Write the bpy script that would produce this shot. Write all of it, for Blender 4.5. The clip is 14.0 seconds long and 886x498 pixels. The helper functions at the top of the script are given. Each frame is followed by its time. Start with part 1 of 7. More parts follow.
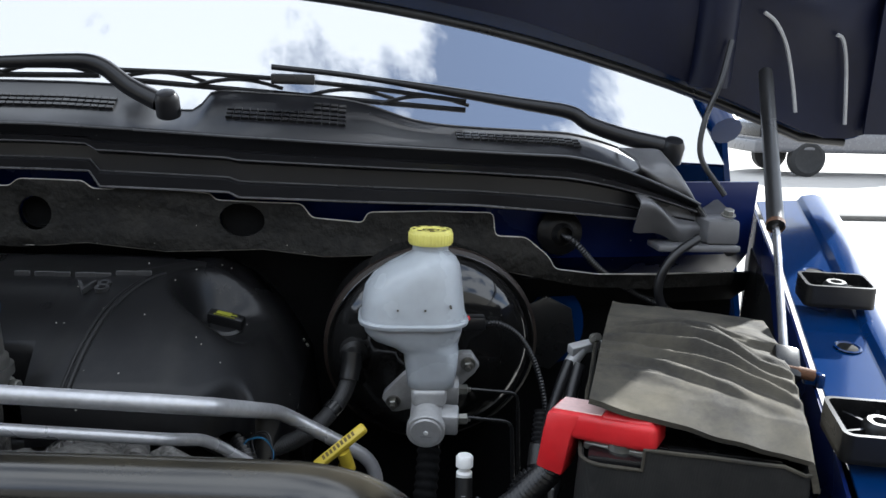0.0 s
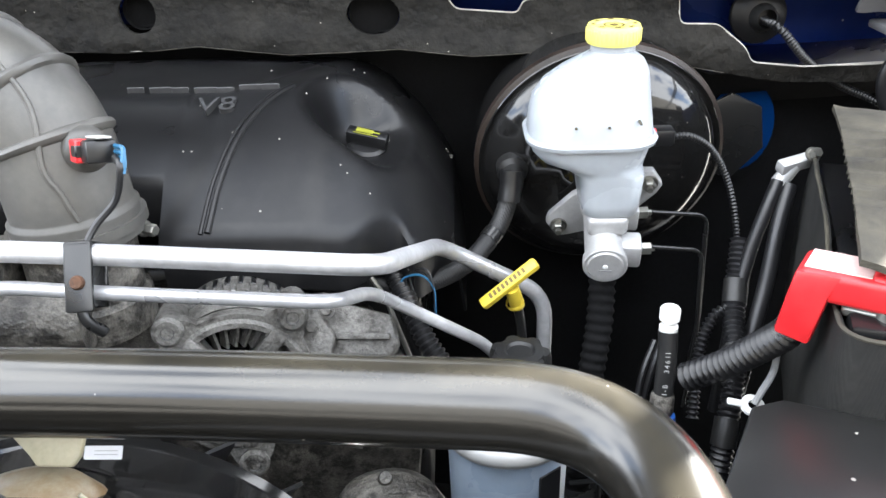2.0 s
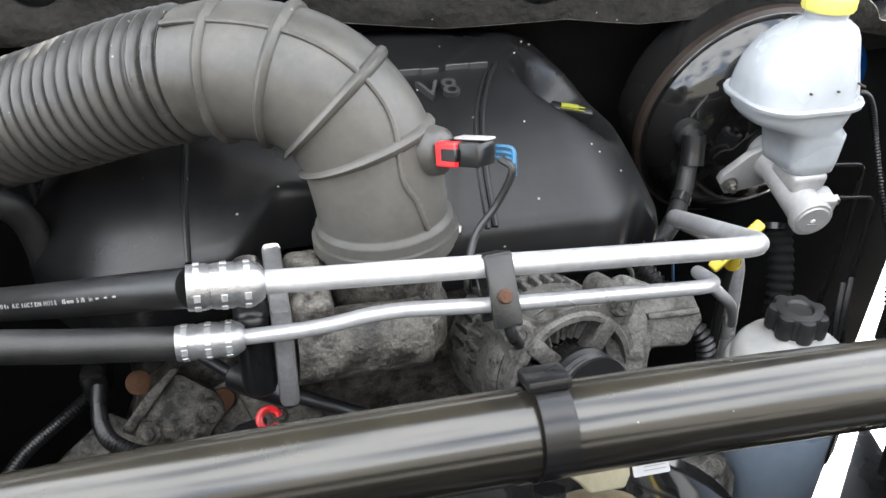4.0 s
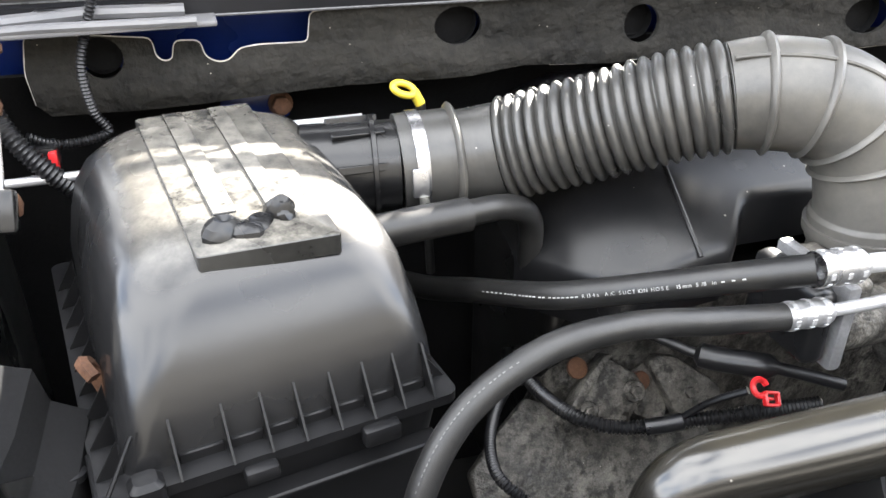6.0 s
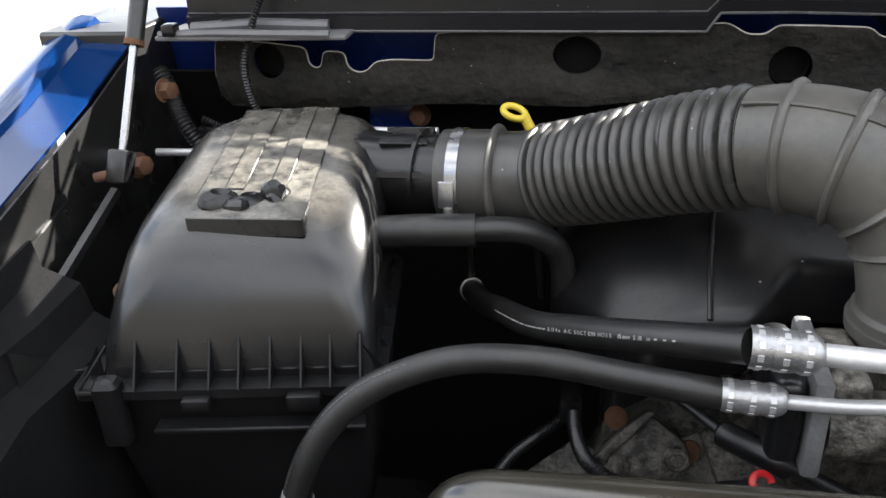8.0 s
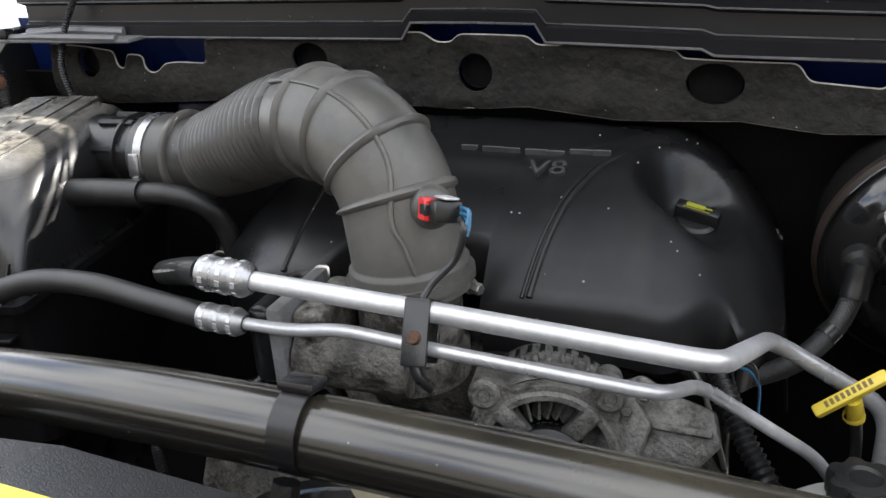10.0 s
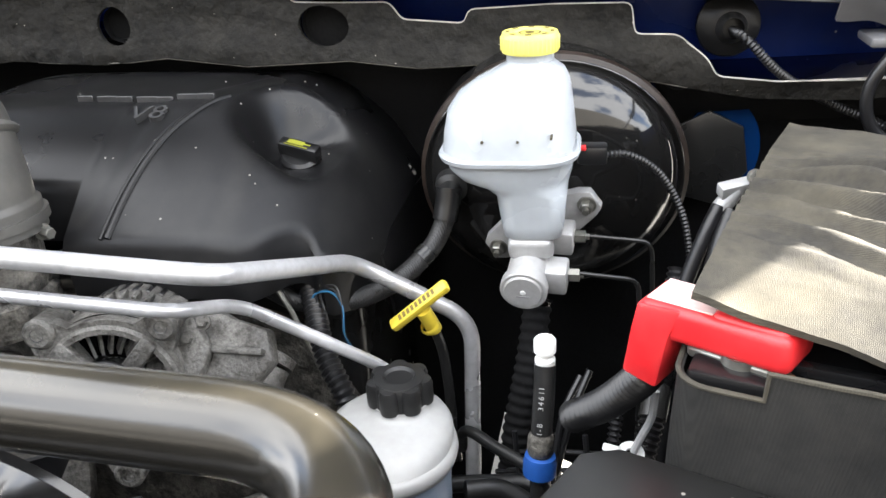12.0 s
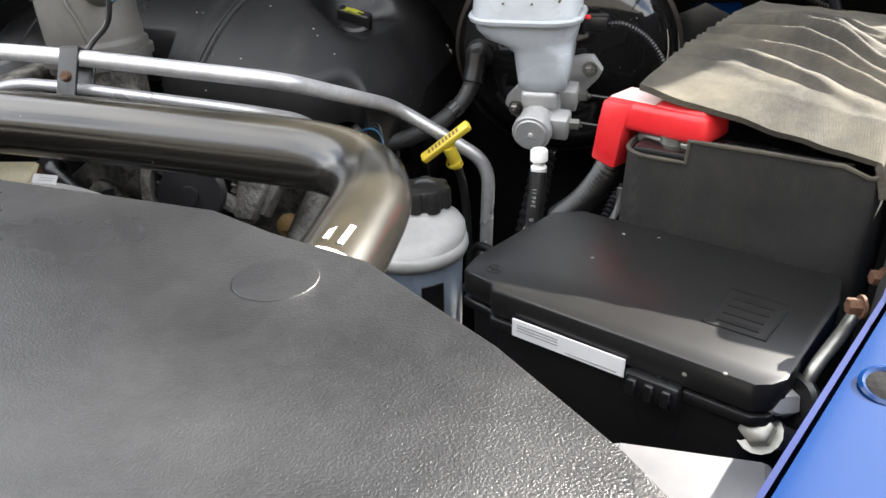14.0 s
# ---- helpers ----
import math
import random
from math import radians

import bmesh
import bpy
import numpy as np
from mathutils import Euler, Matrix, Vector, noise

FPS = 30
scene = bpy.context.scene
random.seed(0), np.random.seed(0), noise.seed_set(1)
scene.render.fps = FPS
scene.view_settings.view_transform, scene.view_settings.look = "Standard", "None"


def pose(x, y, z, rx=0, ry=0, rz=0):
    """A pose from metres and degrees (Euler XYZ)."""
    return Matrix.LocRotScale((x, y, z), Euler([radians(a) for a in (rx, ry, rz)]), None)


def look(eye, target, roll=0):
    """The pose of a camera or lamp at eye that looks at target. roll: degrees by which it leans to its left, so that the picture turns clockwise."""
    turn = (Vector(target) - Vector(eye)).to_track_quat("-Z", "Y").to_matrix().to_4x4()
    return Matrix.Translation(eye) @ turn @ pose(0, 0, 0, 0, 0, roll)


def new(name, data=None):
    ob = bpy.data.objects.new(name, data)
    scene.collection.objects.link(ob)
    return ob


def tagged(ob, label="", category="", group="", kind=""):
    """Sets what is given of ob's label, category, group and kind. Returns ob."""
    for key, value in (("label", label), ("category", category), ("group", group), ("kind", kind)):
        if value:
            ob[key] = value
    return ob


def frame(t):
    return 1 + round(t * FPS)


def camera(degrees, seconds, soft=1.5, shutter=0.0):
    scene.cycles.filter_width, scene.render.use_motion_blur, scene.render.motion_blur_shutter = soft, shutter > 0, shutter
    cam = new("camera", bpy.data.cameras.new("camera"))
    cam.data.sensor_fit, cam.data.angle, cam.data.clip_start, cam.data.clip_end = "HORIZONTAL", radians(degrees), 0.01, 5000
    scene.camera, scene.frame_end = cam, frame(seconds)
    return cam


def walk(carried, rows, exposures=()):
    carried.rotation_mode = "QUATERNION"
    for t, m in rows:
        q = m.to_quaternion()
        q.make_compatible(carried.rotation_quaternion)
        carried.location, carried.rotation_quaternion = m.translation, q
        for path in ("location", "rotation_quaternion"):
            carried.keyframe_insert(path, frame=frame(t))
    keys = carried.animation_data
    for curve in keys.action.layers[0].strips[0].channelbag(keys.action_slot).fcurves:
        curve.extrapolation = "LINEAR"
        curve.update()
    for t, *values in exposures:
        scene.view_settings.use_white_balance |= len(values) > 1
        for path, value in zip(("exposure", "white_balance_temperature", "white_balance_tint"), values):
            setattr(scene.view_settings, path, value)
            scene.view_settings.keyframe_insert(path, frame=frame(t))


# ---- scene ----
cam = camera(56.2, 14.0)
PATH = [
    (0, (-0.077, 0.009, 1.581), (0.09, 1.966, 1.205), 1.6),
    (0.3, (-0.027, 0.084, 1.591), (-0.062, 2.017, 1.078), 1.3),
    (0.5, (-0.009, 0.105, 1.57), (-0.111, 2.014, 0.982), 1.3),
    (1, (0.014, 0.157, 1.566), (-0.226, 1.976, 0.771), -0.5),
    (1.5, (-0.055, 0.167, 1.569), (-0.249, 1.955, 0.695), -0.3),
    (2, (-0.154, 0.165, 1.593), (-0.202, 1.944, 0.68), -1.8),
    (2.2, (-0.195, 0.164, 1.598), (-0.196, 1.938, 0.674), -2.1),
    (4.3, (-0.638, 0.248, 1.623), (-0.148, 1.884, 0.581), 1.4),
    (4.5, (-0.681, 0.249, 1.623), (-0.162, 1.874, 0.579), 1.8),
    (5, (-0.867, 0.248, 1.657), (-0.264, 1.863, 0.643), 2.0),
    (5.5, (-1.004, 0.248, 1.668), (-0.355, 1.867, 0.688), 2.3),
    (6, (-1.068, 0.26, 1.662), (-0.538, 1.916, 0.675), 0.4),
    (6.5, (-1.028, 0.255, 1.657), (-0.618, 1.94, 0.659), -0.9),
    (7, (-0.925, 0.246, 1.656), (-0.744, 1.971, 0.66), -2.2),
    (7.2, (-0.885, 0.239, 1.656), (-0.886, 1.982, 0.675), -3.0),
    (9.3, (-0.416, 0.15, 1.627), (-0.964, 1.902, 0.832), -3.6),
    (9.5, (-0.361, 0.158, 1.619), (-0.947, 1.901, 0.831), -4.2),
    (10, (-0.209, 0.187, 1.607), (-0.88, 1.899, 0.821), -3.6),
    (10.5, (-0.103, 0.207, 1.587), (-0.822, 1.886, 0.773), -3.2),
    (10.9, (-0.057, 0.21, 1.578), (-0.779, 1.879, 0.746), -3.9),
    (11, (-0.05, 0.21, 1.577), (-0.739, 1.888, 0.734), -3.7),
    (11.5, (0.0, 0.21, 1.571), (-0.51, 1.945, 0.716), -3.6),
    (12, (0.045, 0.216, 1.56), (-0.314, 1.994, 0.717), -3.7),
    (12.5, (0.078, 0.212, 1.558), (-0.178, 2.002, 0.704), -3.7),
    (13, (0.113, 0.187, 1.541), (-0.116, 1.981, 0.685), -4.8),
    (13.5, (0.117, 0.123, 1.525), (-0.178, 1.878, 0.612), -4.7),
    (13.7, (0.106, 0.078, 1.513), (-0.208, 1.83, 0.6), -1.5),
    (14, (0.107, 0.017, 1.522), (-0.348, 1.727, 0.59), -1.9),
]
EXPOSURES = [(0.0, 1.95, 5900, 8), (0.5, 2.2, 5800, 8), (1.0, 3.4, 5950, 9), (1.5, 3.85, 6150, 9), (2.0, 3.85, 6250, 9), (4.5, 3.55, 6480, 9), (5.0, 4.05, 6480, 10), (5.5, 4.4, 6530, 10), (6.0, 4.1, 6480, 10), (6.5, 3.5, 6430, 10), (7.0, 3.25, 6430, 10), (9.3, 2.15, 6430, 10), (10.0, 2.7, 6430, 10), (10.5, 2.8, 6480, 10), (11.0, 3.2, 6530, 10), (12.0, 3.65, 6530, 10), (12.5, 3.55, 6580, 10), (13.0, 3.3, 6630, 10), (13.5, 2.8, 6580, 10), (14.0, 3.1, 6580, 10)]
walk(cam, [(t, look(eye, target, roll)) for t, eye, target, roll in PATH], EXPOSURES)

# ---- world, sun, exposure ----
SUN_EL, SUN_AZ = 29.0, 47.0     # degrees; azimuth clockwise from +y
world = bpy.data.worlds.new("sky")
scene.world = world
world.use_nodes = True
wn, wl = world.node_tree.nodes, world.node_tree.links
wn.clear()
sky = wn.new("ShaderNodeTexSky")
sky.sky_type, sky.sun_disc = "NISHITA", False
sky.ozone_density, sky.dust_density, sky.air_density = 4.0, 0.3, 1.0
sky.sun_elevation, sky.sun_rotation = radians(SUN_EL), radians(SUN_AZ)
wco = wn.new("ShaderNodeTexCoord")
wmap = wn.new("ShaderNodeMapping")
wmap.inputs["Scale"].default_value = (1.0, 1.0, 1.6)
wmap.inputs["Location"].default_value = (0.9, 0.55, 0.3)
wnoise = wn.new("ShaderNodeTexNoise")
wnoise.inputs["Scale"].default_value, wnoise.inputs["Detail"].default_value, wnoise.inputs["Roughness"].default_value = 2.9, 9.0, 0.6
wramp = wn.new("ShaderNodeValToRGB")
wramp.color_ramp.elements[0].position, wramp.color_ramp.elements[1].position = 0.425, 0.505
wramp.color_ramp.elements[0].color = (0.16, 0.16, 0.16, 1)
wcloud = wn.new("ShaderNodeMixRGB")
wcloud.inputs[2].default_value = (9.4, 9.5, 9.7, 1)
wbg, wout = wn.new("ShaderNodeBackground"), wn.new("ShaderNodeOutputWorld")
wbg.inputs["Strength"].default_value = 0.065
wl.new(wco.outputs["Generated"], wmap.inputs["Vector"])
wl.new(wmap.outputs["Vector"], wnoise.inputs["Vector"])
wl.new(wnoise.outputs["Fac"], wramp.inputs["Fac"])
wl.new(wramp.outputs["Color"], wcloud.inputs[0])
wl.new(sky.outputs["Color"], wcloud.inputs[1])
wl.new(wcloud.outputs["Color"], wbg.inputs["Color"])
wl.new(wbg.outputs["Background"], wout.inputs["Surface"])

sun_data = bpy.data.lights.new("sun", "SUN")
sun_data.energy, sun_data.angle, sun_data.color = 5.0, radians(0.6), (1.0, 0.95, 0.87)
sun = new("sun", sun_data)
az, el = radians(SUN_AZ), radians(SUN_EL)
sun.matrix_world = look((0, 0, 8), (-math.sin(az) * math.cos(el), -math.cos(az) * math.cos(el), 8 - math.sin(el)))


# ---- materials ----
def mat(name, col, rough=0.5, metal=0.0, vary=0.25, scale=60.0, bump=0.0, bscale=400.0, dust=0.0, dustcol=(0.30, 0.28, 0.24), coat=0.0, spec=0.5, rvary=0.12, upward=0.0, trans=0.0, sub=0.0, bdist=0.001, dscale=28.0, dlo=0.40, dhi=0.80, spots=0.0, spotcol=(0.22, 0.21, 0.19)):
    """Principled material: two-scale colour variation, roughness variation, fine bump, a dust layer."""
    m = bpy.data.materials.new(name)
    m.use_nodes = True
    n, l = m.node_tree.nodes, m.node_tree.links
    p = n["Principled BSDF"]
    tc = n.new("ShaderNodeTexCoord")
    big, fine = n.new("ShaderNodeTexNoise"), n.new("ShaderNodeTexNoise")
    big.inputs["Scale"].default_value, big.inputs["Detail"].default_value = scale * 0.2, 5
    fine.inputs["Scale"].default_value, fine.inputs["Detail"].default_value = scale * 3, 4
    l.new(tc.outputs["Object"], big.inputs["Vector"])
    l.new(tc.outputs["Object"], fine.inputs["Vector"])
    add = n.new("ShaderNodeMath")
    add.operation = "MULTIPLY_ADD"
    add.inputs[1].default_value = 0.45
    l.new(fine.outputs["Fac"], add.inputs[0])
    l.new(big.outputs["Fac"], add.inputs[2])
    rng = n.new("ShaderNodeMapRange")
    rng.inputs["From Min"].default_value, rng.inputs["From Max"].default_value = 0.45, 1.0
    rng.inputs["To Min"].default_value, rng.inputs["To Max"].default_value = 1 - vary, 1 + vary
    l.new(add.outputs[0], rng.inputs["Value"])
    mul = n.new("ShaderNodeMixRGB")
    mul.blend_type = "MULTIPLY"
    mul.inputs[0].default_value = 1.0
    mul.inputs[1].default_value = (*col, 1)
    l.new(rng.outputs[0], mul.inputs[2])
    out = mul.outputs[0]
    rr = n.new("ShaderNodeMapRange")
    rr.inputs["From Min"].default_value, rr.inputs["From Max"].default_value = 0.3, 0.7
    rr.inputs["To Min"].default_value, rr.inputs["To Max"].default_value = max(0.02, rough - rvary), min(1, rough + rvary)
    l.new(big.outputs["Fac"], rr.inputs["Value"])
    l.new(rr.outputs[0], p.inputs["Roughness"])
    if dust > 0:
        dn, dr = n.new("ShaderNodeTexNoise"), n.new("ShaderNodeValToRGB")
        dn.inputs["Scale"].default_value, dn.inputs["Detail"].default_value, dn.inputs["Roughness"].default_value = dscale, 9, 0.7
        l.new(tc.outputs["Object"], dn.inputs["Vector"])
        dr.color_ramp.elements[0].position, dr.color_ramp.elements[1].position = dlo, dhi
        dr.color_ramp.elements[1].color = (dust, dust, dust, 1)
        l.new(dn.outputs["Fac"], dr.inputs["Fac"])
        fac = dr.outputs["Color"]
        if upward > 0:
            sx, up, um = n.new("ShaderNodeSeparateXYZ"), n.new("ShaderNodeMapRange"), n.new("ShaderNodeMath")
            up.inputs["From Min"].default_value, up.inputs["From Max"].default_value = upward, 0.97
            um.operation = "MULTIPLY"
            l.new(tc.outputs["Normal"], sx.inputs[0])
            l.new(sx.outputs["Z"], up.inputs["Value"])
            l.new(dr.outputs["Color"], um.inputs[0])
            l.new(up.outputs[0], um.inputs[1])
            fac = um.outputs[0]
        mix = n.new("ShaderNodeMixRGB")
        mix.inputs[2].default_value = (*dustcol, 1)
        l.new(fac, mix.inputs[0])
        l.new(out, mix.inputs[1])
        out = mix.outputs[0]
    if spots > 0:
        vo, near, few, both, ms, vs = n.new("ShaderNodeTexVoronoi"), n.new("ShaderNodeMath"), n.new("ShaderNodeMath"), n.new("ShaderNodeMath"), n.new("ShaderNodeMixRGB"), n.new("ShaderNodeSeparateColor")
        vo.inputs["Scale"].default_value = spots
        near.operation, few.operation, both.operation = "LESS_THAN", "GREATER_THAN", "MULTIPLY"
        near.inputs[1].default_value, few.inputs[1].default_value = 0.065, 0.78
        l.new(tc.outputs["Object"], vo.inputs["Vector"])
        l.new(vo.outputs["Distance"], near.inputs[0])
        l.new(vo.outputs["Color"], vs.inputs[0])
        l.new(vs.outputs[0], few.inputs[0])
        l.new(near.outputs[0], both.inputs[0])
        l.new(few.outputs[0], both.inputs[1])
        ms.inputs[2].default_value = (*spotcol, 1)
        l.new(both.outputs[0], ms.inputs[0])
        l.new(out, ms.inputs[1])
        out = ms.outputs[0]
    l.new(out, p.inputs["Base Color"])
    p.inputs["Metallic"].default_value = metal
    p.inputs["Specular IOR Level"].default_value = spec
    p.inputs["Coat Weight"].default_value = coat
    p.inputs["Coat Roughness"].default_value = 0.06
    p.inputs["Transmission Weight"].default_value = trans
    if sub:
        p.inputs["Subsurface Weight"].default_value = sub
        p.inputs["Subsurface Radius"].default_value = (0.02, 0.02, 0.02)
        p.inputs["Subsurface Scale"].default_value = 0.5
    if bump > 0:
        bn, bb = n.new("ShaderNodeTexNoise"), n.new("ShaderNodeBump")
        bn.inputs["Scale"].default_value, bn.inputs["Detail"].default_value = bscale, 4
        l.new(tc.outputs["Object"], bn.inputs["Vector"])
        bb.inputs["Strength"].default_value, bb.inputs["Distance"].default_value = bump, bdist
        l.new(bn.outputs["Fac"], bb.inputs["Height"])
        l.new(bb.outputs["Normal"], p.inputs["Normal"])
    return m


PLASTIC = mat("black_plastic", (0.009, 0.009, 0.0095), 0.29, vary=0.3, scale=40, bump=0.04, bscale=1500, spec=0.4, rvary=0.05)
COVER = mat("satin_black_plastic", (0.0065, 0.0065, 0.0070), 0.33, vary=0.25, scale=30, bump=0.04, bscale=2600, rvary=0.10, spec=0.30, spots=55, dust=0.30, dustcol=(0.04, 0.039, 0.037), dscale=9, dlo=0.50, dhi=0.78)
# Paler than the cover: edge highlights of the raised lettering put into its colour.
SATIN = mat("edge_lit_lettering", (0.030, 0.030, 0.031), 0.35, vary=0.4, scale=80)
FLANGE = mat("matt_black_plastic", (0.0075, 0.0075, 0.008), 0.36, vary=0.3, scale=40, bump=0.06, bscale=1500, spec=0.20, rvary=0.08)
LID = mat("satin_black_lid", (0.0105, 0.0105, 0.011), 0.27, vary=0.25, scale=40, bump=0.04, bscale=1800, dust=1.0, dustcol=(0.11, 0.103, 0.090), rvary=0.04, upward=0.80, dscale=90, dlo=0.1, dhi=0.75)
# Settled dust, its colour raised further to stand in for sun on the plate.
LIDTOP = mat("dusty_lit_lid_plate", (0.022, 0.0215, 0.020), 0.30, vary=0.4, scale=60, bump=0.12, bscale=1600, dust=1.0, dustcol=(0.16, 0.15, 0.13), dscale=60, upward=0.80, dlo=0.35, dhi=0.65)
RUBBER = mat("dusty_grey_rubber", (0.054, 0.052, 0.048), 0.45, vary=0.3, scale=50, bump=0.08, bscale=700, dust=0.55, dustcol=(0.125, 0.116, 0.098), dscale=18)
BELLOWS = mat("dark_bellows_rubber", (0.034, 0.0335, 0.032), 0.36, vary=0.25, scale=50, bump=0.06, bscale=700, dust=0.40, dustcol=(0.080, 0.075, 0.066), spots=80)
HOSE = mat("black_hose_rubber", (0.010, 0.010, 0.0102), 0.40, vary=0.35, scale=60, bump=0.2, bscale=900, dust=0.04, spec=0.42)
BRAID = mat("braided_hose_sleeve", (0.015, 0.015, 0.0155), 0.5, vary=0.3, scale=60)
LOOM = mat("black_loom", (0.0085, 0.0085, 0.0095), 0.36, vary=0.3, scale=60, dust=0.05, dustcol=(0.10, 0.095, 0.08))
PAINT = mat("black_chassis_paint", (0.012, 0.012, 0.012), 0.30, vary=0.2, scale=30, bump=0.08, bscale=900, dust=0.03, dustcol=(0.10, 0.09, 0.06))
TUBE = mat("black_satin_paint", (0.010, 0.0092, 0.0078), 0.20, vary=0.25, scale=30, bump=0.02, bscale=900, dust=0.40, dustcol=(0.085, 0.074, 0.050), dscale=14, dlo=0.25, dhi=0.75, upward=0.45, rvary=0.04, spec=0.75, spots=75, spotcol=(0.16, 0.15, 0.13))
BOOST = mat("gloss_black_paint", (0.008, 0.008, 0.008), 0.10, vary=0.3, scale=40, dust=0.10, dustcol=(0.03, 0.021, 0.015), coat=0.3, rvary=0.06, spots=70, spotcol=(0.10, 0.09, 0.08))
ALU = mat("aluminium_pipe", (0.50, 0.50, 0.51), 0.37, metal=0.55, vary=0.25, scale=50, bump=0.10, bscale=500, dust=0.45, dustcol=(0.25, 0.245, 0.24))
FLANGE_GREY = mat("dull_machined_alloy", (0.19, 0.19, 0.195), 0.45, metal=0.35, vary=0.4, scale=90, bump=0.3, bscale=700, dust=0.5, dustcol=(0.10, 0.095, 0.085))
CAST = mat("cast_aluminium", (0.44, 0.44, 0.44), 0.5, metal=0.4, vary=0.2, scale=60, bump=0.4, bscale=900, dust=0.15)
DIRTY_CAST = mat("dirty_cast_aluminium", (0.125, 0.120, 0.110), 0.6, metal=0.15, vary=0.8, scale=150, bump=1.0, bscale=220, bdist=0.002, dust=1.0, dustcol=(0.030, 0.027, 0.023), dscale=60, dlo=0.46, dhi=0.62)
GRIME = mat("oily_grime_on_metal", (0.095, 0.088, 0.076), 0.55, metal=0.1, vary=0.9, scale=160, bump=1.0, bscale=170, bdist=0.003, spots=95, dust=1.0, dustcol=(0.018, 0.016, 0.0135), dscale=55, dlo=0.46, dhi=0.60)
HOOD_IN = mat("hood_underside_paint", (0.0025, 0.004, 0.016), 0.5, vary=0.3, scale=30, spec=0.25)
CORNER = mat("grey_satin_plastic", (0.11, 0.11, 0.115), 0.36, vary=0.15, scale=30, dust=0.1)
STEEL = mat("bright_steel", (0.34, 0.34, 0.35), 0.28, metal=0.9, vary=0.2, scale=80)
ZINC = mat("zinc_steel", (0.28, 0.275, 0.25), 0.38, metal=0.85, vary=0.3, scale=80)
RUST = mat("rusty_steel", (0.085, 0.036, 0.017), 0.85, metal=0.1, vary=0.7, scale=120, bump=0.8, bscale=700, dust=0.5, dustcol=(0.14, 0.075, 0.035))
RES = mat("translucent_white_plastic", (0.36, 0.385, 0.41), 0.28, vary=0.12, scale=25, sub=0.35, dust=0.10, dustcol=(0.38, 0.38, 0.36))
WHITE = mat("white_plastic", (0.78, 0.78, 0.76), 0.35, vary=0.05, scale=30, dust=0.1)
PSWHITE = mat("milky_plastic", (0.32, 0.32, 0.315), 0.42, vary=0.14, scale=40, sub=0.1, dust=0.55, dustcol=(0.22, 0.21, 0.19), dscale=22)
PSBODY = mat("bluish_translucent_plastic", (0.24, 0.30, 0.38), 0.32, vary=0.15, scale=30, sub=0.2, dust=0.3, dustcol=(0.25, 0.26, 0.27))
IVORY = mat("yellowed_plastic", (0.52, 0.48, 0.34), 0.4, vary=0.3, scale=60, sub=0.15, dust=0.5, dustcol=(0.30, 0.24, 0.12))
TAPE = mat("blue_tape", (0.010, 0.065, 0.27), 0.45, vary=0.15, scale=60)
FERRULE = mat("crimped_ferrule", (0.33, 0.33, 0.335), 0.34, metal=0.75, vary=0.3, scale=90, bump=0.2, bscale=500)
BRASS = mat("rusty_brass", (0.26, 0.17, 0.075), 0.5, metal=0.5, vary=0.5, scale=120, bump=0.3, bscale=700)
YELLOW = mat("yellow_plastic", (0.58, 0.44, 0.04), 0.38, vary=0.15, scale=60, dust=0.15, dustcol=(0.28, 0.24, 0.08))
LEMON = mat("pale_yellow_plastic", (0.72, 0.66, 0.16), 0.42, vary=0.1, scale=60, dust=0.2, dustcol=(0.55, 0.50, 0.22))
FADED = mat("faded_brown_print", (0.12, 0.085, 0.022), 0.6, vary=0.3, scale=200)
MARK = mat("dark_marking", (0.05, 0.04, 0.02), 0.6)
YMARK = mat("yellow_marking", (0.22, 0.225, 0.02), 0.5, vary=0.4, scale=200)
RED = mat("red_plastic", (0.62, 0.02, 0.025), 0.36, vary=0.12, scale=50, bump=0.05, bscale=800, dust=0.08, dustcol=(0.5, 0.25, 0.22), sub=0.05)
BLUE = mat("deep_blue_paint", (0.002, 0.020, 0.085), 0.14, vary=0.08, scale=20, coat=0.1, rvary=0.04, spec=0.35)
INNER_BLUE = mat("inner_blue_paint", (0.003, 0.011, 0.075), 0.28, vary=0.2, scale=30, dust=0.06, dustcol=(0.06, 0.06, 0.07), rvary=0.05, spots=45)
LABEL = mat("white_label", (0.72, 0.72, 0.74), 0.45, vary=0.06, scale=40, dust=0.1)
DIMTXT = mat("worn_white_print", (0.30, 0.30, 0.295), 0.6, vary=0.5, scale=250)
FAINT = mat("faint_worn_print", (0.075, 0.075, 0.073), 0.6, vary=0.5, scale=250)
GREYTXT = mat("grey_print", (0.30, 0.30, 0.30), 0.5)
PRINT = mat("white_print", (0.55, 0.55, 0.55), 0.6)
FELT = mat("felt_liner", (0.0105, 0.0100, 0.0088), 0.85, vary=0.9, scale=60, bump=1.0, bscale=70, bdist=0.006, dust=0.75, dustcol=(0.031, 0.0285, 0.024), spec=0.2, spots=90, spotcol=(0.26, 0.245, 0.21), dscale=20)
# Grey that stands in for sky highlights on the cowl's rounded edges.
EDGE_GLINT = mat("painted_edge_glint", (0.07, 0.07, 0.073), 0.3, vary=0.5, scale=60)
CUT = mat("frayed_cut_edge", (0.34, 0.32, 0.29), 0.9, vary=0.4, scale=200)
DARKFELT = mat("black_felt_pad", (0.0075, 0.0075, 0.0078), 0.9, vary=0.4, scale=70, bump=0.5, bscale=260, spec=0.10)
SHIELD = mat("radiator_shield_plastic", (0.0095, 0.0098, 0.0106), 0.33, vary=0.5, scale=40, bump=0.55, bscale=1050, bdist=0.0007, dust=0.4, dustcol=(0.016, 0.016, 0.0165), rvary=0.12, spec=0.46, dscale=9)
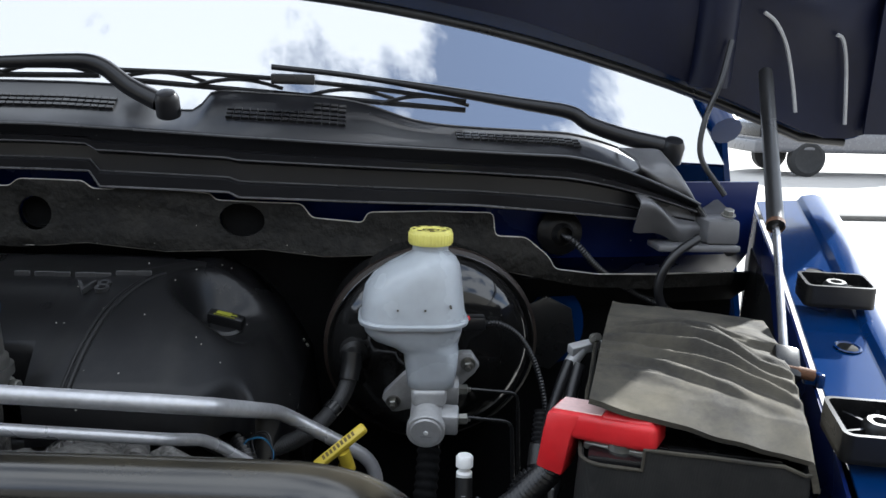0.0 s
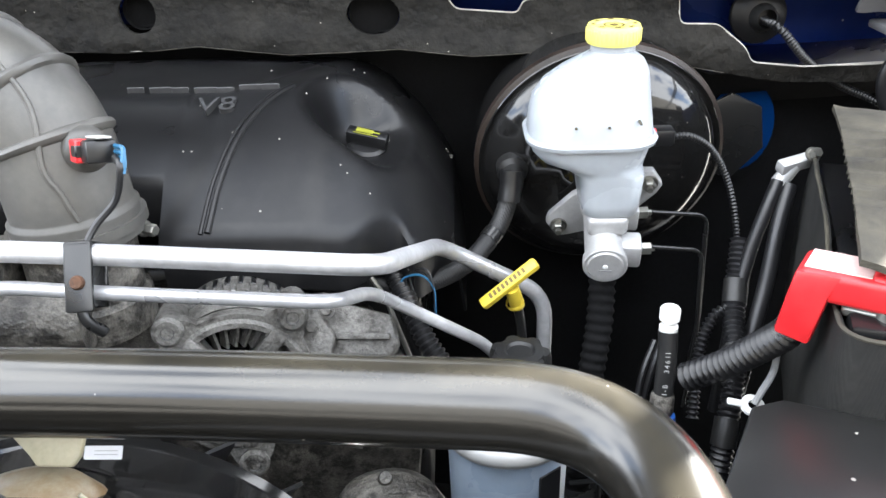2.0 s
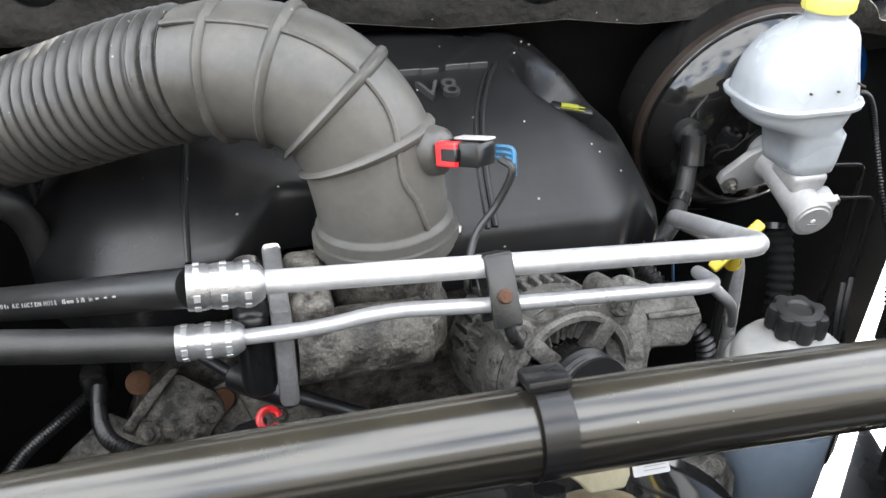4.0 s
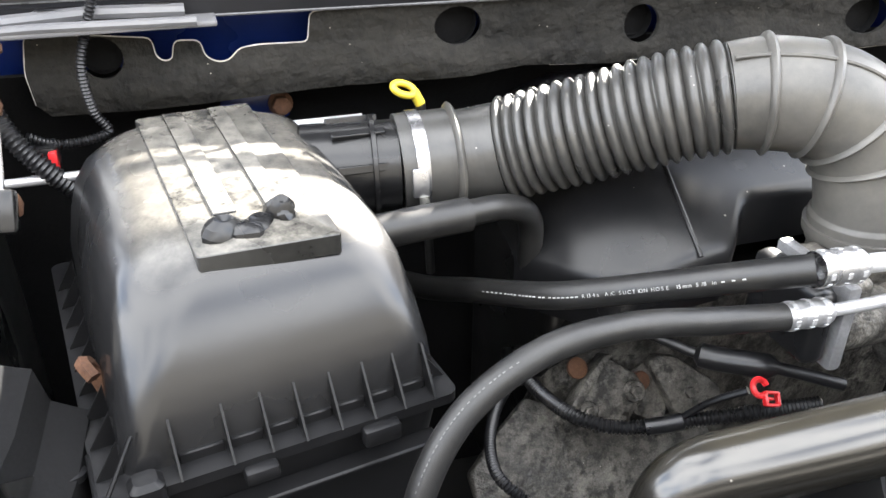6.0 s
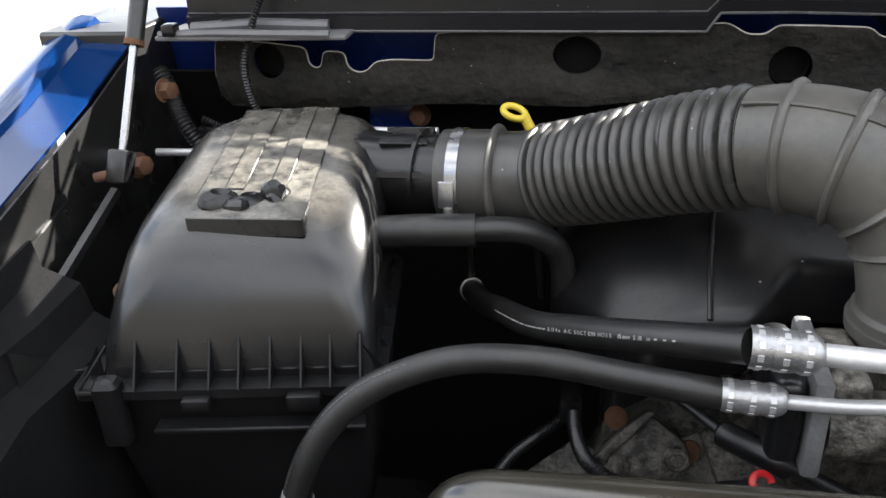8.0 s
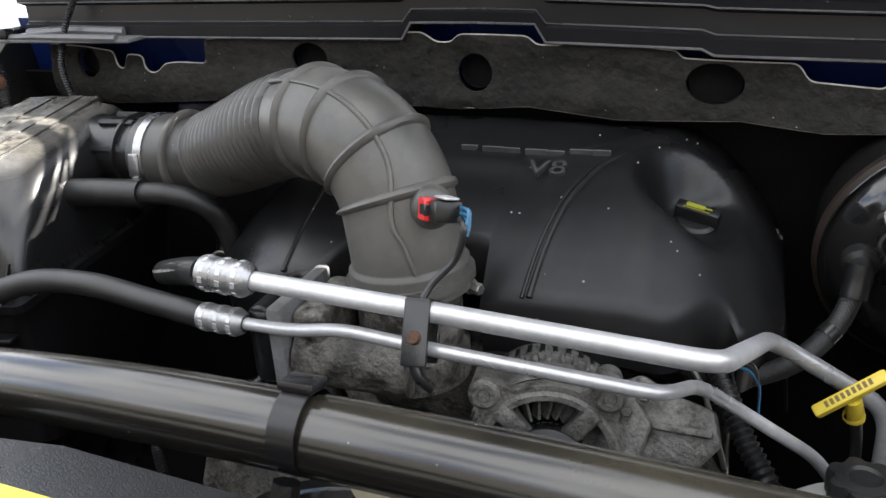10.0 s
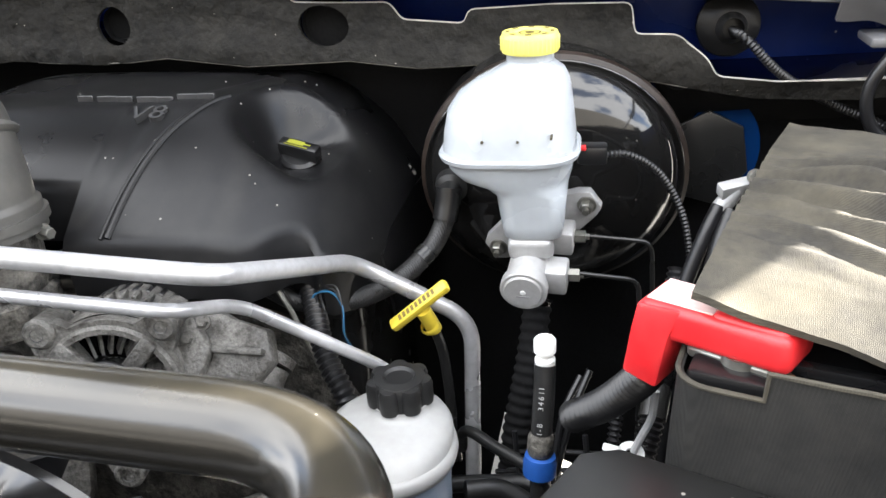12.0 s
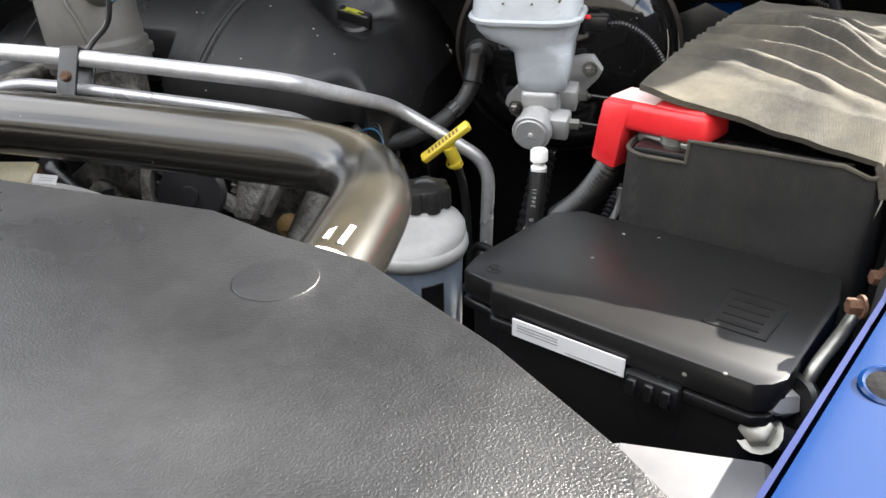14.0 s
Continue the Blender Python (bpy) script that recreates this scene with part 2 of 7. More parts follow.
CLOTH = mat("woven_blanket", (0.046, 0.043, 0.037), 0.9, vary=0.35, scale=90, bump=0.3, bscale=700, dust=0.8, dustcol=(0.150, 0.133, 0.096), spec=0.2, dscale=14)
JACKET = mat("dark_woven_jacket", (0.0156, 0.0156, 0.0149), 0.75, vary=0.35, scale=90, bump=0.3, bscale=900, dust=0.4, dustcol=(0.060, 0.057, 0.05), spec=0.25, spots=60, spotcol=(0.16, 0.155, 0.14))


def weave(m, scale):
    """Adds a diagonal woven relief and tint to a material."""
    n, l = m.node_tree.nodes, m.node_tree.links
    p = n["Principled BSDF"]
    tc = n.new("ShaderNodeTexCoord")
    hs = []
    for turn in (28, -62):
        mp, w = n.new("ShaderNodeMapping"), n.new("ShaderNodeTexWave")
        mp.inputs["Rotation"].default_value = (radians(20), radians(25), radians(turn))
        w.inputs["Scale"].default_value, w.inputs["Distortion"].default_value, w.inputs["Detail"].default_value = scale, 1.2, 1.0
        l.new(tc.outputs["Object"], mp.inputs["Vector"])
        l.new(mp.outputs["Vector"], w.inputs["Vector"])
        hs.append(w)
    mx = n.new("ShaderNodeMath")
    mx.operation = "MULTIPLY"
    l.new(hs[0].outputs["Fac"], mx.inputs[0])
    l.new(hs[1].outputs["Fac"], mx.inputs[1])
    bp = n.new("ShaderNodeBump")
    bp.inputs["Strength"].default_value, bp.inputs["Distance"].default_value = 0.4, 0.0008
    l.new(mx.outputs[0], bp.inputs["Height"])
    l.new(bp.outputs["Normal"], p.inputs["Normal"])
    src = p.inputs["Base Color"].links[0].from_socket
    mc, rg = n.new("ShaderNodeMixRGB"), n.new("ShaderNodeMapRange")
    rg.inputs["To Min"].default_value, rg.inputs["To Max"].default_value = 0.78, 1.12
    l.new(mx.outputs[0], rg.inputs["Value"])
    mc.blend_type = "MULTIPLY"
    mc.inputs[0].default_value = 1.0
    l.new(src, mc.inputs[1])
    l.new(rg.outputs[0], mc.inputs[2])
    l.new(mc.outputs[0], p.inputs["Base Color"])


weave(CLOTH, 430.0)
weave(JACKET, 330.0)
weave(BRAID, 160.0)
FUSEBOX = mat("grey_black_fusebox", (0.011, 0.0108, 0.0106), 0.33, vary=0.2, scale=30, bump=0.05, bscale=1800, dust=0.15, dustcol=(0.028, 0.027, 0.025), spec=0.5, rvary=0.05, spots=40)
COWL = mat("cowl_plastic", (0.008, 0.008, 0.0095), 0.33, vary=0.2, scale=20, bump=0.06, bscale=1500, rvary=0.06, spec=0.4, spots=60, spotcol=(0.10, 0.10, 0.10))
ORANGE = mat("stained_amber_plastic", (0.27, 0.235, 0.165), 0.35, vary=0.4, scale=50, sub=0.1, dust=0.9, dustcol=(0.16, 0.085, 0.025), dscale=24, dlo=0.42, dhi=0.68)
TEAL = mat("blue_wire", (0.02, 0.10, 0.19), 0.4)
GROUND = mat("pale_concrete", (0.33, 0.315, 0.29), 0.9, vary=0.15, scale=1.5, bump=0.4, bscale=60, dust=0.3, dustcol=(0.30, 0.29, 0.27))
TYRE = mat("tyre_rubber", (0.02, 0.02, 0.02), 0.85, vary=0.2)
GREY_CAR = mat("grey_car_paint", (0.12, 0.12, 0.13), 0.25, vary=0.05, coat=0.5)
TAN = mat("cabin_plastic", (0.035, 0.036, 0.036), 0.7, vary=0.1, scale=10)

RIMRUST = mat("rust_stained_black", (0.020, 0.013, 0.0095), 0.45, vary=0.8, scale=90, bump=0.3, bscale=700, dust=0.6, dustcol=(0.010, 0.009, 0.009))
PALE_PINK = mat("pale_pink_plastic", (0.72, 0.50, 0.47), 0.5, vary=0.2, scale=80)
STUCCO = mat("dark_stucco", (0.11, 0.105, 0.095), 0.9, vary=0.25, scale=3, bump=0.5, bscale=60)

GLASS = bpy.data.materials.new("windshield_glass")
GLASS.use_nodes = True
gn, gl = GLASS.node_tree.nodes, GLASS.node_tree.links
gn.clear()
g_out, g_mix, g_tr, g_gl, g_fr = gn.new("ShaderNodeOutputMaterial"), gn.new("ShaderNodeMixShader"), gn.new("ShaderNodeBsdfTransparent"), gn.new("ShaderNodeBsdfGlossy"), gn.new("ShaderNodeFresnel")
g_tr.inputs["Color"].default_value = (0.14, 0.17, 0.18, 1)
g_gl.inputs["Roughness"].default_value = 0.01
g_fr.inputs["IOR"].default_value = 6.5
gl.new(g_fr.outputs[0], g_mix.inputs[0])
gl.new(g_tr.outputs[0], g_mix.inputs[1])
gl.new(g_gl.outputs[0], g_mix.inputs[2])
gl.new(g_mix.outputs[0], g_out.inputs["Surface"])


# ---- building helpers ----
WORLD = {}


def V(*a):
    return Vector(a)


def thing(name, at, label, category, group="", kind="", turn=0.0):
    """A top-level thing: an Empty at its base, turned about z."""
    ob = new(name)
    ob.empty_display_size = 0.02
    ob.matrix_world = pose(*at, 0, 0, turn)
    WORLD[ob] = pose(*at, 0, 0, turn)
    return tagged(ob, label, category, group, kind)


def mesh_of(name, bm, material, smooth=40.0):
    bmesh.ops.recalc_face_normals(bm, faces=bm.faces)
    lim = radians(smooth)
    for f in bm.faces:
        f.smooth = True
    for e in bm.edges:
        if len(e.link_faces) == 2 and e.calc_face_angle(0.0) > lim:
            e.smooth = False
    me = bpy.data.meshes.new(name)
    bm.to_mesh(me)
    bm.free()
    me.materials.append(material)
    return me


def part(name, bm, material, parent, label="", local=False, smooth=40.0):
    """One mesh under a thing or part. Shapes come in world metres, or local to the thing."""
    if not local:
        bm.transform(WORLD[parent].inverted())
    ob = new(name, mesh_of(name, bm, material, smooth))
    ob.parent = parent
    WORLD[ob] = WORLD[parent]
    return tagged(ob, label)


def single(name, bm, material, label, category, group="", kind="", smooth=40.0):
    """A thing that is one mesh; its origin at the middle of its base."""
    zs = [v.co.z for v in bm.verts]
    c = sum((v.co for v in bm.verts), Vector()) / len(bm.verts)
    c.z = min(zs)
    bm.transform(Matrix.Translation(-c))
    ob = new(name, mesh_of(name, bm, material, smooth))
    ob.location = c
    WORLD[ob] = Matrix.Translation(c)
    return tagged(ob, label, category, group, kind)


def curve(pts, n=8):
    """A smooth line through the points."""
    p = [Vector(q) for q in pts]
    p = [2 * p[0] - p[1]] + p + [2 * p[-1] - p[-2]]
    out = []
    for i in range(1, len(p) - 2):
        a, b, c, d = p[i - 1:i + 3]
        for k in range(n):
            t = k / n
            out.append(0.5 * (2 * b + (c - a) * t + (2 * a - 5 * b + 4 * c - d) * t * t + (3 * b - a - 3 * c + d) * t ** 3))
    return out + [p[-2]]


def bent(pts, rad, n=6):
    """A line of straight runs with rounded corners."""
    p = [Vector(q) for q in pts]
    out = [p[0]]
    for a, b, c in zip(p, p[1:], p[2:]):
        d1, d2 = (a - b).normalized(), (c - b).normalized()
        k = min(rad, (a - b).length * 0.49, (c - b).length * 0.49)
        s, e = b + d1 * k, b + d2 * k
        for i in range(n + 1):
            t = i / n
            out.append(s * (1 - t) ** 2 + b * 2 * t * (1 - t) + e * t * t)
    return out + [p[-1]]


def dense(pts, step):
    """Even steps along a line."""
    p = [Vector(q) for q in pts]
    out, left = [p[0]], step
    for a, b in zip(p, p[1:]):
        d = (b - a).length
        while left <= d:
            out.append(a.lerp(b, left / d))
            left += step
        left -= d
    return out + [p[-1]]


def sweep(line, r, seg=14, rf=None, bm=None, cap=True, squash=None):
    """A tube along a line; rf(s metres along) gives the radius."""
    bm = bm or bmesh.new()
    p = [Vector(q) for q in line]
    t0 = (p[1] - p[0]).normalized()
    nrm = t0.orthogonal().normalized()
    rings, s = [], 0.0
    for i, q in enumerate(p):
        a, b = p[max(0, i - 1)], p[min(len(p) - 1, i + 1)]
        t = (b - a).normalized()
        nrm = (nrm - t * nrm.dot(t)).normalized()
        bi = t.cross(nrm)
        if i:
            s += (q - p[i - 1]).length
        rad = rf(s) if rf else r
        rings.append([bm.verts.new(q + (nrm * math.cos(u) + bi * math.sin(u)) * rad) for u in (2 * math.pi * k / seg for k in range(seg))])
    for A, B in zip(rings, rings[1:]):
        for k in range(seg):
            bm.faces.new((A[k], A[(k + 1) % seg], B[(k + 1) % seg], B[k]))
    if cap:
        bm.faces.new(rings[0][::-1])
        bm.faces.new(rings[-1])
    return bm


def ripple(r, amp, pitch):
    return lambda s: r + amp * math.cos(2 * math.pi * s / pitch)


def ribbed(line, r, amp=0.0012, pitch=0.005, seg=12):
    """A corrugated loom or bellows."""
    return sweep(dense(line, pitch / 6), r, seg, ripple(r, amp, pitch))


def lathe(profile, at=(0, 0, 0), axis=(0, 0, 1), seg=32, bm=None):
    """Turn (radius, height) pairs about an axis through at."""
    bm = bm or bmesh.new()
    q = Vector((0, 0, 1)).rotation_difference(Vector(axis).normalized()).to_matrix()
    at, rings = Vector(at), []
    for r, h in profile:
        if r < 1e-6:
            rings.append([bm.verts.new(at + q @ V(0, 0, h))])
        else:
            rings.append([bm.verts.new(at + q @ V(r * math.cos(u), r * math.sin(u), h)) for u in (2 * math.pi * k / seg for k in range(seg))])
    for A, B in zip(rings, rings[1:]):
        for k in range(seg):
            a, b, c, d = A[k % len(A)], A[(k + 1) % len(A)], B[(k + 1) % len(B)], B[k % len(B)]
            f = [v for i, v in enumerate((a, b, c, d)) if v not in (a, b, c, d)[:i]]
            if len(f) > 2:
                bm.faces.new(f)
    return bm


def box(x0, x1, y0, y1, z0, z1, bev=0.003, seg=2, m=None, bm=None):
    b = bmesh.new()
    bmesh.ops.create_cube(b, size=1.0)
    b.transform(Matrix.Translation(((x0 + x1) / 2, (y0 + y1) / 2, (z0 + z1) / 2)) @ Matrix.Diagonal((x1 - x0, y1 - y0, z1 - z0, 1)))
    if bev:
        bmesh.ops.bevel(b, geom=b.edges[:], offset=bev, segments=seg, affect="EDGES", profile=0.5)
    if m:
        b.transform(m)
    return merge(bm, b) if bm else b


def merge(bm, other):
    """Add another shape to a mesh."""
    idx = {v: bm.verts.new(v.co) for v in other.verts}
    for f in other.faces:
        bm.faces.new([idx[v] for v in f.verts])
    other.free()
    return bm


def plate(outline, thick, bev=0.0, m=None, holes=()):
    """A flat plate from an outline in x, y, given thickness along z; holes go through."""
    b = bmesh.new()
    loops = []
    for ring in (outline, *holes):
        vs = [b.verts.new((x, y, 0)) for x, y in ring]
        loops.append([b.edges.new((vs[i], vs[(i + 1) % len(vs)])) for i in range(len(vs))])
    if holes:
        bmesh.ops.triangle_fill(b, edges=[e for lp in loops for e in lp], use_beauty=True)
    else:
        b.faces.new([e.verts[0] for e in loops[0]])
    g = bmesh.ops.extrude_face_region(b, geom=b.faces[:])
    bmesh.ops.translate(b, verts=[v for v in g["geom"] if isinstance(v, bmesh.types.BMVert)], vec=(0, 0, thick))
    if bev:
        sharp = [e for e in b.edges if len(e.link_faces) == 2 and e.calc_face_angle(0) > 0.6]
        bmesh.ops.bevel(b, geom=sharp, offset=bev, segments=2, affect="EDGES", profile=0.5)
    if m:
        b.transform(m)
    return b


def ring_pts(cx, cy, r, n=24, ry=None):
    return [(cx + r * math.cos(2 * math.pi * k / n), cy + (ry or r) * math.sin(2 * math.pi * k / n)) for k in range(n)]


def loft(sections, closed=True, cap=True):
    """Skin rings of equal length."""
    b = bmesh.new()
    rings = [[b.verts.new(q) for q in s] for s in sections]
    n = len(rings[0])
    for A, B in zip(rings, rings[1:]):
        for k in range(n if closed else n - 1):
            b.faces.new((A[k], A[(k + 1) % n], B[(k + 1) % n], B[k]))
    if cap and closed:
        b.faces.new(rings[0][::-1])
        b.faces.new(rings[-1])
    return b


def rrect(cx, cy, hx, hy, r, n=5):
    """A rounded rectangle as (x, y) pairs."""
    out = []
    for sx, sy, a0 in ((1, 1, 0), (-1, 1, 90), (-1, -1, 180), (1, -1, 270)):
        for k in range(n + 1):
            a = radians(a0 + 90 * k / n)
            out.append((cx + sx * (hx - r) + r * math.cos(a), cy + sy * (hy - r) + r * math.sin(a)))
    return out


def sheet(rows, thick=0.002):
    """An open surface through rows of points, given thickness."""
    b = loft(rows, closed=False, cap=False)
    bmesh.ops.recalc_face_normals(b, faces=b.faces)
    bmesh.ops.solidify(b, geom=b.faces[:], thickness=thick)
    return b


def hexbolt(at, axis, r=0.007, h=0.006, washer=True, bm=None):
    prof = [(0, 0), (r * 1.35, 0), (r * 1.35, 0.0018), (r, 0.0018)] if washer else [(0, 0), (r, 0)]
    b = bm or bmesh.new()
    lathe(prof + [(0, 0.0018)] if washer else prof, at, axis, 16, b)
    lathe([(r, 0.001), (r, h), (r * 0.85, h + 0.001), (0, h + 0.001)], at, axis, 6, b)
    return b


def words(text, size, m, material, parent, name="lettering", depth=0.0003):
    """Raised lettering in the built-in font."""
    cu = bpy.data.curves.new(name, "FONT")
    cu.body, cu.size, cu.extrude, cu.align_x, cu.align_y = text, size, depth, "CENTER", "CENTER"
    tmp = bpy.data.objects.new(name, cu)
    scene.collection.objects.link(tmp)
    me = bpy.data.meshes.new_from_object(tmp.evaluated_get(bpy.context.evaluated_depsgraph_get()))
    bpy.data.objects.remove(tmp)
    bm = bmesh.new()
    bm.from_mesh(me)
    bpy.data.meshes.remove(me)
    bm.transform(m)
    return part(name, bm, material, parent)


def frame_at(at, xdir, up):
    """A placing matrix: local x along xdir, local z along up."""
    z = Vector(up).normalized()
    x = Vector(xdir)
    x = (x - z * x.dot(z)).normalized()
    y = z.cross(x)
    return Matrix.Translation(at) @ Matrix((x, y, z)).transposed().to_4x4()


# ---- ground and surroundings ----
b = bmesh.new()
bmesh.ops.create_grid(b, x_segments=40, y_segments=40, size=400)
ground = single("ground", b, GROUND, "pale sunlit concrete yard under and around the truck", "ground", kind="structure")

# ---- engine bay shell ----
LINER = [(-1.32, 1.200), (-1.10, 1.190), (-0.92, 1.182), (-0.763, 1.174), (-0.531, 1.165), (-0.40, 1.140), (-0.248, 1.104), (-0.08, 1.078), (0.081, 1.064), (0.17, 1.070), (0.30, 1.085), (0.47, 1.12)]


def wall_y(x):
    """The firewall's distance at x."""
    for (a, ya), (c, yc) in zip(LINER, LINER[1:]):
        if x <= c:
            return ya + (yc - ya) * max(0.0, (x - a) / (c - a))
    return LINER[-1][1]


def wall_strip(zs, back, x0=-1.32, x1=0.47, n=36):
    return [[V(x0 + (x1 - x0) * i / n, wall_y(x0 + (x1 - x0) * i / n) + dy, z) for z, dy in zip(zs, back)] for i in range(n + 1)]


rows = wall_strip((0.60, 1.30, 1.36, 1.465), (0.16, 0.12, 0.05, 0.035))
for r, z in zip(rows[25:28], (0.84, 0.78, 0.76)):
    r[0].z = z     # slot for the steering shaft, with the yard beyond
firewall = single("firewall", sheet(rows, 0.004), INNER_BLUE, "dark blue painted steel firewall behind the felt liner", "wall", kind="structure")
rows = wall_strip((0.60, 1.28, 1.33, 1.352), (0.12, 0.09, 0.03, 0.016), x1=0.47)
for r, z in zip(rows[25:28], (0.84, 0.78, 0.76)):
    r[0].z = z
for r in rows:
    lift = 0.034 * min(1.0, max(0.0, (0.10 - r[0].x) / 0.08)) - 0.014 * (r[0].x > 0.11)
    r[2].z, r[3].z = r[2].z + lift, r[3].z + lift
b = sheet(rows, 0.004)
pad = single("firewall_pad", b, DARKFELT, "black sound-deadening pad on the firewall", "insulation", kind="structure")

# felt liner with its notches and holes, cut in the flat and laid along the firewall
top = [(-1.222, 1.36), (-1.226, 1.395), (-1.219, 1.432), (-1.15, 1.428), (-1.098, 1.423), (-1.096, 1.403), (-1.088, 1.397), (-1.079, 1.399), (-1.075, 1.418), (-1.049, 1.416), (-1.046, 1.399), (-1.033, 1.392), (-1.019, 1.394), (-1.009, 1.405), (-0.985, 1.408), (-0.934, 1.407), (-0.930, 1.440), (-0.88, 1.444), (-0.80, 1.448), (-0.65, 1.450), (-0.60, 1.452), (-0.58, 1.440), (-0.56, 1.440), (-0.55, 1.450), (-0.46, 1.450), (-0.45, 1.440), (-0.42, 1.440), (-0.41, 1.446), (-0.29, 1.440), (-0.283, 1.432), (-0.20, 1.432), (-0.17, 1.432), (-0.158, 1.414), (-0.09, 1.410), (-0.085, 1.424), (0.0, 1.428), (0.075, 1.428), (0.079, 1.398), (0.12, 1.396), (0.15, 1.372), (0.158, 1.356), (0.22, 1.348), (0.30, 1.345), (0.42, 1.345)]
bottom = [(0.42, 1.326), (0.30, 1.324), (0.20, 1.330), (0.13, 1.345), (0.05, 1.362), (-0.05, 1.372), (-0.14, 1.366), (-0.22, 1.372), (-0.35, 1.362), (-0.46, 1.368), (-0.55, 1.358), (-0.68, 1.364), (-0.75, 1.358), (-0.95, 1.354), (-1.10, 1.345), (-1.21, 1.345)]
top = [(q.x, q.z) for q in bent([(x, 0, z) for x, z in top], 0.007, 3)]
outline = []
for (xa, za), (xb, zb) in zip(top + bottom, (top + bottom)[1:] + top[:1]):
    n = max(1, int(abs(xb - xa) / 0.03))
    outline += [(xa + (xb - xa) * k / n, za + (zb - za) * k / n) for k in range(n)]
holes = [ring_pts(-0.763, 1.416, 0.028, 20, 0.022), ring_pts(-0.531, 1.404, 0.023, 20), ring_pts(-0.248, 1.408, 0.030, 20, 0.022), ring_pts(-1.15, 1.405, 0.022, 18)]
b = plate(outline, 0.006, 0.0, None, holes)
for k in range(60):
    bmesh.ops.bisect_plane(b, geom=b.verts[:] + b.edges[:] + b.faces[:], plane_co=(-1.29 + 0.03 * k, 0, 0), plane_no=(1, 0, 0))
for k in range(11):
    bmesh.ops.bisect_plane(b, geom=b.verts[:] + b.edges[:] + b.faces[:], plane_co=(0, 1.335 + 0.0105 * k, 0), plane_no=(0, 1, 0))


def liner_roll(x, z):
    """How far the felt bulges out along its lower roll."""
    low = 1.350 if x < 0.05 else 1.350 - 0.06 * (x - 0.05)
    h = (z - low) / 0.055
    soft = 0.75 + 0.5 * noise.noise(V(x * 7, 0.0, 4.0))
    return 0.017 * soft * math.exp(-((h - 0.35) / 0.45) ** 2) + 0.004 * noise.noise(V(x * 14, z * 40, 8.0))


for v in b.verts:
    x, z, d = v.co
    v.co = (x, wall_y(x) - d - 0.009 * max(0.0, (z - 1.37) / 0.08) - liner_roll(x, z), z)
liner = single("firewall_liner", b, FELT, "worn grey-black felt heat liner with notches and round holes", "insulation", kind="structure")

edge = [V(x, wall_y(x) - 0.004 - 0.009 * max(0.0, (z - 1.37) / 0.08) - liner_roll(x, z), z) for x, z in outline if z > 1.36 or x > 0.1]
edge = [q for q in edge if q.z > 1.3445]
single("liner_cut_edge", sweep(edge[:-2], 0.0013, 5), CUT, "pale frayed cut edge of the felt liner", "trim", kind="structure")
for cx, cz, r in ((-0.763, 1.416, 0.027), (-0.531, 1.404, 0.022), (-0.248, 1.408, 0.028), (-1.15, 1.405, 0.021)):
    single("access_hole", lathe([(r, 0), (r, 0.012), (0, 0.012)], (cx, wall_y(cx) + 0.002, cz), (0, 1, 0), 24), DARKFELT, "round black recess behind the felt liner", "hole", "access holes", "structure")

grommet = thing("cable_grommet", (0.168, 1.06, 1.37), "round black rubber grommet in the blue firewall", "grommet")
part("flange", lathe([(0, 0.012), (0.012, 0.012), (0.02, 0.010), (0.030, 0.004), (0.031, 0)], (0.17, 1.085, 1.399), (0, -1, 0.1)), FLANGE, grommet)
part("collar", lathe([(0.010, 0.026), (0.014, 0.018), (0.016, 0.008)], (0.172, 1.085, 1.397), (0, -1, 0.1)), HOSE, grommet)
gl_line = curve([(0.172, 1.075, 1.396), (0.185, 1.05, 1.39), (0.22, 1.06, 1.355), (0.278, 1.10, 1.315), (0.34, 1.10, 1.285), (0.36, 1.05, 1.25)])
single("firewall_loom", ribbed(gl_line, 0.0042, 0.0007, 0.004), LOOM, "corrugated black cable loom from the firewall grommet", "cable")

opening = thing("pedal_opening", (0.185, 1.12, 1.20), "dark opening in the pad with a blue painted edge", "opening")
part("blue_edge", plate(ring_pts(0, 0, 0.040, 28, 0.055), 0.004, 0, frame_at((0.178, 1.118, 1.262), (1, 0.1, 0), (0, -1, 0))), BLUE, opening, "blue painted steel edge")
part("black_plate", plate([(-0.045, -0.045), (0.0, -0.058), (0.034, -0.02), (0.026, 0.03), (-0.01, 0.048), (-0.045, 0.03)], 0.004, 0.001, frame_at((0.172, 1.110, 1.258), (1, 0.1, 0), (0, -1, 0))), PAINT, opening)

nutp = thing("firewall_boss", (-0.945, 1.21, 1.30), "blue painted boss with a rusty nut under the liner", "boss")
part("plate", plate(rrect(0, 0, 0.040, 0.016, 0.008), 0.004, 0.001, frame_at((-0.995, 1.222, 1.322), (1, 0.05, 0), (0, -1, 0.1))), INNER_BLUE, nutp)
part("nut", hexbolt((-0.966, 1.216, 1.325), (0, -1, 0.1), 0.011, 0.016), RUST, nutp, "rusty nut")

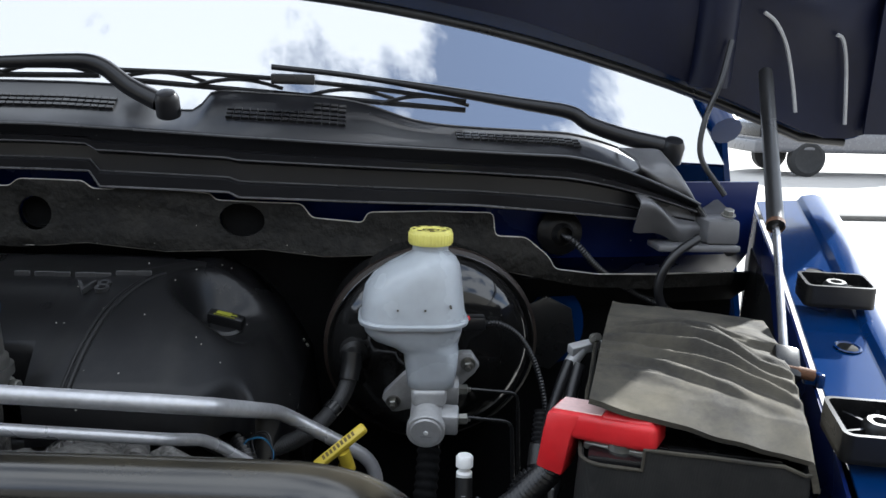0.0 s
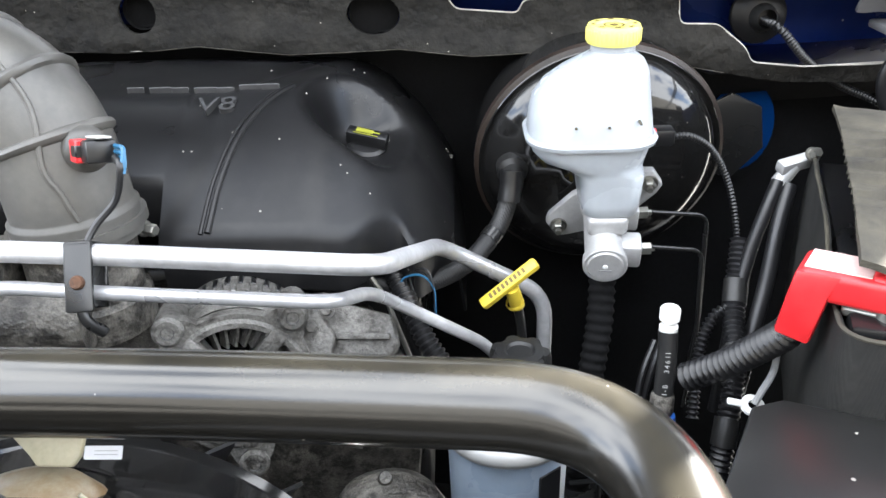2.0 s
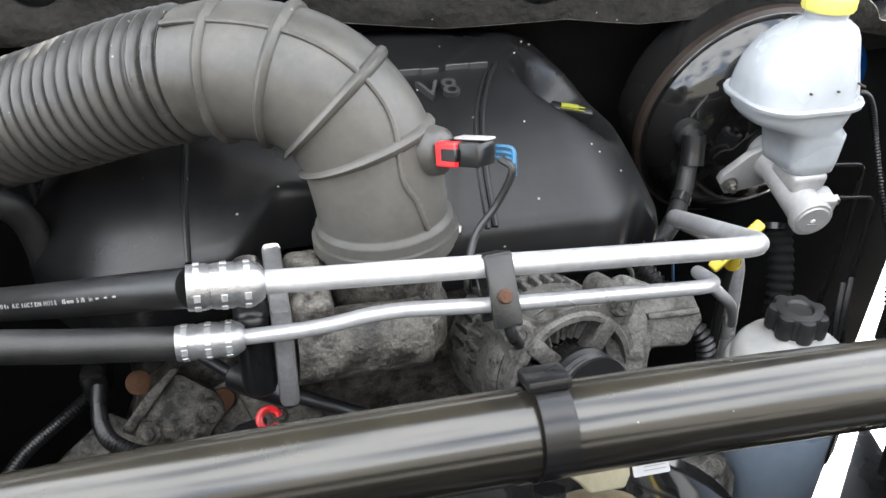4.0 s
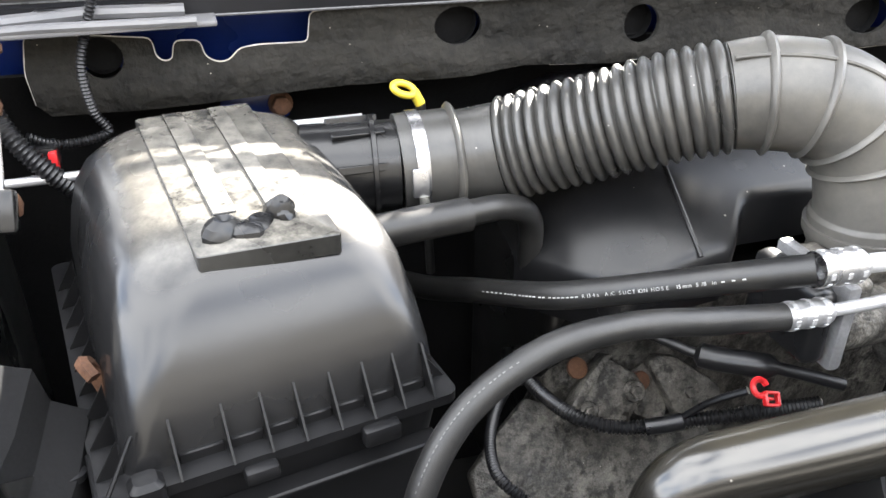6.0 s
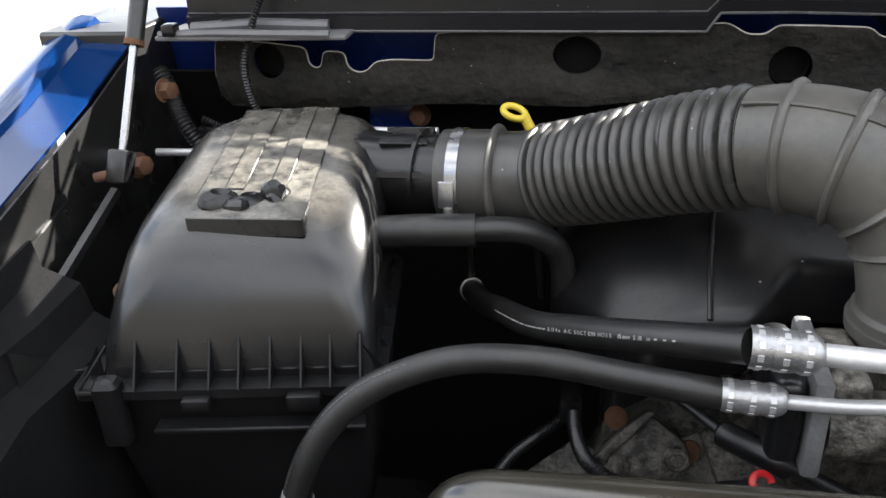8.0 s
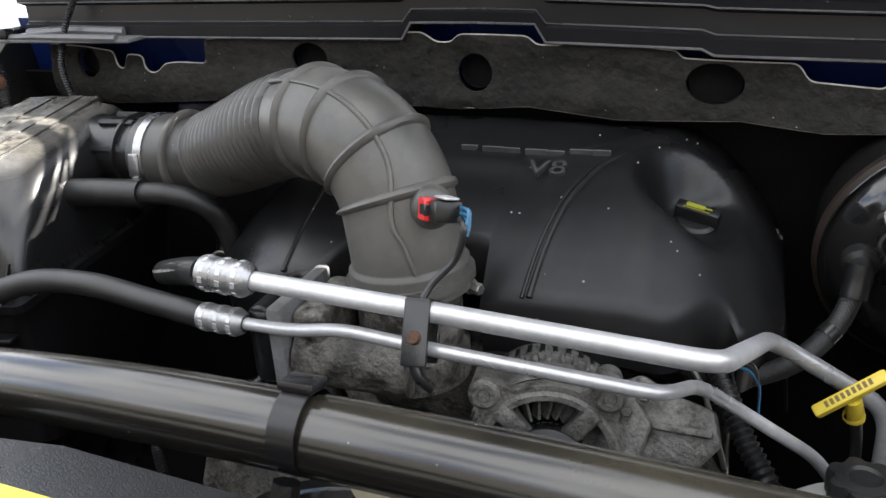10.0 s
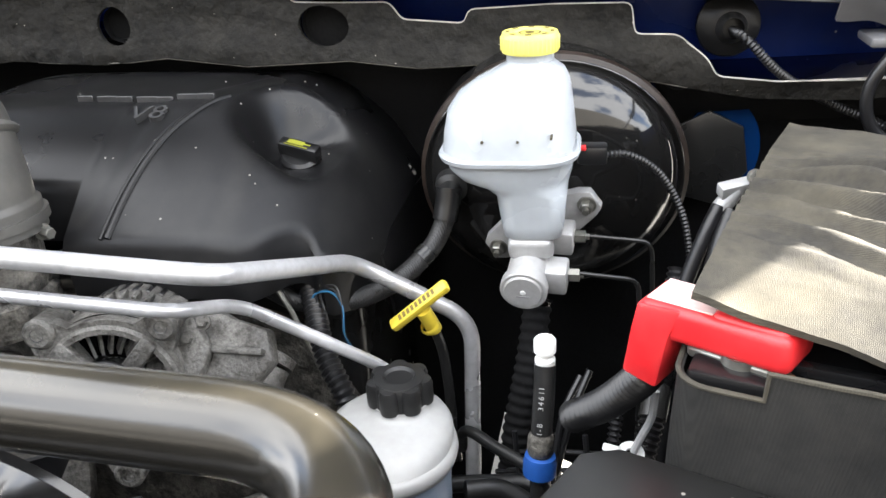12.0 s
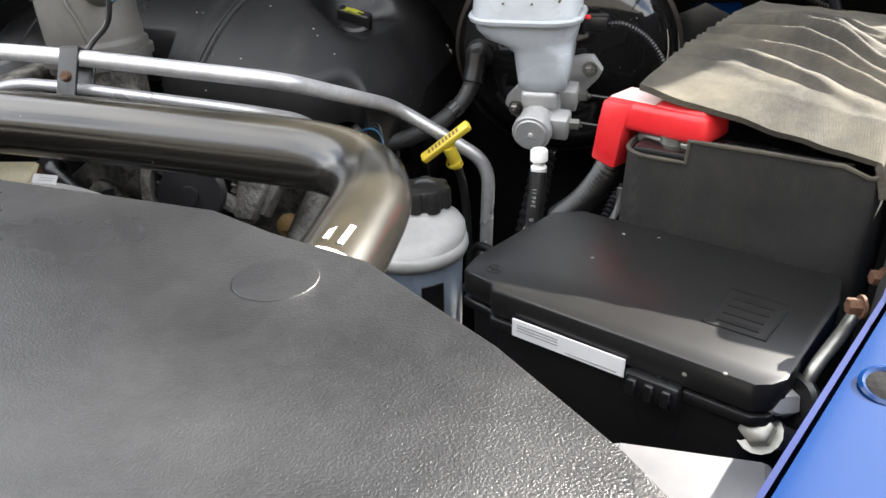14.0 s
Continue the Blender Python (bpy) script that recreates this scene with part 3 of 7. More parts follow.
# sides of the bay
for nm, side in (("inner_fender_right", 1), ("inner_fender_left", -1)):
    pts = [(0.19, 0.25), (0.285, 0.55), (0.36, 0.80), (0.46, 1.15)] if side > 0 else [(-1.235, 0.25), (-1.25, 0.55), (-1.263, 0.85), (-1.315, 1.2)]
    rows = [[V(x + side * dx, y, z) for z, dx in ((0.65, 0.0), (1.15, 0.0), (1.25, 0.005), (1.215 + 0.17 * (y - 0.25), 0.012))] for x, y in pts]
    single(nm, sheet(rows, 0.004), PAINT, "black inner fender panel of the engine bay", "panel", kind="structure")
rows = [[V(-1.248 + dx + 0.012 * math.sin(y * 26) * (dx > 0.01), y, 1.255 + 0.16 * (y - 0.3) - dz) for dx, dz in ((0.0, 0.0), (0.004, 0.03), (0.030, 0.045), (0.036, 0.075), (0.060, 0.090), (0.066, 0.20), (0.066, 0.5))] for y in (0.2, 0.3, 0.4, 0.48, 0.55, 0.62, 0.68, 0.74, 0.80)]
single("splash_panel", sheet(rows, 0.004), DARKFELT, "black ribbed splash panel beside the air box", "panel", kind="structure", smooth=25)
single("hinge_panel_left", box(-1.44, -1.312, 1.14, 1.40, 0.60, 1.452, 0.004, 1), PAINT, "black hinge pillar panel beside the cowl", "panel", kind="structure")
single("bay_floor", box(-1.4, 0.55, 0.1, 1.30, 0.60, 0.62, 0), PAINT, "dark underbody shield below the engine", "floor", kind="structure")
single("front_panel", sheet([[V(x, 0.12, 0.6), V(x, 0.13, 1.0), V(x, 0.18, 1.28)] for x in (-1.15, -0.8, -0.4, 0, 0.22)], 0.004), PAINT, "black radiator carrier at the front of the bay", "panel", kind="structure")

# ---- airbox ----
AB = pose(-1.13, 0.712, 1.245, 0, 0, 9.5)
airbox = thing("air_filter_box", (-1.13, 0.712, 1.10), "dusty black plastic air filter housing with ribbed flange", "air box", turn=9.5)


def rr(z, x0, x1, y0, y1, r, n=6):
    return [AB @ V(x, y, z) for x, y in rrect((x0 + x1) / 2, (y0 + y1) / 2, (x1 - x0) / 2, (y1 - y0) / 2, r, n)]


LIDS = [(-0.002, -0.017, 0.225, 0.012, 0.335, 0.012), (0.03, -0.013, 0.225, 0.018, 0.335, 0.022), (0.06, -0.007, 0.224, 0.030, 0.334, 0.035), (0.085, 0.001, 0.221, 0.045, 0.332, 0.044), (0.100, 0.010, 0.215, 0.058, 0.328, 0.050), (0.111, 0.024, 0.205, 0.072, 0.320, 0.050), (0.1175, 0.040, 0.190, 0.088, 0.308, 0.045), (0.120, 0.060, 0.16, 0.11, 0.29, 0.03)]


def rise(b, skew=0.0):
    """The lid stands higher at its back; its raised plate runs a little askew."""
    inv = AB.inverted()
    for v in b.verts:
        q = inv @ v.co
        q.y -= skew * (q.x - 0.063) * (1 - (q.y - 0.08) / 0.24)
        q.z += 0.085 * max(0, q.y - 0.05) * max(0, q.z / 0.12)
        v.co = AB @ q
    return b


lid = part("lid", rise(loft([rr(*r) for r in LIDS])), LID, airbox, "domed lid with a raised plate", smooth=60)
part("lid_plate", rise(loft([rr(0.105, 0.063, 0.168, 0.070, 0.312, 0.003), rr(0.1205, 0.063, 0.168, 0.070, 0.312, 0.003), rr(0.1213, 0.064, 0.167, 0.071, 0.311, 0.003)]), 0.09), LIDTOP, lid, "dusty raised plate")
for x0, x1 in ((0.087, 0.105), (0.128, 0.144)):
    part("lid_band", rise(box(x0, x1, 0.122, 0.309, 0.118, 0.1228, 0.0006, 1, AB), 0.09), LIDTOP, lid, "dusty raised band")
for at, turn, tilt, w, d, h in (((0.082, 0.092), 25, 18, 0.019, 0.011, 0.013), ((0.094, 0.089), -35, -12, 0.020, 0.010, 0.009), ((0.110, 0.092), 38, 8, 0.018, 0.008, 0.009), ((0.128, 0.104), -20, 22, 0.013, 0.010, 0.016), ((0.137, 0.101), 62, -15, 0.014, 0.006, 0.014)):
    m = AB @ pose(at[0] + 0.006, at[1] + 0.002, 0.1225, tilt, tilt * 0.6, turn)
    rim = [1.02 + 0.25 * noise.noise(V(at[0] * 90, 1.7 * q, turn)) for q in range(12)]
    part("lid_clip", loft([[m @ V(w * f * rim[q] * math.cos(a), d * f * rim[q] * math.sin(a) + shift, z) for q, a in ((q, 2 * math.pi * q / 12) for q in range(12))] for f, shift, z in ((0.9, 0, -0.004), (1.0, 0.001, 0.25 * h), (0.85, 0.003, 0.7 * h), (0.45, 0.005, h), (0.2, 0.003, 0.8 * h))]), PLASTIC, lid, "broken glossy black clip", smooth=28)
part("flange", loft([rr(-0.012, -0.036, 0.234, -0.006, 0.345, 0.010), rr(-0.003, -0.036, 0.234, -0.006, 0.345, 0.010), rr(-0.002, -0.026, 0.224, 0.004, 0.335, 0.010)]), FLANGE, airbox)
RIBS = (0.018, 0.0545, 0.0825, 0.108, 0.135, 0.1615, 0.1865, 0.212)
for k, x in enumerate(RIBS):
    part("flange_rib", plate([(-0.007, 0), (0.020, 0), (0.022, 0.036), (0.019, 0.036)], 0.0018, 0, AB @ frame_at((x, 0, -0.003), (0, 1, 0), (1, 0, 0))), FLANGE, airbox)
    if k < 7:
        part("flange_gusset", box(x + 0.003, RIBS[k + 1] - 0.001, 0.010, 0.014, -0.003, 0.006, 0.001, 1, AB), FLANGE, airbox)
for k in range(9):
    y = 0.02 + 0.034 * k
    part("flange_rib", plate([(-0.004, 0), (0.014, 0), (0.014, 0.03)], 0.002, 0, AB @ frame_at((-0.030, y, -0.003), (1, 0, 0), (0, -1, 0))), FLANGE, airbox)
    part("flange_rib", plate([(0.005, 0), (-0.02, 0), (-0.016, 0.03)], 0.002, 0, AB @ frame_at((0.227, y, -0.003), (1, 0, 0), (0, -1, 0))), FLANGE, airbox)
body = part("lower_body", loft([rr(-0.20, -0.01, 0.20, 0.03, 0.32, 0.02), rr(-0.06, -0.022, 0.218, 0.010, 0.332, 0.014), rr(-0.012, -0.026, 0.224, 0.004, 0.338, 0.012)]), FLANGE, airbox)
part("latch", box(0.06, 0.085, -0.016, -0.004, -0.02, -0.008, 0.003, 2, AB), FLANGE, airbox)
part("latch", box(0.15, 0.18, -0.016, -0.004, -0.022, -0.006, 0.003, 2, AB), FLANGE, airbox)
part("corner_clip", loft([rr(-0.055, -0.016, 0.008, -0.014, 0.006, 0.006), rr(0.004, -0.016, 0.008, -0.014, 0.006, 0.006), rr(0.008, -0.012, 0.004, -0.010, 0.004, 0.004)]), FLANGE, airbox)
part("corner_brace", sweep([AB @ V(-0.030, -0.002, -0.003), AB @ V(-0.006, 0.016, 0.030)], 0.0016, 6), FLANGE, airbox)
part("corner_rim", sweep([AB @ V(x, y, -0.004) for x, y in ((-0.036, 0.05), (-0.036, 0.004), (-0.030, -0.006), (-0.012, -0.006))], 0.002, 6), FLANGE, airbox)
part("body_ledge", box(0.03, 0.215, -0.012, 0.006, -0.045, -0.040, 0.0015, 1, AB), FLANGE, airbox)

single("support_rod", sweep([(-1.27, 1.08, 1.318), (-1.10, 1.085, 1.318)], 0.0048, 12), ALU, "bare aluminium support rod beside the air box", "rod")
single("support_rod", sweep([(-0.985, 1.045, 1.362), (-0.905, 1.04, 1.364)], 0.0042, 12), ALU, "short bare metal rod above the intake snout", "rod")
single("cowl_loom", ribbed(curve([(-1.135, 1.165, 1.50), (-1.150, 1.150, 1.46), (-1.167, 1.145, 1.41), (-1.165, 1.15, 1.36), (-1.155, 1.15, 1.335), (-1.20, 1.14, 1.33), (-1.23, 1.13, 1.345)]), 0.0045, 0.0009, 0.004), LOOM, "corrugated black loom hanging down the firewall", "cable")
left_loom = thing("fender_harness", (-1.23, 1.08, 1.28), "thick taped harness with a red connector by the air box", "cable")
part("loom", ribbed(curve([(-1.268, 1.12, 1.41), (-1.252, 1.11, 1.385), (-1.233, 1.09, 1.355), (-1.207, 1.083, 1.322), (-1.18, 1.09, 1.29)]), 0.0095, 0.0010, 0.005), LOOM, left_loom)
part("connector", box(-1.235, -1.205, 1.12, 1.15, 1.31, 1.335, 0.003), PLASTIC, left_loom)
part("lock", box(-1.212, -1.204, 1.112, 1.122, 1.312, 1.332, 0.001), RED, left_loom, "red locking tab")
hanger = thing("fender_brace", (-1.20, 0.75, 1.15), "black steel brace and lug beside the air box", "bracket")
part("brace", sweep([(-1.232, 0.66, 1.22), (-1.240, 0.80, 1.275), (-1.250, 0.95, 1.320)], 0.007, 6), PLASTIC, hanger)
part("plate", plate([(0, 0), (0.06, 0), (0.05, 0.12), (0.0, 0.16)], 0.004, 0.001, frame_at((-1.215, 0.70, 1.12), (0.2, 1, 0), (1, -0.2, 0))), PAINT, hanger)
part("lug", lathe([(0.010, 0), (0.010, 0.006), (0.014, 0.007), (0.014, 0.012), (0.008, 0.014), (0, 0.014)], (-1.19, 0.745, 1.225), (0.1, 0.25, 1), 20), LOOM, hanger)
single("rusty_strap", sweep(curve([(-1.165, 0.80, 1.275), (-1.172, 0.81, 1.282), (-1.170, 0.825, 1.268), (-1.160, 0.815, 1.245)]), 0.006, 6), RUST, "rusty strip of steel against the air box flange", "strap")

# ---- intake hose ----
INTAKE = [(-0.885, 0.978, 1.336), (-0.80, 0.968, 1.342), (-0.72, 0.925, 1.372), (-0.645, 0.882, 1.404), (-0.583, 0.850, 1.420), (-0.529, 0.824, 1.414), (-0.496, 0.808, 1.382), (-0.483, 0.798, 1.338), (-0.478, 0.795, 1.288)]
line = dense(curve(INTAKE, 10), 0.0022)
total = 0.0022 * (len(line) - 1)
B0, B1 = 0.105, 0.318


def hose_r(s):
    if s < 0.05:
        return 0.049
    if s < B0:
        return 0.0465
    if s < B1:
        return 0.0432 + 0.0082 * abs(math.sin(math.pi * (s - B0) / 0.0118)) ** 0.62
    if s > total - 0.028:
        return 0.0535
    return 0.0478 + 0.0025 * min(1, (s - B1) / 0.03)


intake = thing("intake_hose", (-0.62, 0.86, 1.29), "dusty grey rubber intake hose with bellows and ribbed elbow", "hose")
nb = int((B1 + 0.002) / 0.0022)
part("bellows", sweep(dense(line[:nb + 1], 0.00104), 0.05, 40, hose_r), BELLOWS, intake, "darker ribbed bellows", smooth=70)
hose = part("hose_body", sweep(line[nb:], 0.05, 40, lambda q: hose_r(q + nb * 0.0022)), RUBBER, intake, smooth=70)
stations = [0.345 + 0.041 * k for k in range(4)]
for s in (0.052, *stations):
    i = min(len(line) - 6, int(s / 0.0022))
    part("rib", sweep(line[i:i + 5], 0.0555, 40, lambda q: 0.0548 if abs(q - 0.0044) < 0.001 else (0.0535 if abs(q - 0.0044) < 0.003 else 0.0492)), RUBBER, hose)
i0 = int((B1 + 0.004) / 0.0022)
seam = []
for q, r in zip(line[i0:-14], line[i0 + 1:-13]):
    t = (r - q).normalized()
    side = t.cross(V(0, 0, 1)).normalized()
    up = side.cross(t)
    seam.append(q + (up * 0.85 + side * 0.52).normalized() * 0.0505)
part("seam", sweep(seam, 0.0024, 8), RUBBER, hose)
i = int(0.012 / 0.0022)
clamp = part("clamp", sweep(line[i:i + 6], 0.0508, 40), STEEL, intake, "bright steel worm-drive clamp")
part("clamp_screw", lathe([(0, 0), (0.005, 0), (0.005, 0.016), (0.004, 0.018), (0, 0.018)], (-0.874, 0.924, 1.325), (0.05, -0.25, -1)), ZINC, clamp)
part("clamp_housing", box(-0.008, 0.008, -0.004, 0.004, -0.014, 0.014, 0.002, 2, frame_at((-0.876, 0.928, 1.338), (1, -0.1, 0), (0, 0.15, 1))), STEEL, clamp)
for k in range(16):
    a = radians(205 + 6.5 * k)
    q = line[i + 3]
    t = (line[i + 4] - line[i + 2]).normalized()
    side = t.cross(V(0, 0, 1)).normalized()
    up = side.cross(t)
    nrm = side * math.cos(a) + up * math.sin(a)
    part("clamp_slot", box(-0.0032, 0.0032, -0.0008, 0.0008, -0.0002, 0.0004, 0, 1, frame_at(q + nrm * 0.0508, t, nrm)), LOOM, clamp)
part("end_band", sweep(line[-9:-4], 0.0572, 40), RUBBER, intake)
part("throttle_clamp", hexbolt((-0.428, 0.805, 1.29), (0.9, -0.4, 0), 0.0055, 0.012), ZINC, intake, "zinc clamp screw")
part("snorkel", sweep(dense(curve([(-0.975, 0.992, 1.335), (-0.93, 0.985, 1.335), (-0.885, 0.978, 1.336)]), 0.004), 0.044, 32), PLASTIC, airbox, "round outlet snout")
for k in range(3):
    a = radians(110 + 45 * k)
    part("snout_rib", box(-0.95, -0.90, 0.985 - 0.004, 0.985 + 0.004, 1.376, 1.384, 0.001, 1, Matrix.Translation((0, 0.985, 1.336)) @ pose(0, 0, 0, 45 * k - 20) @ Matrix.Translation((0, -0.985, -1.336))), PLASTIC, airbox)

part("snout_collar", lathe([(0.044, -0.003), (0.0495, -0.002), (0.0495, 0.002), (0.044, 0.003)], (-0.908, 0.982, 1.3355), (0.98, -0.15, 0.02), 40), PLASTIC, airbox)
# temperature sensor on the elbow
iat = thing("air_temperature_sensor", (-0.43, 0.75, 1.36), "black sensor plug with red lock and blue wires on the hose", "sensor")
IM = frame_at((-0.442, 0.768, 1.376), (0.3, -0.1, 1), (0.62, -0.75, 0.22))
part("boss", lathe([(0.020, -0.015), (0.017, 0.0), (0.012, 0.004), (0, 0.004)], (-0.442, 0.768, 1.376), (0.62, -0.75, 0.22)), RUBBER, iat)
part("plug", box(-0.0085, 0.0085, -0.010, 0.012, 0.004, 0.040, 0.002, 2, IM), PLASTIC, iat)
part("lock", box(-0.0086, 0.0089, 0.0055, 0.0155, 0.006, 0.0240, 0.0012, 1, IM), RED, iat, "red locking tab")
part("lock_window", box(-0.0045, 0.0050, 0.0060, 0.0160, 0.011, 0.0248, 0.001, 1, IM), LOOM, iat)
part("latch_arm", box(0.0094, 0.0115, -0.006, 0.006, 0.016, 0.044, 0.0008, 1, IM), CAST, iat, "pale latch arm")
part("wire", sweep(curve([IM @ V(-0.004, -0.006, 0.046), IM @ V(-0.012, -0.006, 0.056), (-0.412, 0.728, 1.350), (-0.43, 0.72, 1.33), (-0.44, 0.70, 1.305), (-0.43, 0.71, 1.29)]), 0.0028, 8), LOOM, iat)
for dx in (-0.004, 0.0, 0.004):
    part("wire", sweep(curve([IM @ V(dx, -0.008, 0.042), IM @ V(dx - 0.002, -0.010, 0.054), IM @ V(dx - 0.012, -0.008, 0.056)]), 0.0019, 6), TEAL, iat, "blue wire")

# ---- throttle body ----
throttle = thing("throttle_body", (-0.50, 0.78, 1.18), "grimy cast aluminium throttle body below the intake elbow", "throttle body")
part("bore", lathe([(0.052, 0.0), (0.052, 0.03), (0.047, 0.034), (0.047, 0.09)], (-0.482, 0.795, 1.205), (0, 0, 1), 36), GRIME, throttle)
part("flange", box(-0.575, -0.561, 0.705, 0.80, 1.215, 1.30, 0.004, 2), FLANGE_GREY, throttle, "machined flange edge")
part("actuator_housing", box(-0.600, -0.575, 0.71, 0.80, 1.22, 1.295, 0.010, 3), PLASTIC, throttle)
part("motor", sweep([(-0.561, 0.735, 1.245), (-0.535, 0.737, 1.243), (-0.47, 0.742, 1.240), (-0.462, 0.743, 1.24)], 0.027, 24), GRIME, throttle)
part("gear_cover", box(-0.561, -0.53, 0.72, 0.80, 1.225, 1.292, 0.008, 3), GRIME, throttle)

# ---- engine cover ----
def cover_z(x, y):
    z = 1.352
    if x > -0.30:
        z -= 0.14 * ((x + 0.30) / 0.14) ** 2
    if x < -0.60:
        z -= 0.085 * ((-0.60 - x) / 0.16) ** 2
    if y < 0.99:
        z -= 0.082 * ((0.99 - y) / 0.17) ** 1.5
    if y > 1.10:
        z -= 0.03 * ((y - 1.10) / 0.14) ** 2
    d = math.hypot((x + 0.238) / 0.080, (y - 0.985) / 0.080)
    if d < 1:
        k = min(1.0, (1 - d) / 0.42)
        z -= max(0.0, z - 1.286) * k * k * (3 - 2 * k)
    u = x + 0.388 + 0.35 * (0.97 - y) * (0.97 - y) * 4
    z += 0.004 / (1 + math.exp(-u * 260)) if y < 1.0 else 0.004 / (1 + math.exp(-(x + 0.385 - (y - 1.0) * 0.8) * 260))
    return z


def cover_front(x):
    y = 0.818
    if x < -0.425:
        k = min(1.0, max(0.0, (x + 0.605) / 0.05))
        y = 0.825 + 0.045 * k * k * (3 - 2 * k)
    if x < -0.605:
        y = 0.825 + 0.10 * max(0, (-0.66 - x) / 0.11) ** 2
    if -0.285 < x:
        y += 0.055 * math.exp(-((x + 0.215) / 0.032) ** 2) + max(0, (x + 0.20)) * 3.4
    return y


rows = []
N, M = 110, 54
for i in range(N + 1):
    x = -0.775 + (0.775 - 0.163) * i / N
    yf = cover_front(x)
    row = [V(x, yf + 0.004, cover_z(x, yf) - 0.055), V(x, yf, cover_z(x, yf) - 0.006)]
    row += [V(x, yf + (1.20 - yf) * (j / M) ** 1.0, cover_z(x, yf + (1.20 - yf) * j / M)) for j in range(1, M + 1)]
    rows.append(row)
engine_cover = thing("engine_cover", (-0.46, 1.0, 1.2), "satin black moulded plastic engine cover with raised lettering", "engine cover")
part("shell", sheet(rows, 0.003), COVER, engine_cover, smooth=50)
crease = [V(q.x, q.y, cover_z(q.x, q.y) + 0.0004) for q in curve([(-0.380, 0.822, 0), (-0.375, 0.87, 0), (-0.364, 0.92, 0), (-0.345, 0.965, 0), (-0.325, 1.0, 0)], 10)]
part("crease", sweep(crease, 0.0030, 8), COVER, engine_cover)
part("crease", sweep([q + V(-0.0065, 0, -0.0012) for q in crease], 0.0022, 8), COVER, engine_cover)
lobe = [V(q.x, q.y, cover_z(q.x, q.y) + 0.0004) for q in curve([(-0.632, 0.828, 0), (-0.630, 0.88, 0), (-0.622, 0.95, 0), (-0.61, 1.02, 0)], 10)]
part("crease", sweep(lobe, 0.0026, 8), COVER, engine_cover)
part("side_skirt", sheet([[V(-0.163 + 0.004 * k, y, cover_z(-0.163, y) - 0.03 * k) for y in (0.94, 1.0, 1.1, 1.2)] for k in range(4)], 0.003), COVER, engine_cover)
rs = random.Random(5)
for k in range(12):
    x, y = rs.uniform(-0.42, -0.22), rs.uniform(0.85, 1.10)
    part("speck", box(-0.0007, 0.0007, -0.0006, 0.0006, 0, 0.0012, 0, 1, Matrix.Translation((x, y, cover_z(x, y) - 0.0003))), CUT, engine_cover)
TM = frame_at((-0.395, 0.958, cover_z(-0.395, 0.958) + 0.003), (1, 0.06, -0.06), (0, -0.25, 1))
words("V8", 0.036, TM, SATIN, engine_cover, "lettering", 0.0035)
for k in range(7):
    x = -0.50 + 0.024 * k
    part("raised_mark", box(x, x + (0.024 if k % 2 else 0.018), 1.003 - 0.002 * k, 1.006 - 0.002 * k, cover_z(x, 1.0) - 0.001, cover_z(x, 1.0) + 0.0060, 0.0006, 1), SATIN, engine_cover)
OC = (-0.252, 0.985)
oil = thing("oil_filler_cap", (*OC, 1.285), "black oil filler cap with yellow oil-can symbol", "cap")
OM = frame_at((OC[0], OC[1], 1.294), (1, -0.25, 0), (0.12, -0.35, 1))
part("base", lathe([(0.021, -0.012), (0.021, 0.004), (0.018, 0.007), (0, 0.007)], OM.translation, OM.to_3x3() @ V(0, 0, 1), 28), PLASTIC, oil)
part("grip", box(-0.022, 0.022, -0.007, 0.007, 0.004, 0.020, 0.003, 2, OM), PLASTIC, oil)
part("symbol", merge(merge(box(-0.012, 0.006, -0.003, 0.003, 0.0202, 0.0208, 0, 1, OM), box(0.006, 0.013, -0.0005, 0.001, 0.0202, 0.0208, 0, 1, OM)), box(-0.014, 0.012, -0.0055, -0.0045, 0.0202, 0.0208, 0, 1, OM)), YMARK, oil, "yellow oil-can symbol")

# ---- air conditioning pipes ----
UP = [(-0.624, 0.700, 1.331), (-0.576, 0.700, 1.328), (-0.424, 0.686, 1.327), (-0.214, 0.686, 1.313), (-0.177, 0.886, 1.227), (-0.070, 0.905, 1.158), (-0.074, 0.875, 0.92)]
LO = [(-0.637, 0.705, 1.286), (-0.593, 0.703, 1.285), (-0.545, 0.700, 1.286), (-0.498, 0.694, 1.297), (-0.425, 0.680, 1.299), (-0.250, 0.685, 1.284), (-0.229, 0.750, 1.255), (-0.135, 0.814, 1.160), (-0.115, 0.835, 1.12)]
suction = thing("suction_pipe", (-0.35, 0.75, 1.02), "dull aluminium air-conditioning suction pipe", "pipe")
part("pipe", sweep(bent(UP[1:], 0.028), 0.0080, 18), ALU, suction)
liquid = thing("liquid_pipe", (-0.35, 0.73, 1.15), "thin aluminium air-conditioning liquid pipe", "pipe")
part("pipe", sweep(bent(LO[1:], 0.022), 0.0055, 16), ALU, liquid)


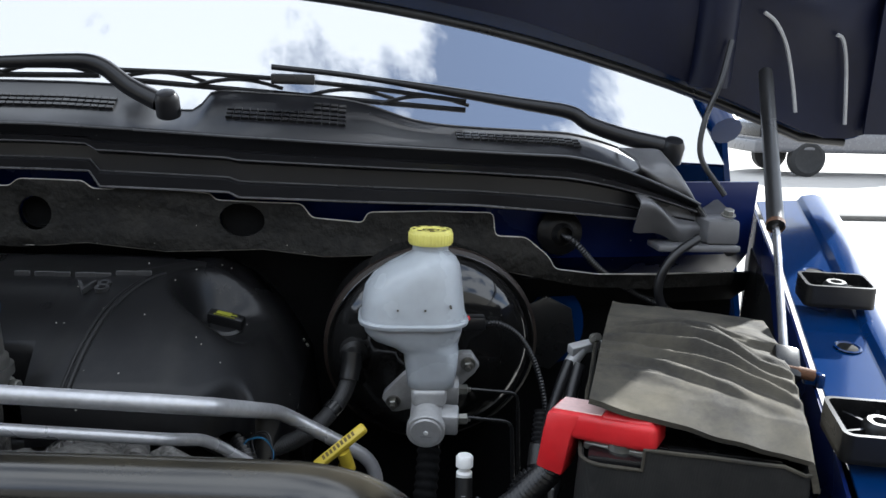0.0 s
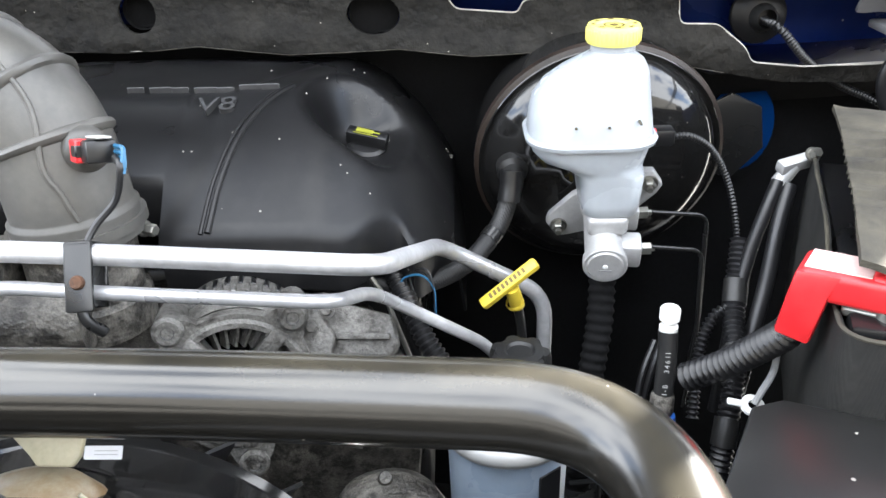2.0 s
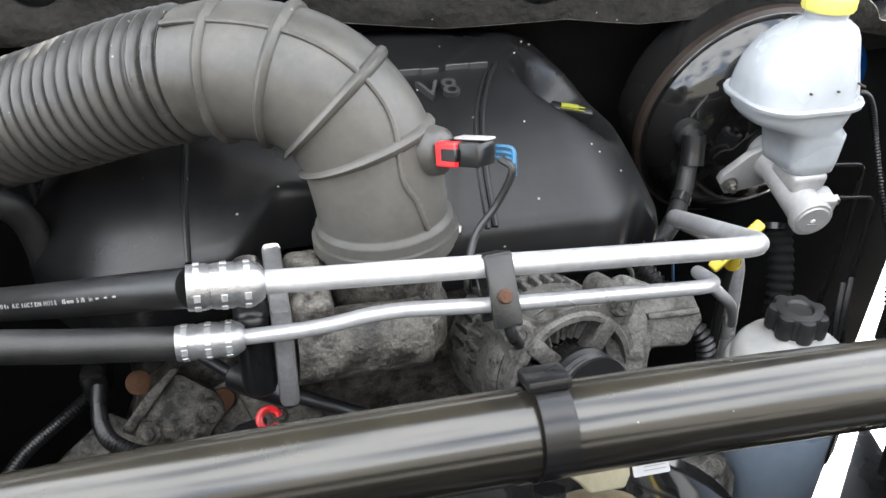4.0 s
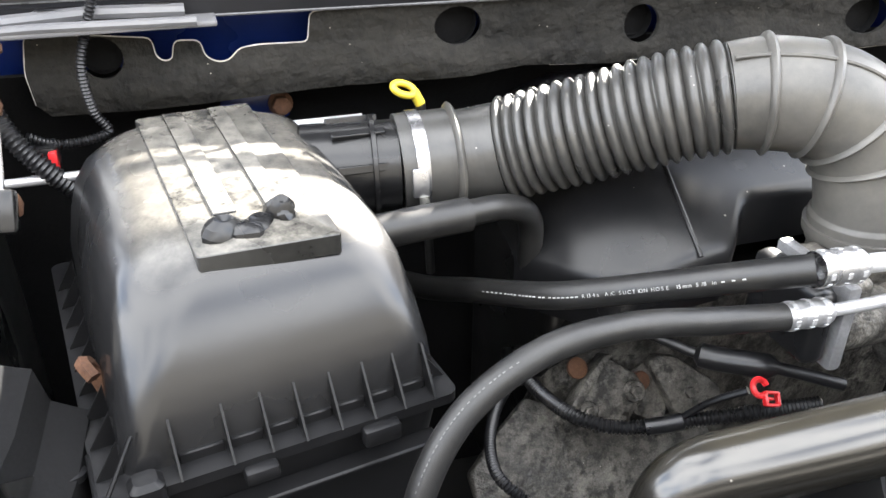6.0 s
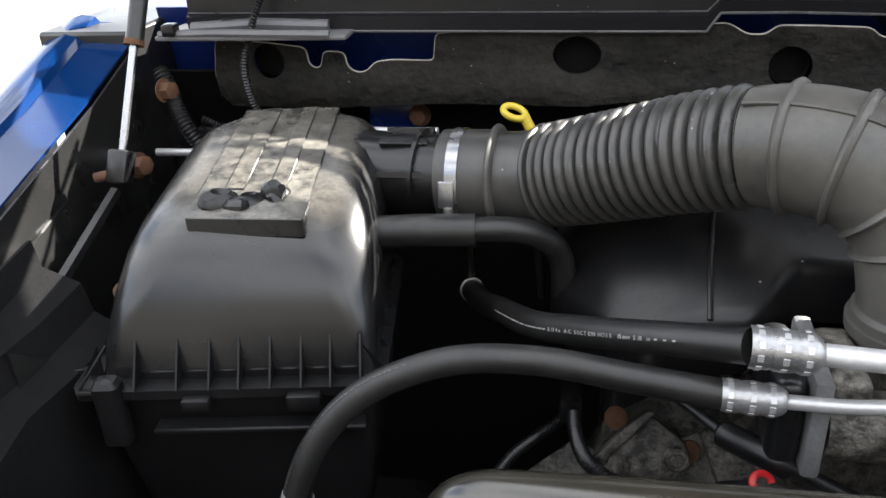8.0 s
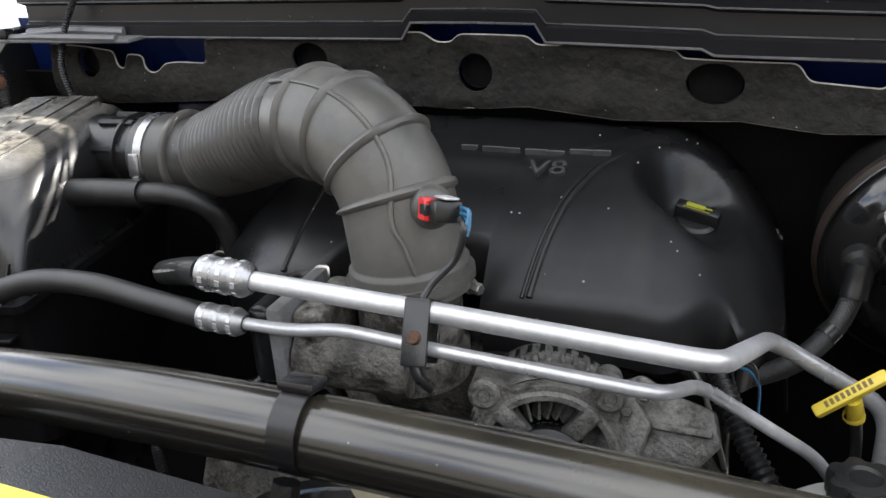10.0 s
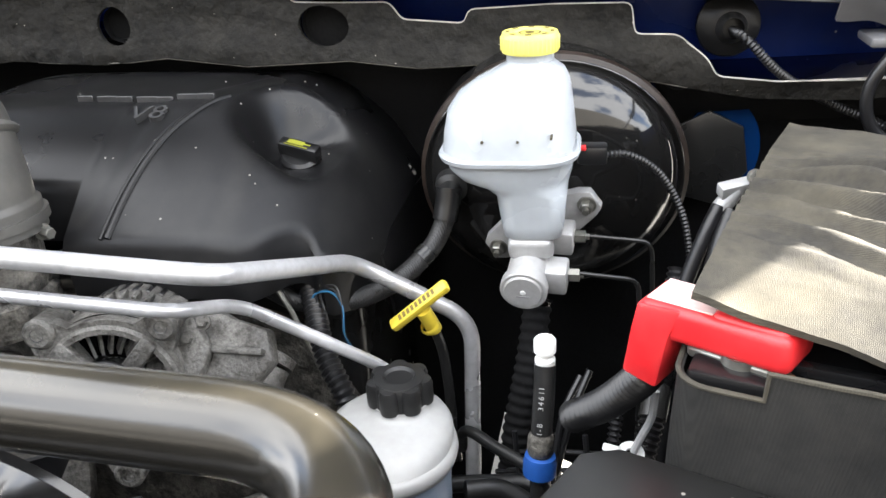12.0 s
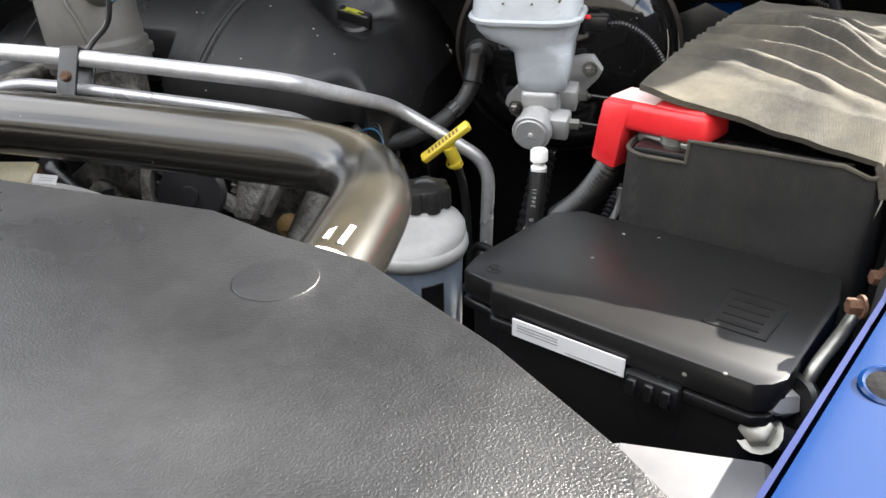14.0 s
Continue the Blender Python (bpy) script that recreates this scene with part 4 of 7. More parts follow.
def crimp(a, c, r, parent):
    """A crimped hose ferrule with rings of dents."""
    a, c = Vector(a), Vector(c)
    n = (c - a).length
    part("ferrule", lathe([(r * 0.97, 0), (r, 0.001), (r, n * 0.26), (r * 0.94, n * 0.30), (r, n * 0.36), (r, n * 0.58), (r * 0.94, n * 0.63), (r, n * 0.70), (r, n * 0.84), (r * 0.8, n * 0.95), (r * 0.62, n)], a, c - a, 28), FERRULE, parent, "crimped bright ferrule")
    q = Vector((0, 0, 1)).rotation_difference((c - a).normalized()).to_matrix()
    for row in (0.13, 0.47, 0.77):
        for k in range(10):
            u = 2 * math.pi * k / 10 + row * 2
            m = Matrix.Translation(a + (c - a) * row + q @ V(r * math.cos(u), r * math.sin(u), 0)) @ (q @ Matrix.Rotation(u, 3, "Z")).to_4x4()
            part("dent", box(-0.0006, 0.00035, -0.0026, 0.0026, -0.0020, 0.0020, 0.0002, 1, m), ALU, parent)


crimp(UP[0], UP[1], 0.0150, suction)
crimp(LO[0], LO[1], 0.0120, liquid)
shose = thing("suction_hose", (-0.75, 0.8, 1.2), "thick black rubber suction hose with printed white line", "hose")
SH = curve([(-0.622, 0.700, 1.331), (-0.664, 0.730, 1.314), (-0.7075, 0.765, 1.293), (-0.745, 0.799, 1.273), (-0.783, 0.838, 1.252), (-0.824, 0.918, 1.217), (-0.852, 0.985, 1.185), (-0.876, 1.05, 1.162)], 10)
part("hose_body", sweep(SH, 0.0130, 20), HOSE, shose)
part("end_collar", lathe([(0.0125, -0.002), (0.0150, -0.0015), (0.0150, 0.0005), (0.0138, 0.0012), (0.0125, 0.001)], SH[-1], (SH[-2] - SH[-1]).normalized(), 28), ZINC, shose, "thin metal collar ring")
part("end_pipe", sweep(curve([(-0.878, 1.056, 1.158), (-0.881, 1.066, 1.170), (-0.882, 1.070, 1.20), (-0.882, 1.072, 1.31)]), 0.0085, 16), TUBE, shose, "dark metal pipe")


def print_on(line, text, size, r, side, start, gap, material, parent):
    """Characters laid one by one along a hose."""
    pts, acc = dense(line, 0.001), bmesh.new()
    k = int(start / 0.001)
    for ch in text:
        w = size * (0.34 if ch in " iI1/" else 0.66) + gap
        if ch != " " and 0 < k < len(pts) - 4:
            q, t = pts[k], (pts[k + 3] - pts[k - 1]).normalized()
            nrm = (side - t * side.dot(t)).normalized()
            m = frame_at(q + nrm * (r + 0.0003), t, nrm)
            if ch == "_":
                other = box(-size * 0.3, size * 0.3, -size * 0.12, size * 0.12, 0, 0.0003, 0, 1, m)
            else:
                cu = bpy.data.curves.new("glyph", "FONT")
                cu.body, cu.size, cu.align_x, cu.align_y, cu.extrude = ch, size, "CENTER", "CENTER", 0.0001
                tmp = bpy.data.objects.new("glyph", cu)
                scene.collection.objects.link(tmp)
                me = bpy.data.meshes.new_from_object(tmp.evaluated_get(bpy.context.evaluated_depsgraph_get()))
                bpy.data.objects.remove(tmp)
                other = bmesh.new()
                other.from_mesh(me)
                bpy.data.meshes.remove(me)
                other.transform(m)
            merge(acc, other)
        k += max(1, round(w / 0.001))
    part("printed_line", acc, material, parent, "white printed line")


print_on(list(reversed(SH)), "_ _ _ _ _ ____ _____ __ _______ R134a  A/C SUCTION HOSE  15mm 5/8 in _  _  _", 0.0046, 0.0130, V(0.05, -0.88, 0.46), 0.180, 0.0007, DIMTXT, shose)
lhose = thing("liquid_hose", (-0.85, 0.7, 1.0), "black rubber hose arching down beside the air box", "hose")
LH = curve([(-0.635, 0.705, 1.286), (-0.70, 0.712, 1.290), (-0.77, 0.717, 1.296), (-0.84, 0.714, 1.291), (-0.905, 0.700, 1.264), (-0.945, 0.682, 1.218), (-0.965, 0.665, 1.155), (-0.98, 0.655, 1.08)], 10)
part("hose_body", sweep(LH, 0.0115, 18), HOSE, lhose)
print_on(LH, "_ _ ____ ___ _ _______ __ ____ _ _ ______ ___ __ _ ____ ___ ______ _ ___", 0.0040, 0.0115, V(-0.55, -0.55, 0.62), 0.235, 0.001, FAINT, lhose)
part("ferrule", lathe([(0.0119, 0), (0.0135, 0.001), (0.0135, 0.012), (0.0128, 0.014), (0.0135, 0.016), (0.0135, 0.034), (0.010, 0.036)], (-0.957, 0.6725, 1.182), (-0.011, -0.010, -0.038), 20), FERRULE, lhose, "crimped bright ferrule")
# bracket that ties both pipes
brk = thing("pipe_bracket", (-0.424, 0.66, 1.25), "black steel strap clamping both pipes, rusty bolt", "bracket")
BM = frame_at((-0.424, 0.671, 1.312), (1, 0.10, 0), (0.02, -0.86, 0.50))
part("strap", plate(rrect(0, 0.004, 0.0098, 0.025, 0.002), 0.004, 0.0008, BM), PAINT, brk)
part("top_fold", box(-0.0098, 0.0098, 0.0255, 0.0295, -0.026, 0.004, 0.0015, 1, BM), PAINT, brk, "worn grey folded edge")
part("back_strap", box(-0.0098, 0.0098, -0.018, 0.026, -0.026, -0.022, 0.001, 1, BM), PAINT, brk)
part("tail", sweep(curve([BM @ V(0, -0.018, 0.000), BM @ V(0.003, -0.028, -0.003), BM @ V(0.010, -0.036, -0.014)]), 0.0042, 10), PAINT, brk)
part("bolt", lathe([(0, 0.004), (0.0042, 0.004), (0.0052, 0.002), (0.0052, 0)], BM @ V(0, 0.0, 0.004), BM.to_3x3() @ V(0, 0, 1), 12), RUST, brk, "rusty rivet")

# ---- brake servo and master cylinder ----
AX = V(0.04, -1.0, -0.20).normalized()
servo = thing("brake_servo", (0.0, 1.07, 1.11), "gloss black round brake servo with rusty rim", "brake servo")
SC = V(0.0, 1.045, 1.252)
part("shell", lathe([(0.134, -0.06), (0.137, -0.012), (0.137, 0.0), (0.134, 0.004), (0.130, 0.002), (0.127, 0.010), (0.118, 0.026), (0.100, 0.040), (0.080, 0.048), (0.055, 0.052), (0.050, 0.058), (0, 0.058)], SC, AX, 64), BOOST, servo, smooth=60)
part("rim", lathe([(0.135, -0.010), (0.1395, -0.008), (0.1395, 0.0), (0.135, 0.003)], SC, AX, 64), RIMRUST, servo, "worn crimped rim with rust")
part("check_valve", lathe([(0.017, 0), (0.017, 0.012), (0.012, 0.016), (0.010, 0.03), (0, 0.03)], V(-0.100, 1.005, 1.262), AX, 20), HOSE, servo)
MC0 = V(-0.017, 0.872, 1.208)
MD = V(0.010, 0.10, 0.026).normalized()
master = thing("master_cylinder", (-0.01, 0.92, 1.16), "cast aluminium brake master cylinder bolted to the servo", "master cylinder")
part("barrel", lathe([(0, 0), (0.0205, 0), (0.0215, 0.001), (0.0215, 0.010), (0.0190, 0.012), (0.0190, 0.085), (0.022, 0.09), (0.022, 0.12)], MC0, MD, 32), CAST, master)
part("end_plug", lathe([(0, -0.0015), (0.0165, -0.0015), (0.018, 0)], MC0, MD, 32), CAST, master, "machined end plug")
for dz in (-0.004, 0.005):
    part("stamp_bar", box(-0.006, 0.006, -0.0009, 0.0009, 0, 0.0003, 0, 1, frame_at(MC0 + MD * -0.0017 + V(0, 0, dz), (1, 0, 0), -MD)), GREYTXT, master, "stamped marking")
part("plug_dimple", lathe([(0, -0.0022), (0.0022, -0.002), (0.003, -0.0012)], MC0, MD, 16), WHITE, master)
FM = frame_at(MC0 + MD * 0.105, (0.82, 0, 0.57), -MD)
part("flange", plate([(-0.062, -0.012), (-0.055, -0.016), (-0.02, -0.026), (0.02, -0.026), (0.055, -0.016), (0.065, -0.010), (0.065, 0.010), (0.055, 0.016), (0.02, 0.026), (-0.02, 0.026), (-0.055, 0.016), (-0.062, 0.010)], 0.010, 0.0015, FM), CAST, master)
for sx in (-0.052, 0.055):
    part("nut", hexbolt(FM @ V(sx, 0, 0.010), -MD, 0.0068, 0.008), ZINC, master, "zinc flange nut")
    part("stud", sweep([FM @ V(sx, 0, 0.018), FM @ V(sx, 0, 0.024)], 0.0032, 8), ZINC, master)
for d, up in ((0.030, -0.004), (0.075, 0.004)):
    c = MC0 + MD * d + V(0.016, 0, up)
    PMx = frame_at(c, (1, 0, 0), -MD)
    port = part("port_boss", box(-0.004, 0.020, -0.013, 0.013, -0.013, 0.013, 0.003, 2, PMx), CAST, master)
    part("line_nut", lathe([(0.0065, 0), (0.0065, 0.010), (0.003, 0.011), (0.003, 0.014)], c + V(0.020, 0, 0), (1, 0, 0), 6), ZINC, port)
for nm, pts in (("brake_line_lower", [(0.030, 0.9, 1.214), (0.085, 0.905, 1.206), (0.092, 0.91, 1.10), (0.09, 0.92, 1.0)]), ("brake_line_upper", [(0.030, 0.945, 1.232), (0.098, 0.945, 1.226), (0.105, 0.95, 1.10), (0.10, 0.96, 1.0)])):
    single("brake_line", sweep(bent(pts, 0.012), 0.0023, 10), PAINT, "thin dark steel brake line with a right-angle bend", "pipe", "brake lines")
part("reservoir_mount", box(-0.020, 0.020, -0.022, 0.022, 0.012, 0.034, 0.006, 3, frame_at(MC0 + MD * 0.05, (1, 0, 0), (0, -0.25, 1))), CAST, master)

reservoir = thing("brake_fluid_reservoir", (-0.02, 0.91, 1.25), "translucent white brake fluid reservoir with yellow cap", "reservoir")


def res_ring(z, x0, x1, y0, y1, r):
    return [V(x, y, z) for x, y in rrect((x0 + x1) / 2, (y0 + y1) / 2, (x1 - x0) / 2, (y1 - y0) / 2, min(r, (x1 - x0) * 0.495, (y1 - y0) * 0.495), 7)]


part("upper_shell", loft([res_ring(1.3260, -0.0900, 0.0280, 0.8790, 0.9830, 0.0380), res_ring(1.3450, -0.0890, 0.0265, 0.8810, 0.9810, 0.0420), res_ring(1.3620, -0.0860, 0.0250, 0.8840, 0.9790, 0.0450), res_ring(1.3760, -0.0760, 0.0235, 0.8870, 0.9770, 0.0450), res_ring(1.3870, -0.0600, 0.0215, 0.8910, 0.9730, 0.0450), res_ring(1.3950, -0.0440, 0.0170, 0.8980, 0.9660, 0.0450), res_ring(1.4010, -0.0330, 0.0090, 0.9060, 0.9560, 0.0380), res_ring(1.4040, -0.0310, 0.0050, 0.9110, 0.9510, 0.0195)]), RES, reservoir, smooth=70)
part("weld_seam", loft([res_ring(1.3225, -0.0925, 0.0305, 0.8765, 0.9855, 0.0380), res_ring(1.3265, -0.0935, 0.0315, 0.8755, 0.9865, 0.0380), res_ring(1.3285, -0.0925, 0.0305, 0.8765, 0.9855, 0.0380)]), RES, reservoir)
part("lower_shell", loft([res_ring(1.3230, -0.0880, 0.0260, 0.8810, 0.9810, 0.0380), res_ring(1.3120, -0.0860, 0.0250, 0.8830, 0.9790, 0.0380), res_ring(1.3030, -0.0780, 0.0230, 0.8850, 0.9750, 0.0380), res_ring(1.2960, -0.0580, 0.0210, 0.8870, 0.9710, 0.0350), res_ring(1.2900, -0.0420, 0.0205, 0.8890, 0.9670, 0.0160), res_ring(1.2620, -0.0380, 0.0180, 0.8910, 0.9610, 0.0140), res_ring(1.2500, -0.0360, 0.0160, 0.8930, 0.9570, 0.0130), res_ring(1.2460, -0.0300, 0.0110, 0.8990, 0.9510, 0.0120)]), RES, reservoir, smooth=70)
part("neck", lathe([(0.0205, 1.398), (0.0205, 1.414)], (-0.0125, 0.932, 0), (0, 0, 1), 32), RES, reservoir)
cap = part("cap", lathe([(0.0240, 1.410), (0.0247, 1.412), (0.0247, 1.4235), (0.0235, 1.4265), (0.016, 1.4265), (0.0155, 1.425), (0.006, 1.425), (0, 1.4253)], (-0.0125, 0.932, 0), (0, 0, 1), 48), LEMON, reservoir, "bright yellow screw cap with black warning print")
for k in range(40):
    u = 2 * math.pi * k / 40
    part("grip_ridge", box(0.0245, 0.0254, -0.0008, 0.0008, 1.412, 1.4230, 0.0003, 1, Matrix.Translation((-0.0125, 0.932, 0)) @ Matrix.Rotation(u, 4, "Z")), LEMON, cap)
for k in range(8):
    part("print_bar", box(0.0175, 0.0205, -0.0026, 0.0026, 1.4267, 1.4271, 0, 1, Matrix.Translation((-0.0125, 0.932, 0)) @ Matrix.Rotation(2 * math.pi * k / 8, 4, "Z")), FADED, cap)
part("print_bar", lathe([(0.008, 1.4257), (0.0098, 1.4257)], (-0.0125, 0.932, 0), (0, 0, 1), 24), FADED, cap)
part("print_bar", lathe([(0.0, 1.4258), (0.004, 1.4258)], (-0.0125, 0.932, 0), (0, 0, 1), 16), FADED, cap)
for x, z in ((-0.05, 1.345), (-0.02, 1.345), (0.008, 1.348)):
    part("speck", box(x - 0.001, x + 0.001, 0.8785, 0.892, z - 0.0008, z + 0.0008, 0), MARK, reservoir)
lsw = thing("fluid_level_plug", (0.04, 0.95, 1.30), "black level switch plug with red lock at the reservoir", "plug")
part("plug", box(0.028, 0.055, 0.935, 0.955, 1.305, 1.322, 0.003), PLASTIC, lsw)
part("lock", box(0.030, 0.036, 0.934, 0.940, 1.319, 1.3235, 0.001), RED, lsw, "red locking tab")
single("level_switch_loom", ribbed(curve([(0.050, 0.945, 1.312), (0.075, 0.95, 1.310), (0.105, 0.965, 1.285), (0.128, 0.97, 1.24), (0.135, 0.95, 1.19), (0.125, 0.90, 1.14)]), 0.0032, 0.0006, 0.004), LOOM, "corrugated black loom from the level switch", "cable")
vac = thing("servo_vacuum_hose", (-0.15, 0.94, 1.18), "black braided vacuum hose from the servo to the engine", "hose")
part("hose_body", sweep(curve([(-0.100, 0.985, 1.262), (-0.104, 0.980, 1.235), (-0.118, 0.960, 1.207), (-0.150, 0.925, 1.186), (-0.190, 0.900, 1.178), (-0.235, 0.885, 1.184), (-0.262, 0.875, 1.205)], 10), 0.0100, 16), BRAID, vac)
part("end_boot", sweep(curve([(-0.100, 0.985, 1.264), (-0.1015, 0.980, 1.248), (-0.104, 0.974, 1.233)], 6), 0.0128, 18), PLASTIC, vac, "smooth black rubber boot")
part("clamp_band", sweep(curve([(-0.120, 0.9575, 1.2055), (-0.127, 0.950, 1.200)], 3), 0.0112, 18), PAINT, vac)
single("firewall_stud", sweep([(-0.185, 1.16, 1.235), (-0.172, 1.12, 1.237)], 0.003, 8), ZINC, "bare threaded stud on the firewall", "stud", "firewall studs")
single("firewall_stud", sweep([(-0.18, 1.16, 1.228), (-0.167, 1.12, 1.230)], 0.003, 8), ZINC, "bare threaded stud on the firewall", "stud", "firewall studs")

# ---- battery ----
BA = pose(0.092, 0.619, 1.10, 0, 0, -17.6)
battery = thing("battery", (0.092, 0.619, 1.10), "black car battery inside a woven insulating jacket", "battery", turn=-17.6)
part("case", box(0.006, 0.160, 0.006, 0.305, 0, 0.190, 0.005, 2, BA), PLASTIC, battery)
part("case_lid", box(0.003, 0.163, 0.004, 0.308, 0.182, 0.196, 0.004, 2, BA), PLASTIC, battery)
part("handle_bar", box(0.05, 0.155, 0.02, 0.028, 0.196, 0.203, 0.002, 2, BA), PLASTIC, battery)
part("vent_plug", lathe([(0, 0.004), (0.006, 0.004), (0.007, 0)], BA @ V(0.13, 0.03, 0.196), (0, 0, 1), 12), PLASTIC, battery)
JL, JR, JF, JB, JC = -0.004, 0.172, -0.004, 0.310, 0.022
jpath = [(JL, JB - 0.03 * k) for k in range(10)] + [(JL + JC - JC * math.cos(a), JF + JC - JC * math.sin(a)) for a in (radians(15 * k) for k in range(1, 7))] + [(0.030, JF), (0.0465, JF), (0.0475, JF)] + [(0.06 + 0.018 * k, JF) for k in range(6)] + [(JR - 0.010 + 0.010 * math.sin(a), JF + 0.010 - 0.010 * math.cos(a)) for a in (radians(22.5 * k) for k in range(1, 5))] + [(JR, 0.03 + 0.03 * k) for k in range(10)]
jrows = []
for x, y in jpath:
    top = (0.205 if y > 0.1 else 0.192) if x < 0.047 else 0.209 - 0.006 * (x > 0.15)
    bow = 0.0022 * noise.noise(V(x * 26, y * 26, 2.0))
    n = V(-1, 0, 0) if x < JL + 0.01 else (V(1, 0, 0) if y > 0.02 else V(0, -1, 0))
    jrows.append([BA @ (V(x, y, top * h) + n * (bow + 0.004 * math.sin(math.pi * h))) for h in (0, 0.2, 0.4, 0.6, 0.8, 0.93, 1.0)])
part("jacket", sheet(jrows, 0.003), JACKET, battery, "woven grey insulating jacket", smooth=50)
part("jacket_hem", sweep([r[-1] for r in jrows], 0.0017, 6), CLOTH, battery)


def quilt(u, v):
    """Where the loose blanket lies: u across, v from front to back."""
    fl, fr, bl, br = V(0.098, 0.632, 1.340), V(0.280, 0.556, 1.320), V(0.209, 0.952, 1.339), V(0.384, 0.862, 1.338)
    p = (fl * (1 - u) + fr * u) * (1 - v) + (bl * (1 - u) + br * u) * v
    p.z += 0.012 * math.sin(math.pi * u) * math.sin(math.pi * min(1, v * 1.2)) + 0.008 * math.sin(math.pi * v)
    w = max(0.0, math.sin(math.pi * min(1, max(0, (v - 0.12) / 0.62))))
    ph = (v * 11.5 + u * 1.6 + 1.1 * u * u + 0.45 * noise.noise(V(u * 3, v * 4, 1.0))) % 1.0
    fold = ph / 0.30 if ph < 0.30 else (1.0 - (ph - 0.30) / 0.70) ** 1.5
    fold = fold * fold * (3 - 2 * fold)
    p.z += w * 0.0175 * fold * min(1.0, 0.1 + 1.6 * u) * (1.0 if u < 0.8 else max(0.0, (1 - u) / 0.2)) * (0.75 + 0.9 * noise.noise(V(u * 2, v * 6, 5.0)))
    p.z += 0.0016 * w * math.sin(v * 150 + u * 22 + 5 * noise.noise(V(u * 4, v * 5, 6.0))) * max(0.0, 1 - u) + 0.0018 * noise.noise(V(u * 9, v * 9, 3.0)) + 0.003 * noise.noise(V(u * 3, v * 3, 7.0))
    if u > 0.86:
        e = (u - 0.86) / 0.14
        p.z -= 0.075 * e ** 1.3 * min(1.0, 0.25 + v * 2.5)
        p -= (br - bl).normalized() * e * 0.020
    p.z -= 0.012 * max(0, 0.10 - v) / 0.10 * u
    return p


single("battery_blanket", sheet([[quilt(i / 60, j / 170) for j in range(171)] for i in range(61)], 0.005), CLOTH, "wrinkled grey woven thermal blanket draped over the battery", "blanket", smooth=80)

terminal = thing("positive_terminal_cover", (0.10, 0.65, 1.262), "bright red plastic cover over the battery's positive terminal", "terminal cover")
RM = frame_at((0.080, 0.672, 1.301), (0.80, -0.55, 0.11), (-0.06, 0, 1))
part("bar", box(0.0, 0.092, -0.016, 0.020, -0.004, 0.020, 0.006, 3, RM), RED, terminal)
part("pale_patch", box(0.004, 0.046, -0.011, 0.016, 0.0190, 0.0206, 0.0005, 1, RM), PALE_PINK, terminal, "pale pink patch")
part("raised_pad", box(0.045, 0.090, -0.013, 0.014, 0.010, 0.0225, 0.005, 3, RM), RED, terminal)
b = loft([[RM @ V(x, y, z) for x, y, z in ((0.0, -0.016, 0.018), (0.030, -0.016, 0.019), (0.030, 0.020, 0.019), (0.0, 0.020, 0.018))], [RM @ V(x, y, z) for x, y, z in ((-0.004, -0.018, 0.0), (0.022, -0.018, 0.0), (0.022, 0.018, 0.0), (-0.004, 0.018, 0.0))], [RM @ V(x, y, z) for x, y, z in ((-0.010, -0.020, -0.032), (0.014, -0.020, -0.037), (0.014, 0.012, -0.037), (-0.010, 0.012, -0.032))]])
bmesh.ops.bevel(b, geom=b.edges[:], offset=0.003, segments=2, affect="EDGES", profile=0.5)
part("leg", b, RED, terminal)
part("post_clamp", merge(lathe([(0.011, 0), (0.011, 0.016), (0, 0.016)], RM @ V(0.060, -0.006, -0.018), (0, 0, 1), 20), box(0.03, 0.085, -0.012, 0.012, -0.012, -0.004, 0.002, 1, RM)), ZINC, terminal, "corroded lead clamp")
part("clamp_bolt", hexbolt(RM @ V(0.088, -0.010, -0.012), (0.6, -0.8, 0.1), 0.006, 0.010), RUST, terminal)
single("battery_cable", ribbed(curve([(0.0830, 0.668, 1.276), (0.0790, 0.675, 1.258), (0.069, 0.694, 1.232), (0.052, 0.715, 1.202), (0.031, 0.735, 1.176)]), 0.0106, 0.0018, 0.0066, 20), LOOM, "thick corrugated battery cable sleeve", "cable")
neg = thing("negative_terminal", (0.158, 0.91, 1.26), "grey lead clamp on the negative battery cable", "terminal")
part("clamp", box(-0.012, 0.030, -0.006, 0.006, -0.005, 0.007, 0.002, 2, frame_at((0.160, 0.912, 1.292), (0.9, 0.2, 0.55), (0, -0.3, 1))), CAST, neg)
part("clamp_bolt", hexbolt((0.176, 0.905, 1.306), (0.2, -0.8, 0.5), 0.005, 0.010), ZINC, neg)
part("crimp", lathe([(0.008, 0), (0.008, 0.022), (0.006, 0.024)], (0.164, 0.914, 1.292), (-0.55, -0.2, -0.7), 12), CAST, neg)
part("cable", sweep(curve([(0.150, 0.908, 1.278), (0.138, 0.895, 1.255), (0.122, 0.88, 1.21), (0.108, 0.86, 1.15), (0.10, 0.85, 1.05)]), 0.0065, 12), LOOM, neg)
single("ground_cable", sweep(curve([(0.160, 0.905, 1.275), (0.148, 0.885, 1.245), (0.135, 0.86, 1.19), (0.115, 0.83, 1.12), (0.105, 0.82, 1.02)]), 0.0075, 12), LOOM, "thick black ground cable beside the battery", "cable")
th = thing("taped_harness", (0.07, 0.74, 1.0), "taped black corrugated harness running down beside the servo", "cable")
TH = curve([(0.120, 0.90, 1.22), (0.108, 0.86, 1.17), (0.095, 0.80, 1.13), (0.08, 0.76, 1.08), (0.07, 0.74, 1.0)])
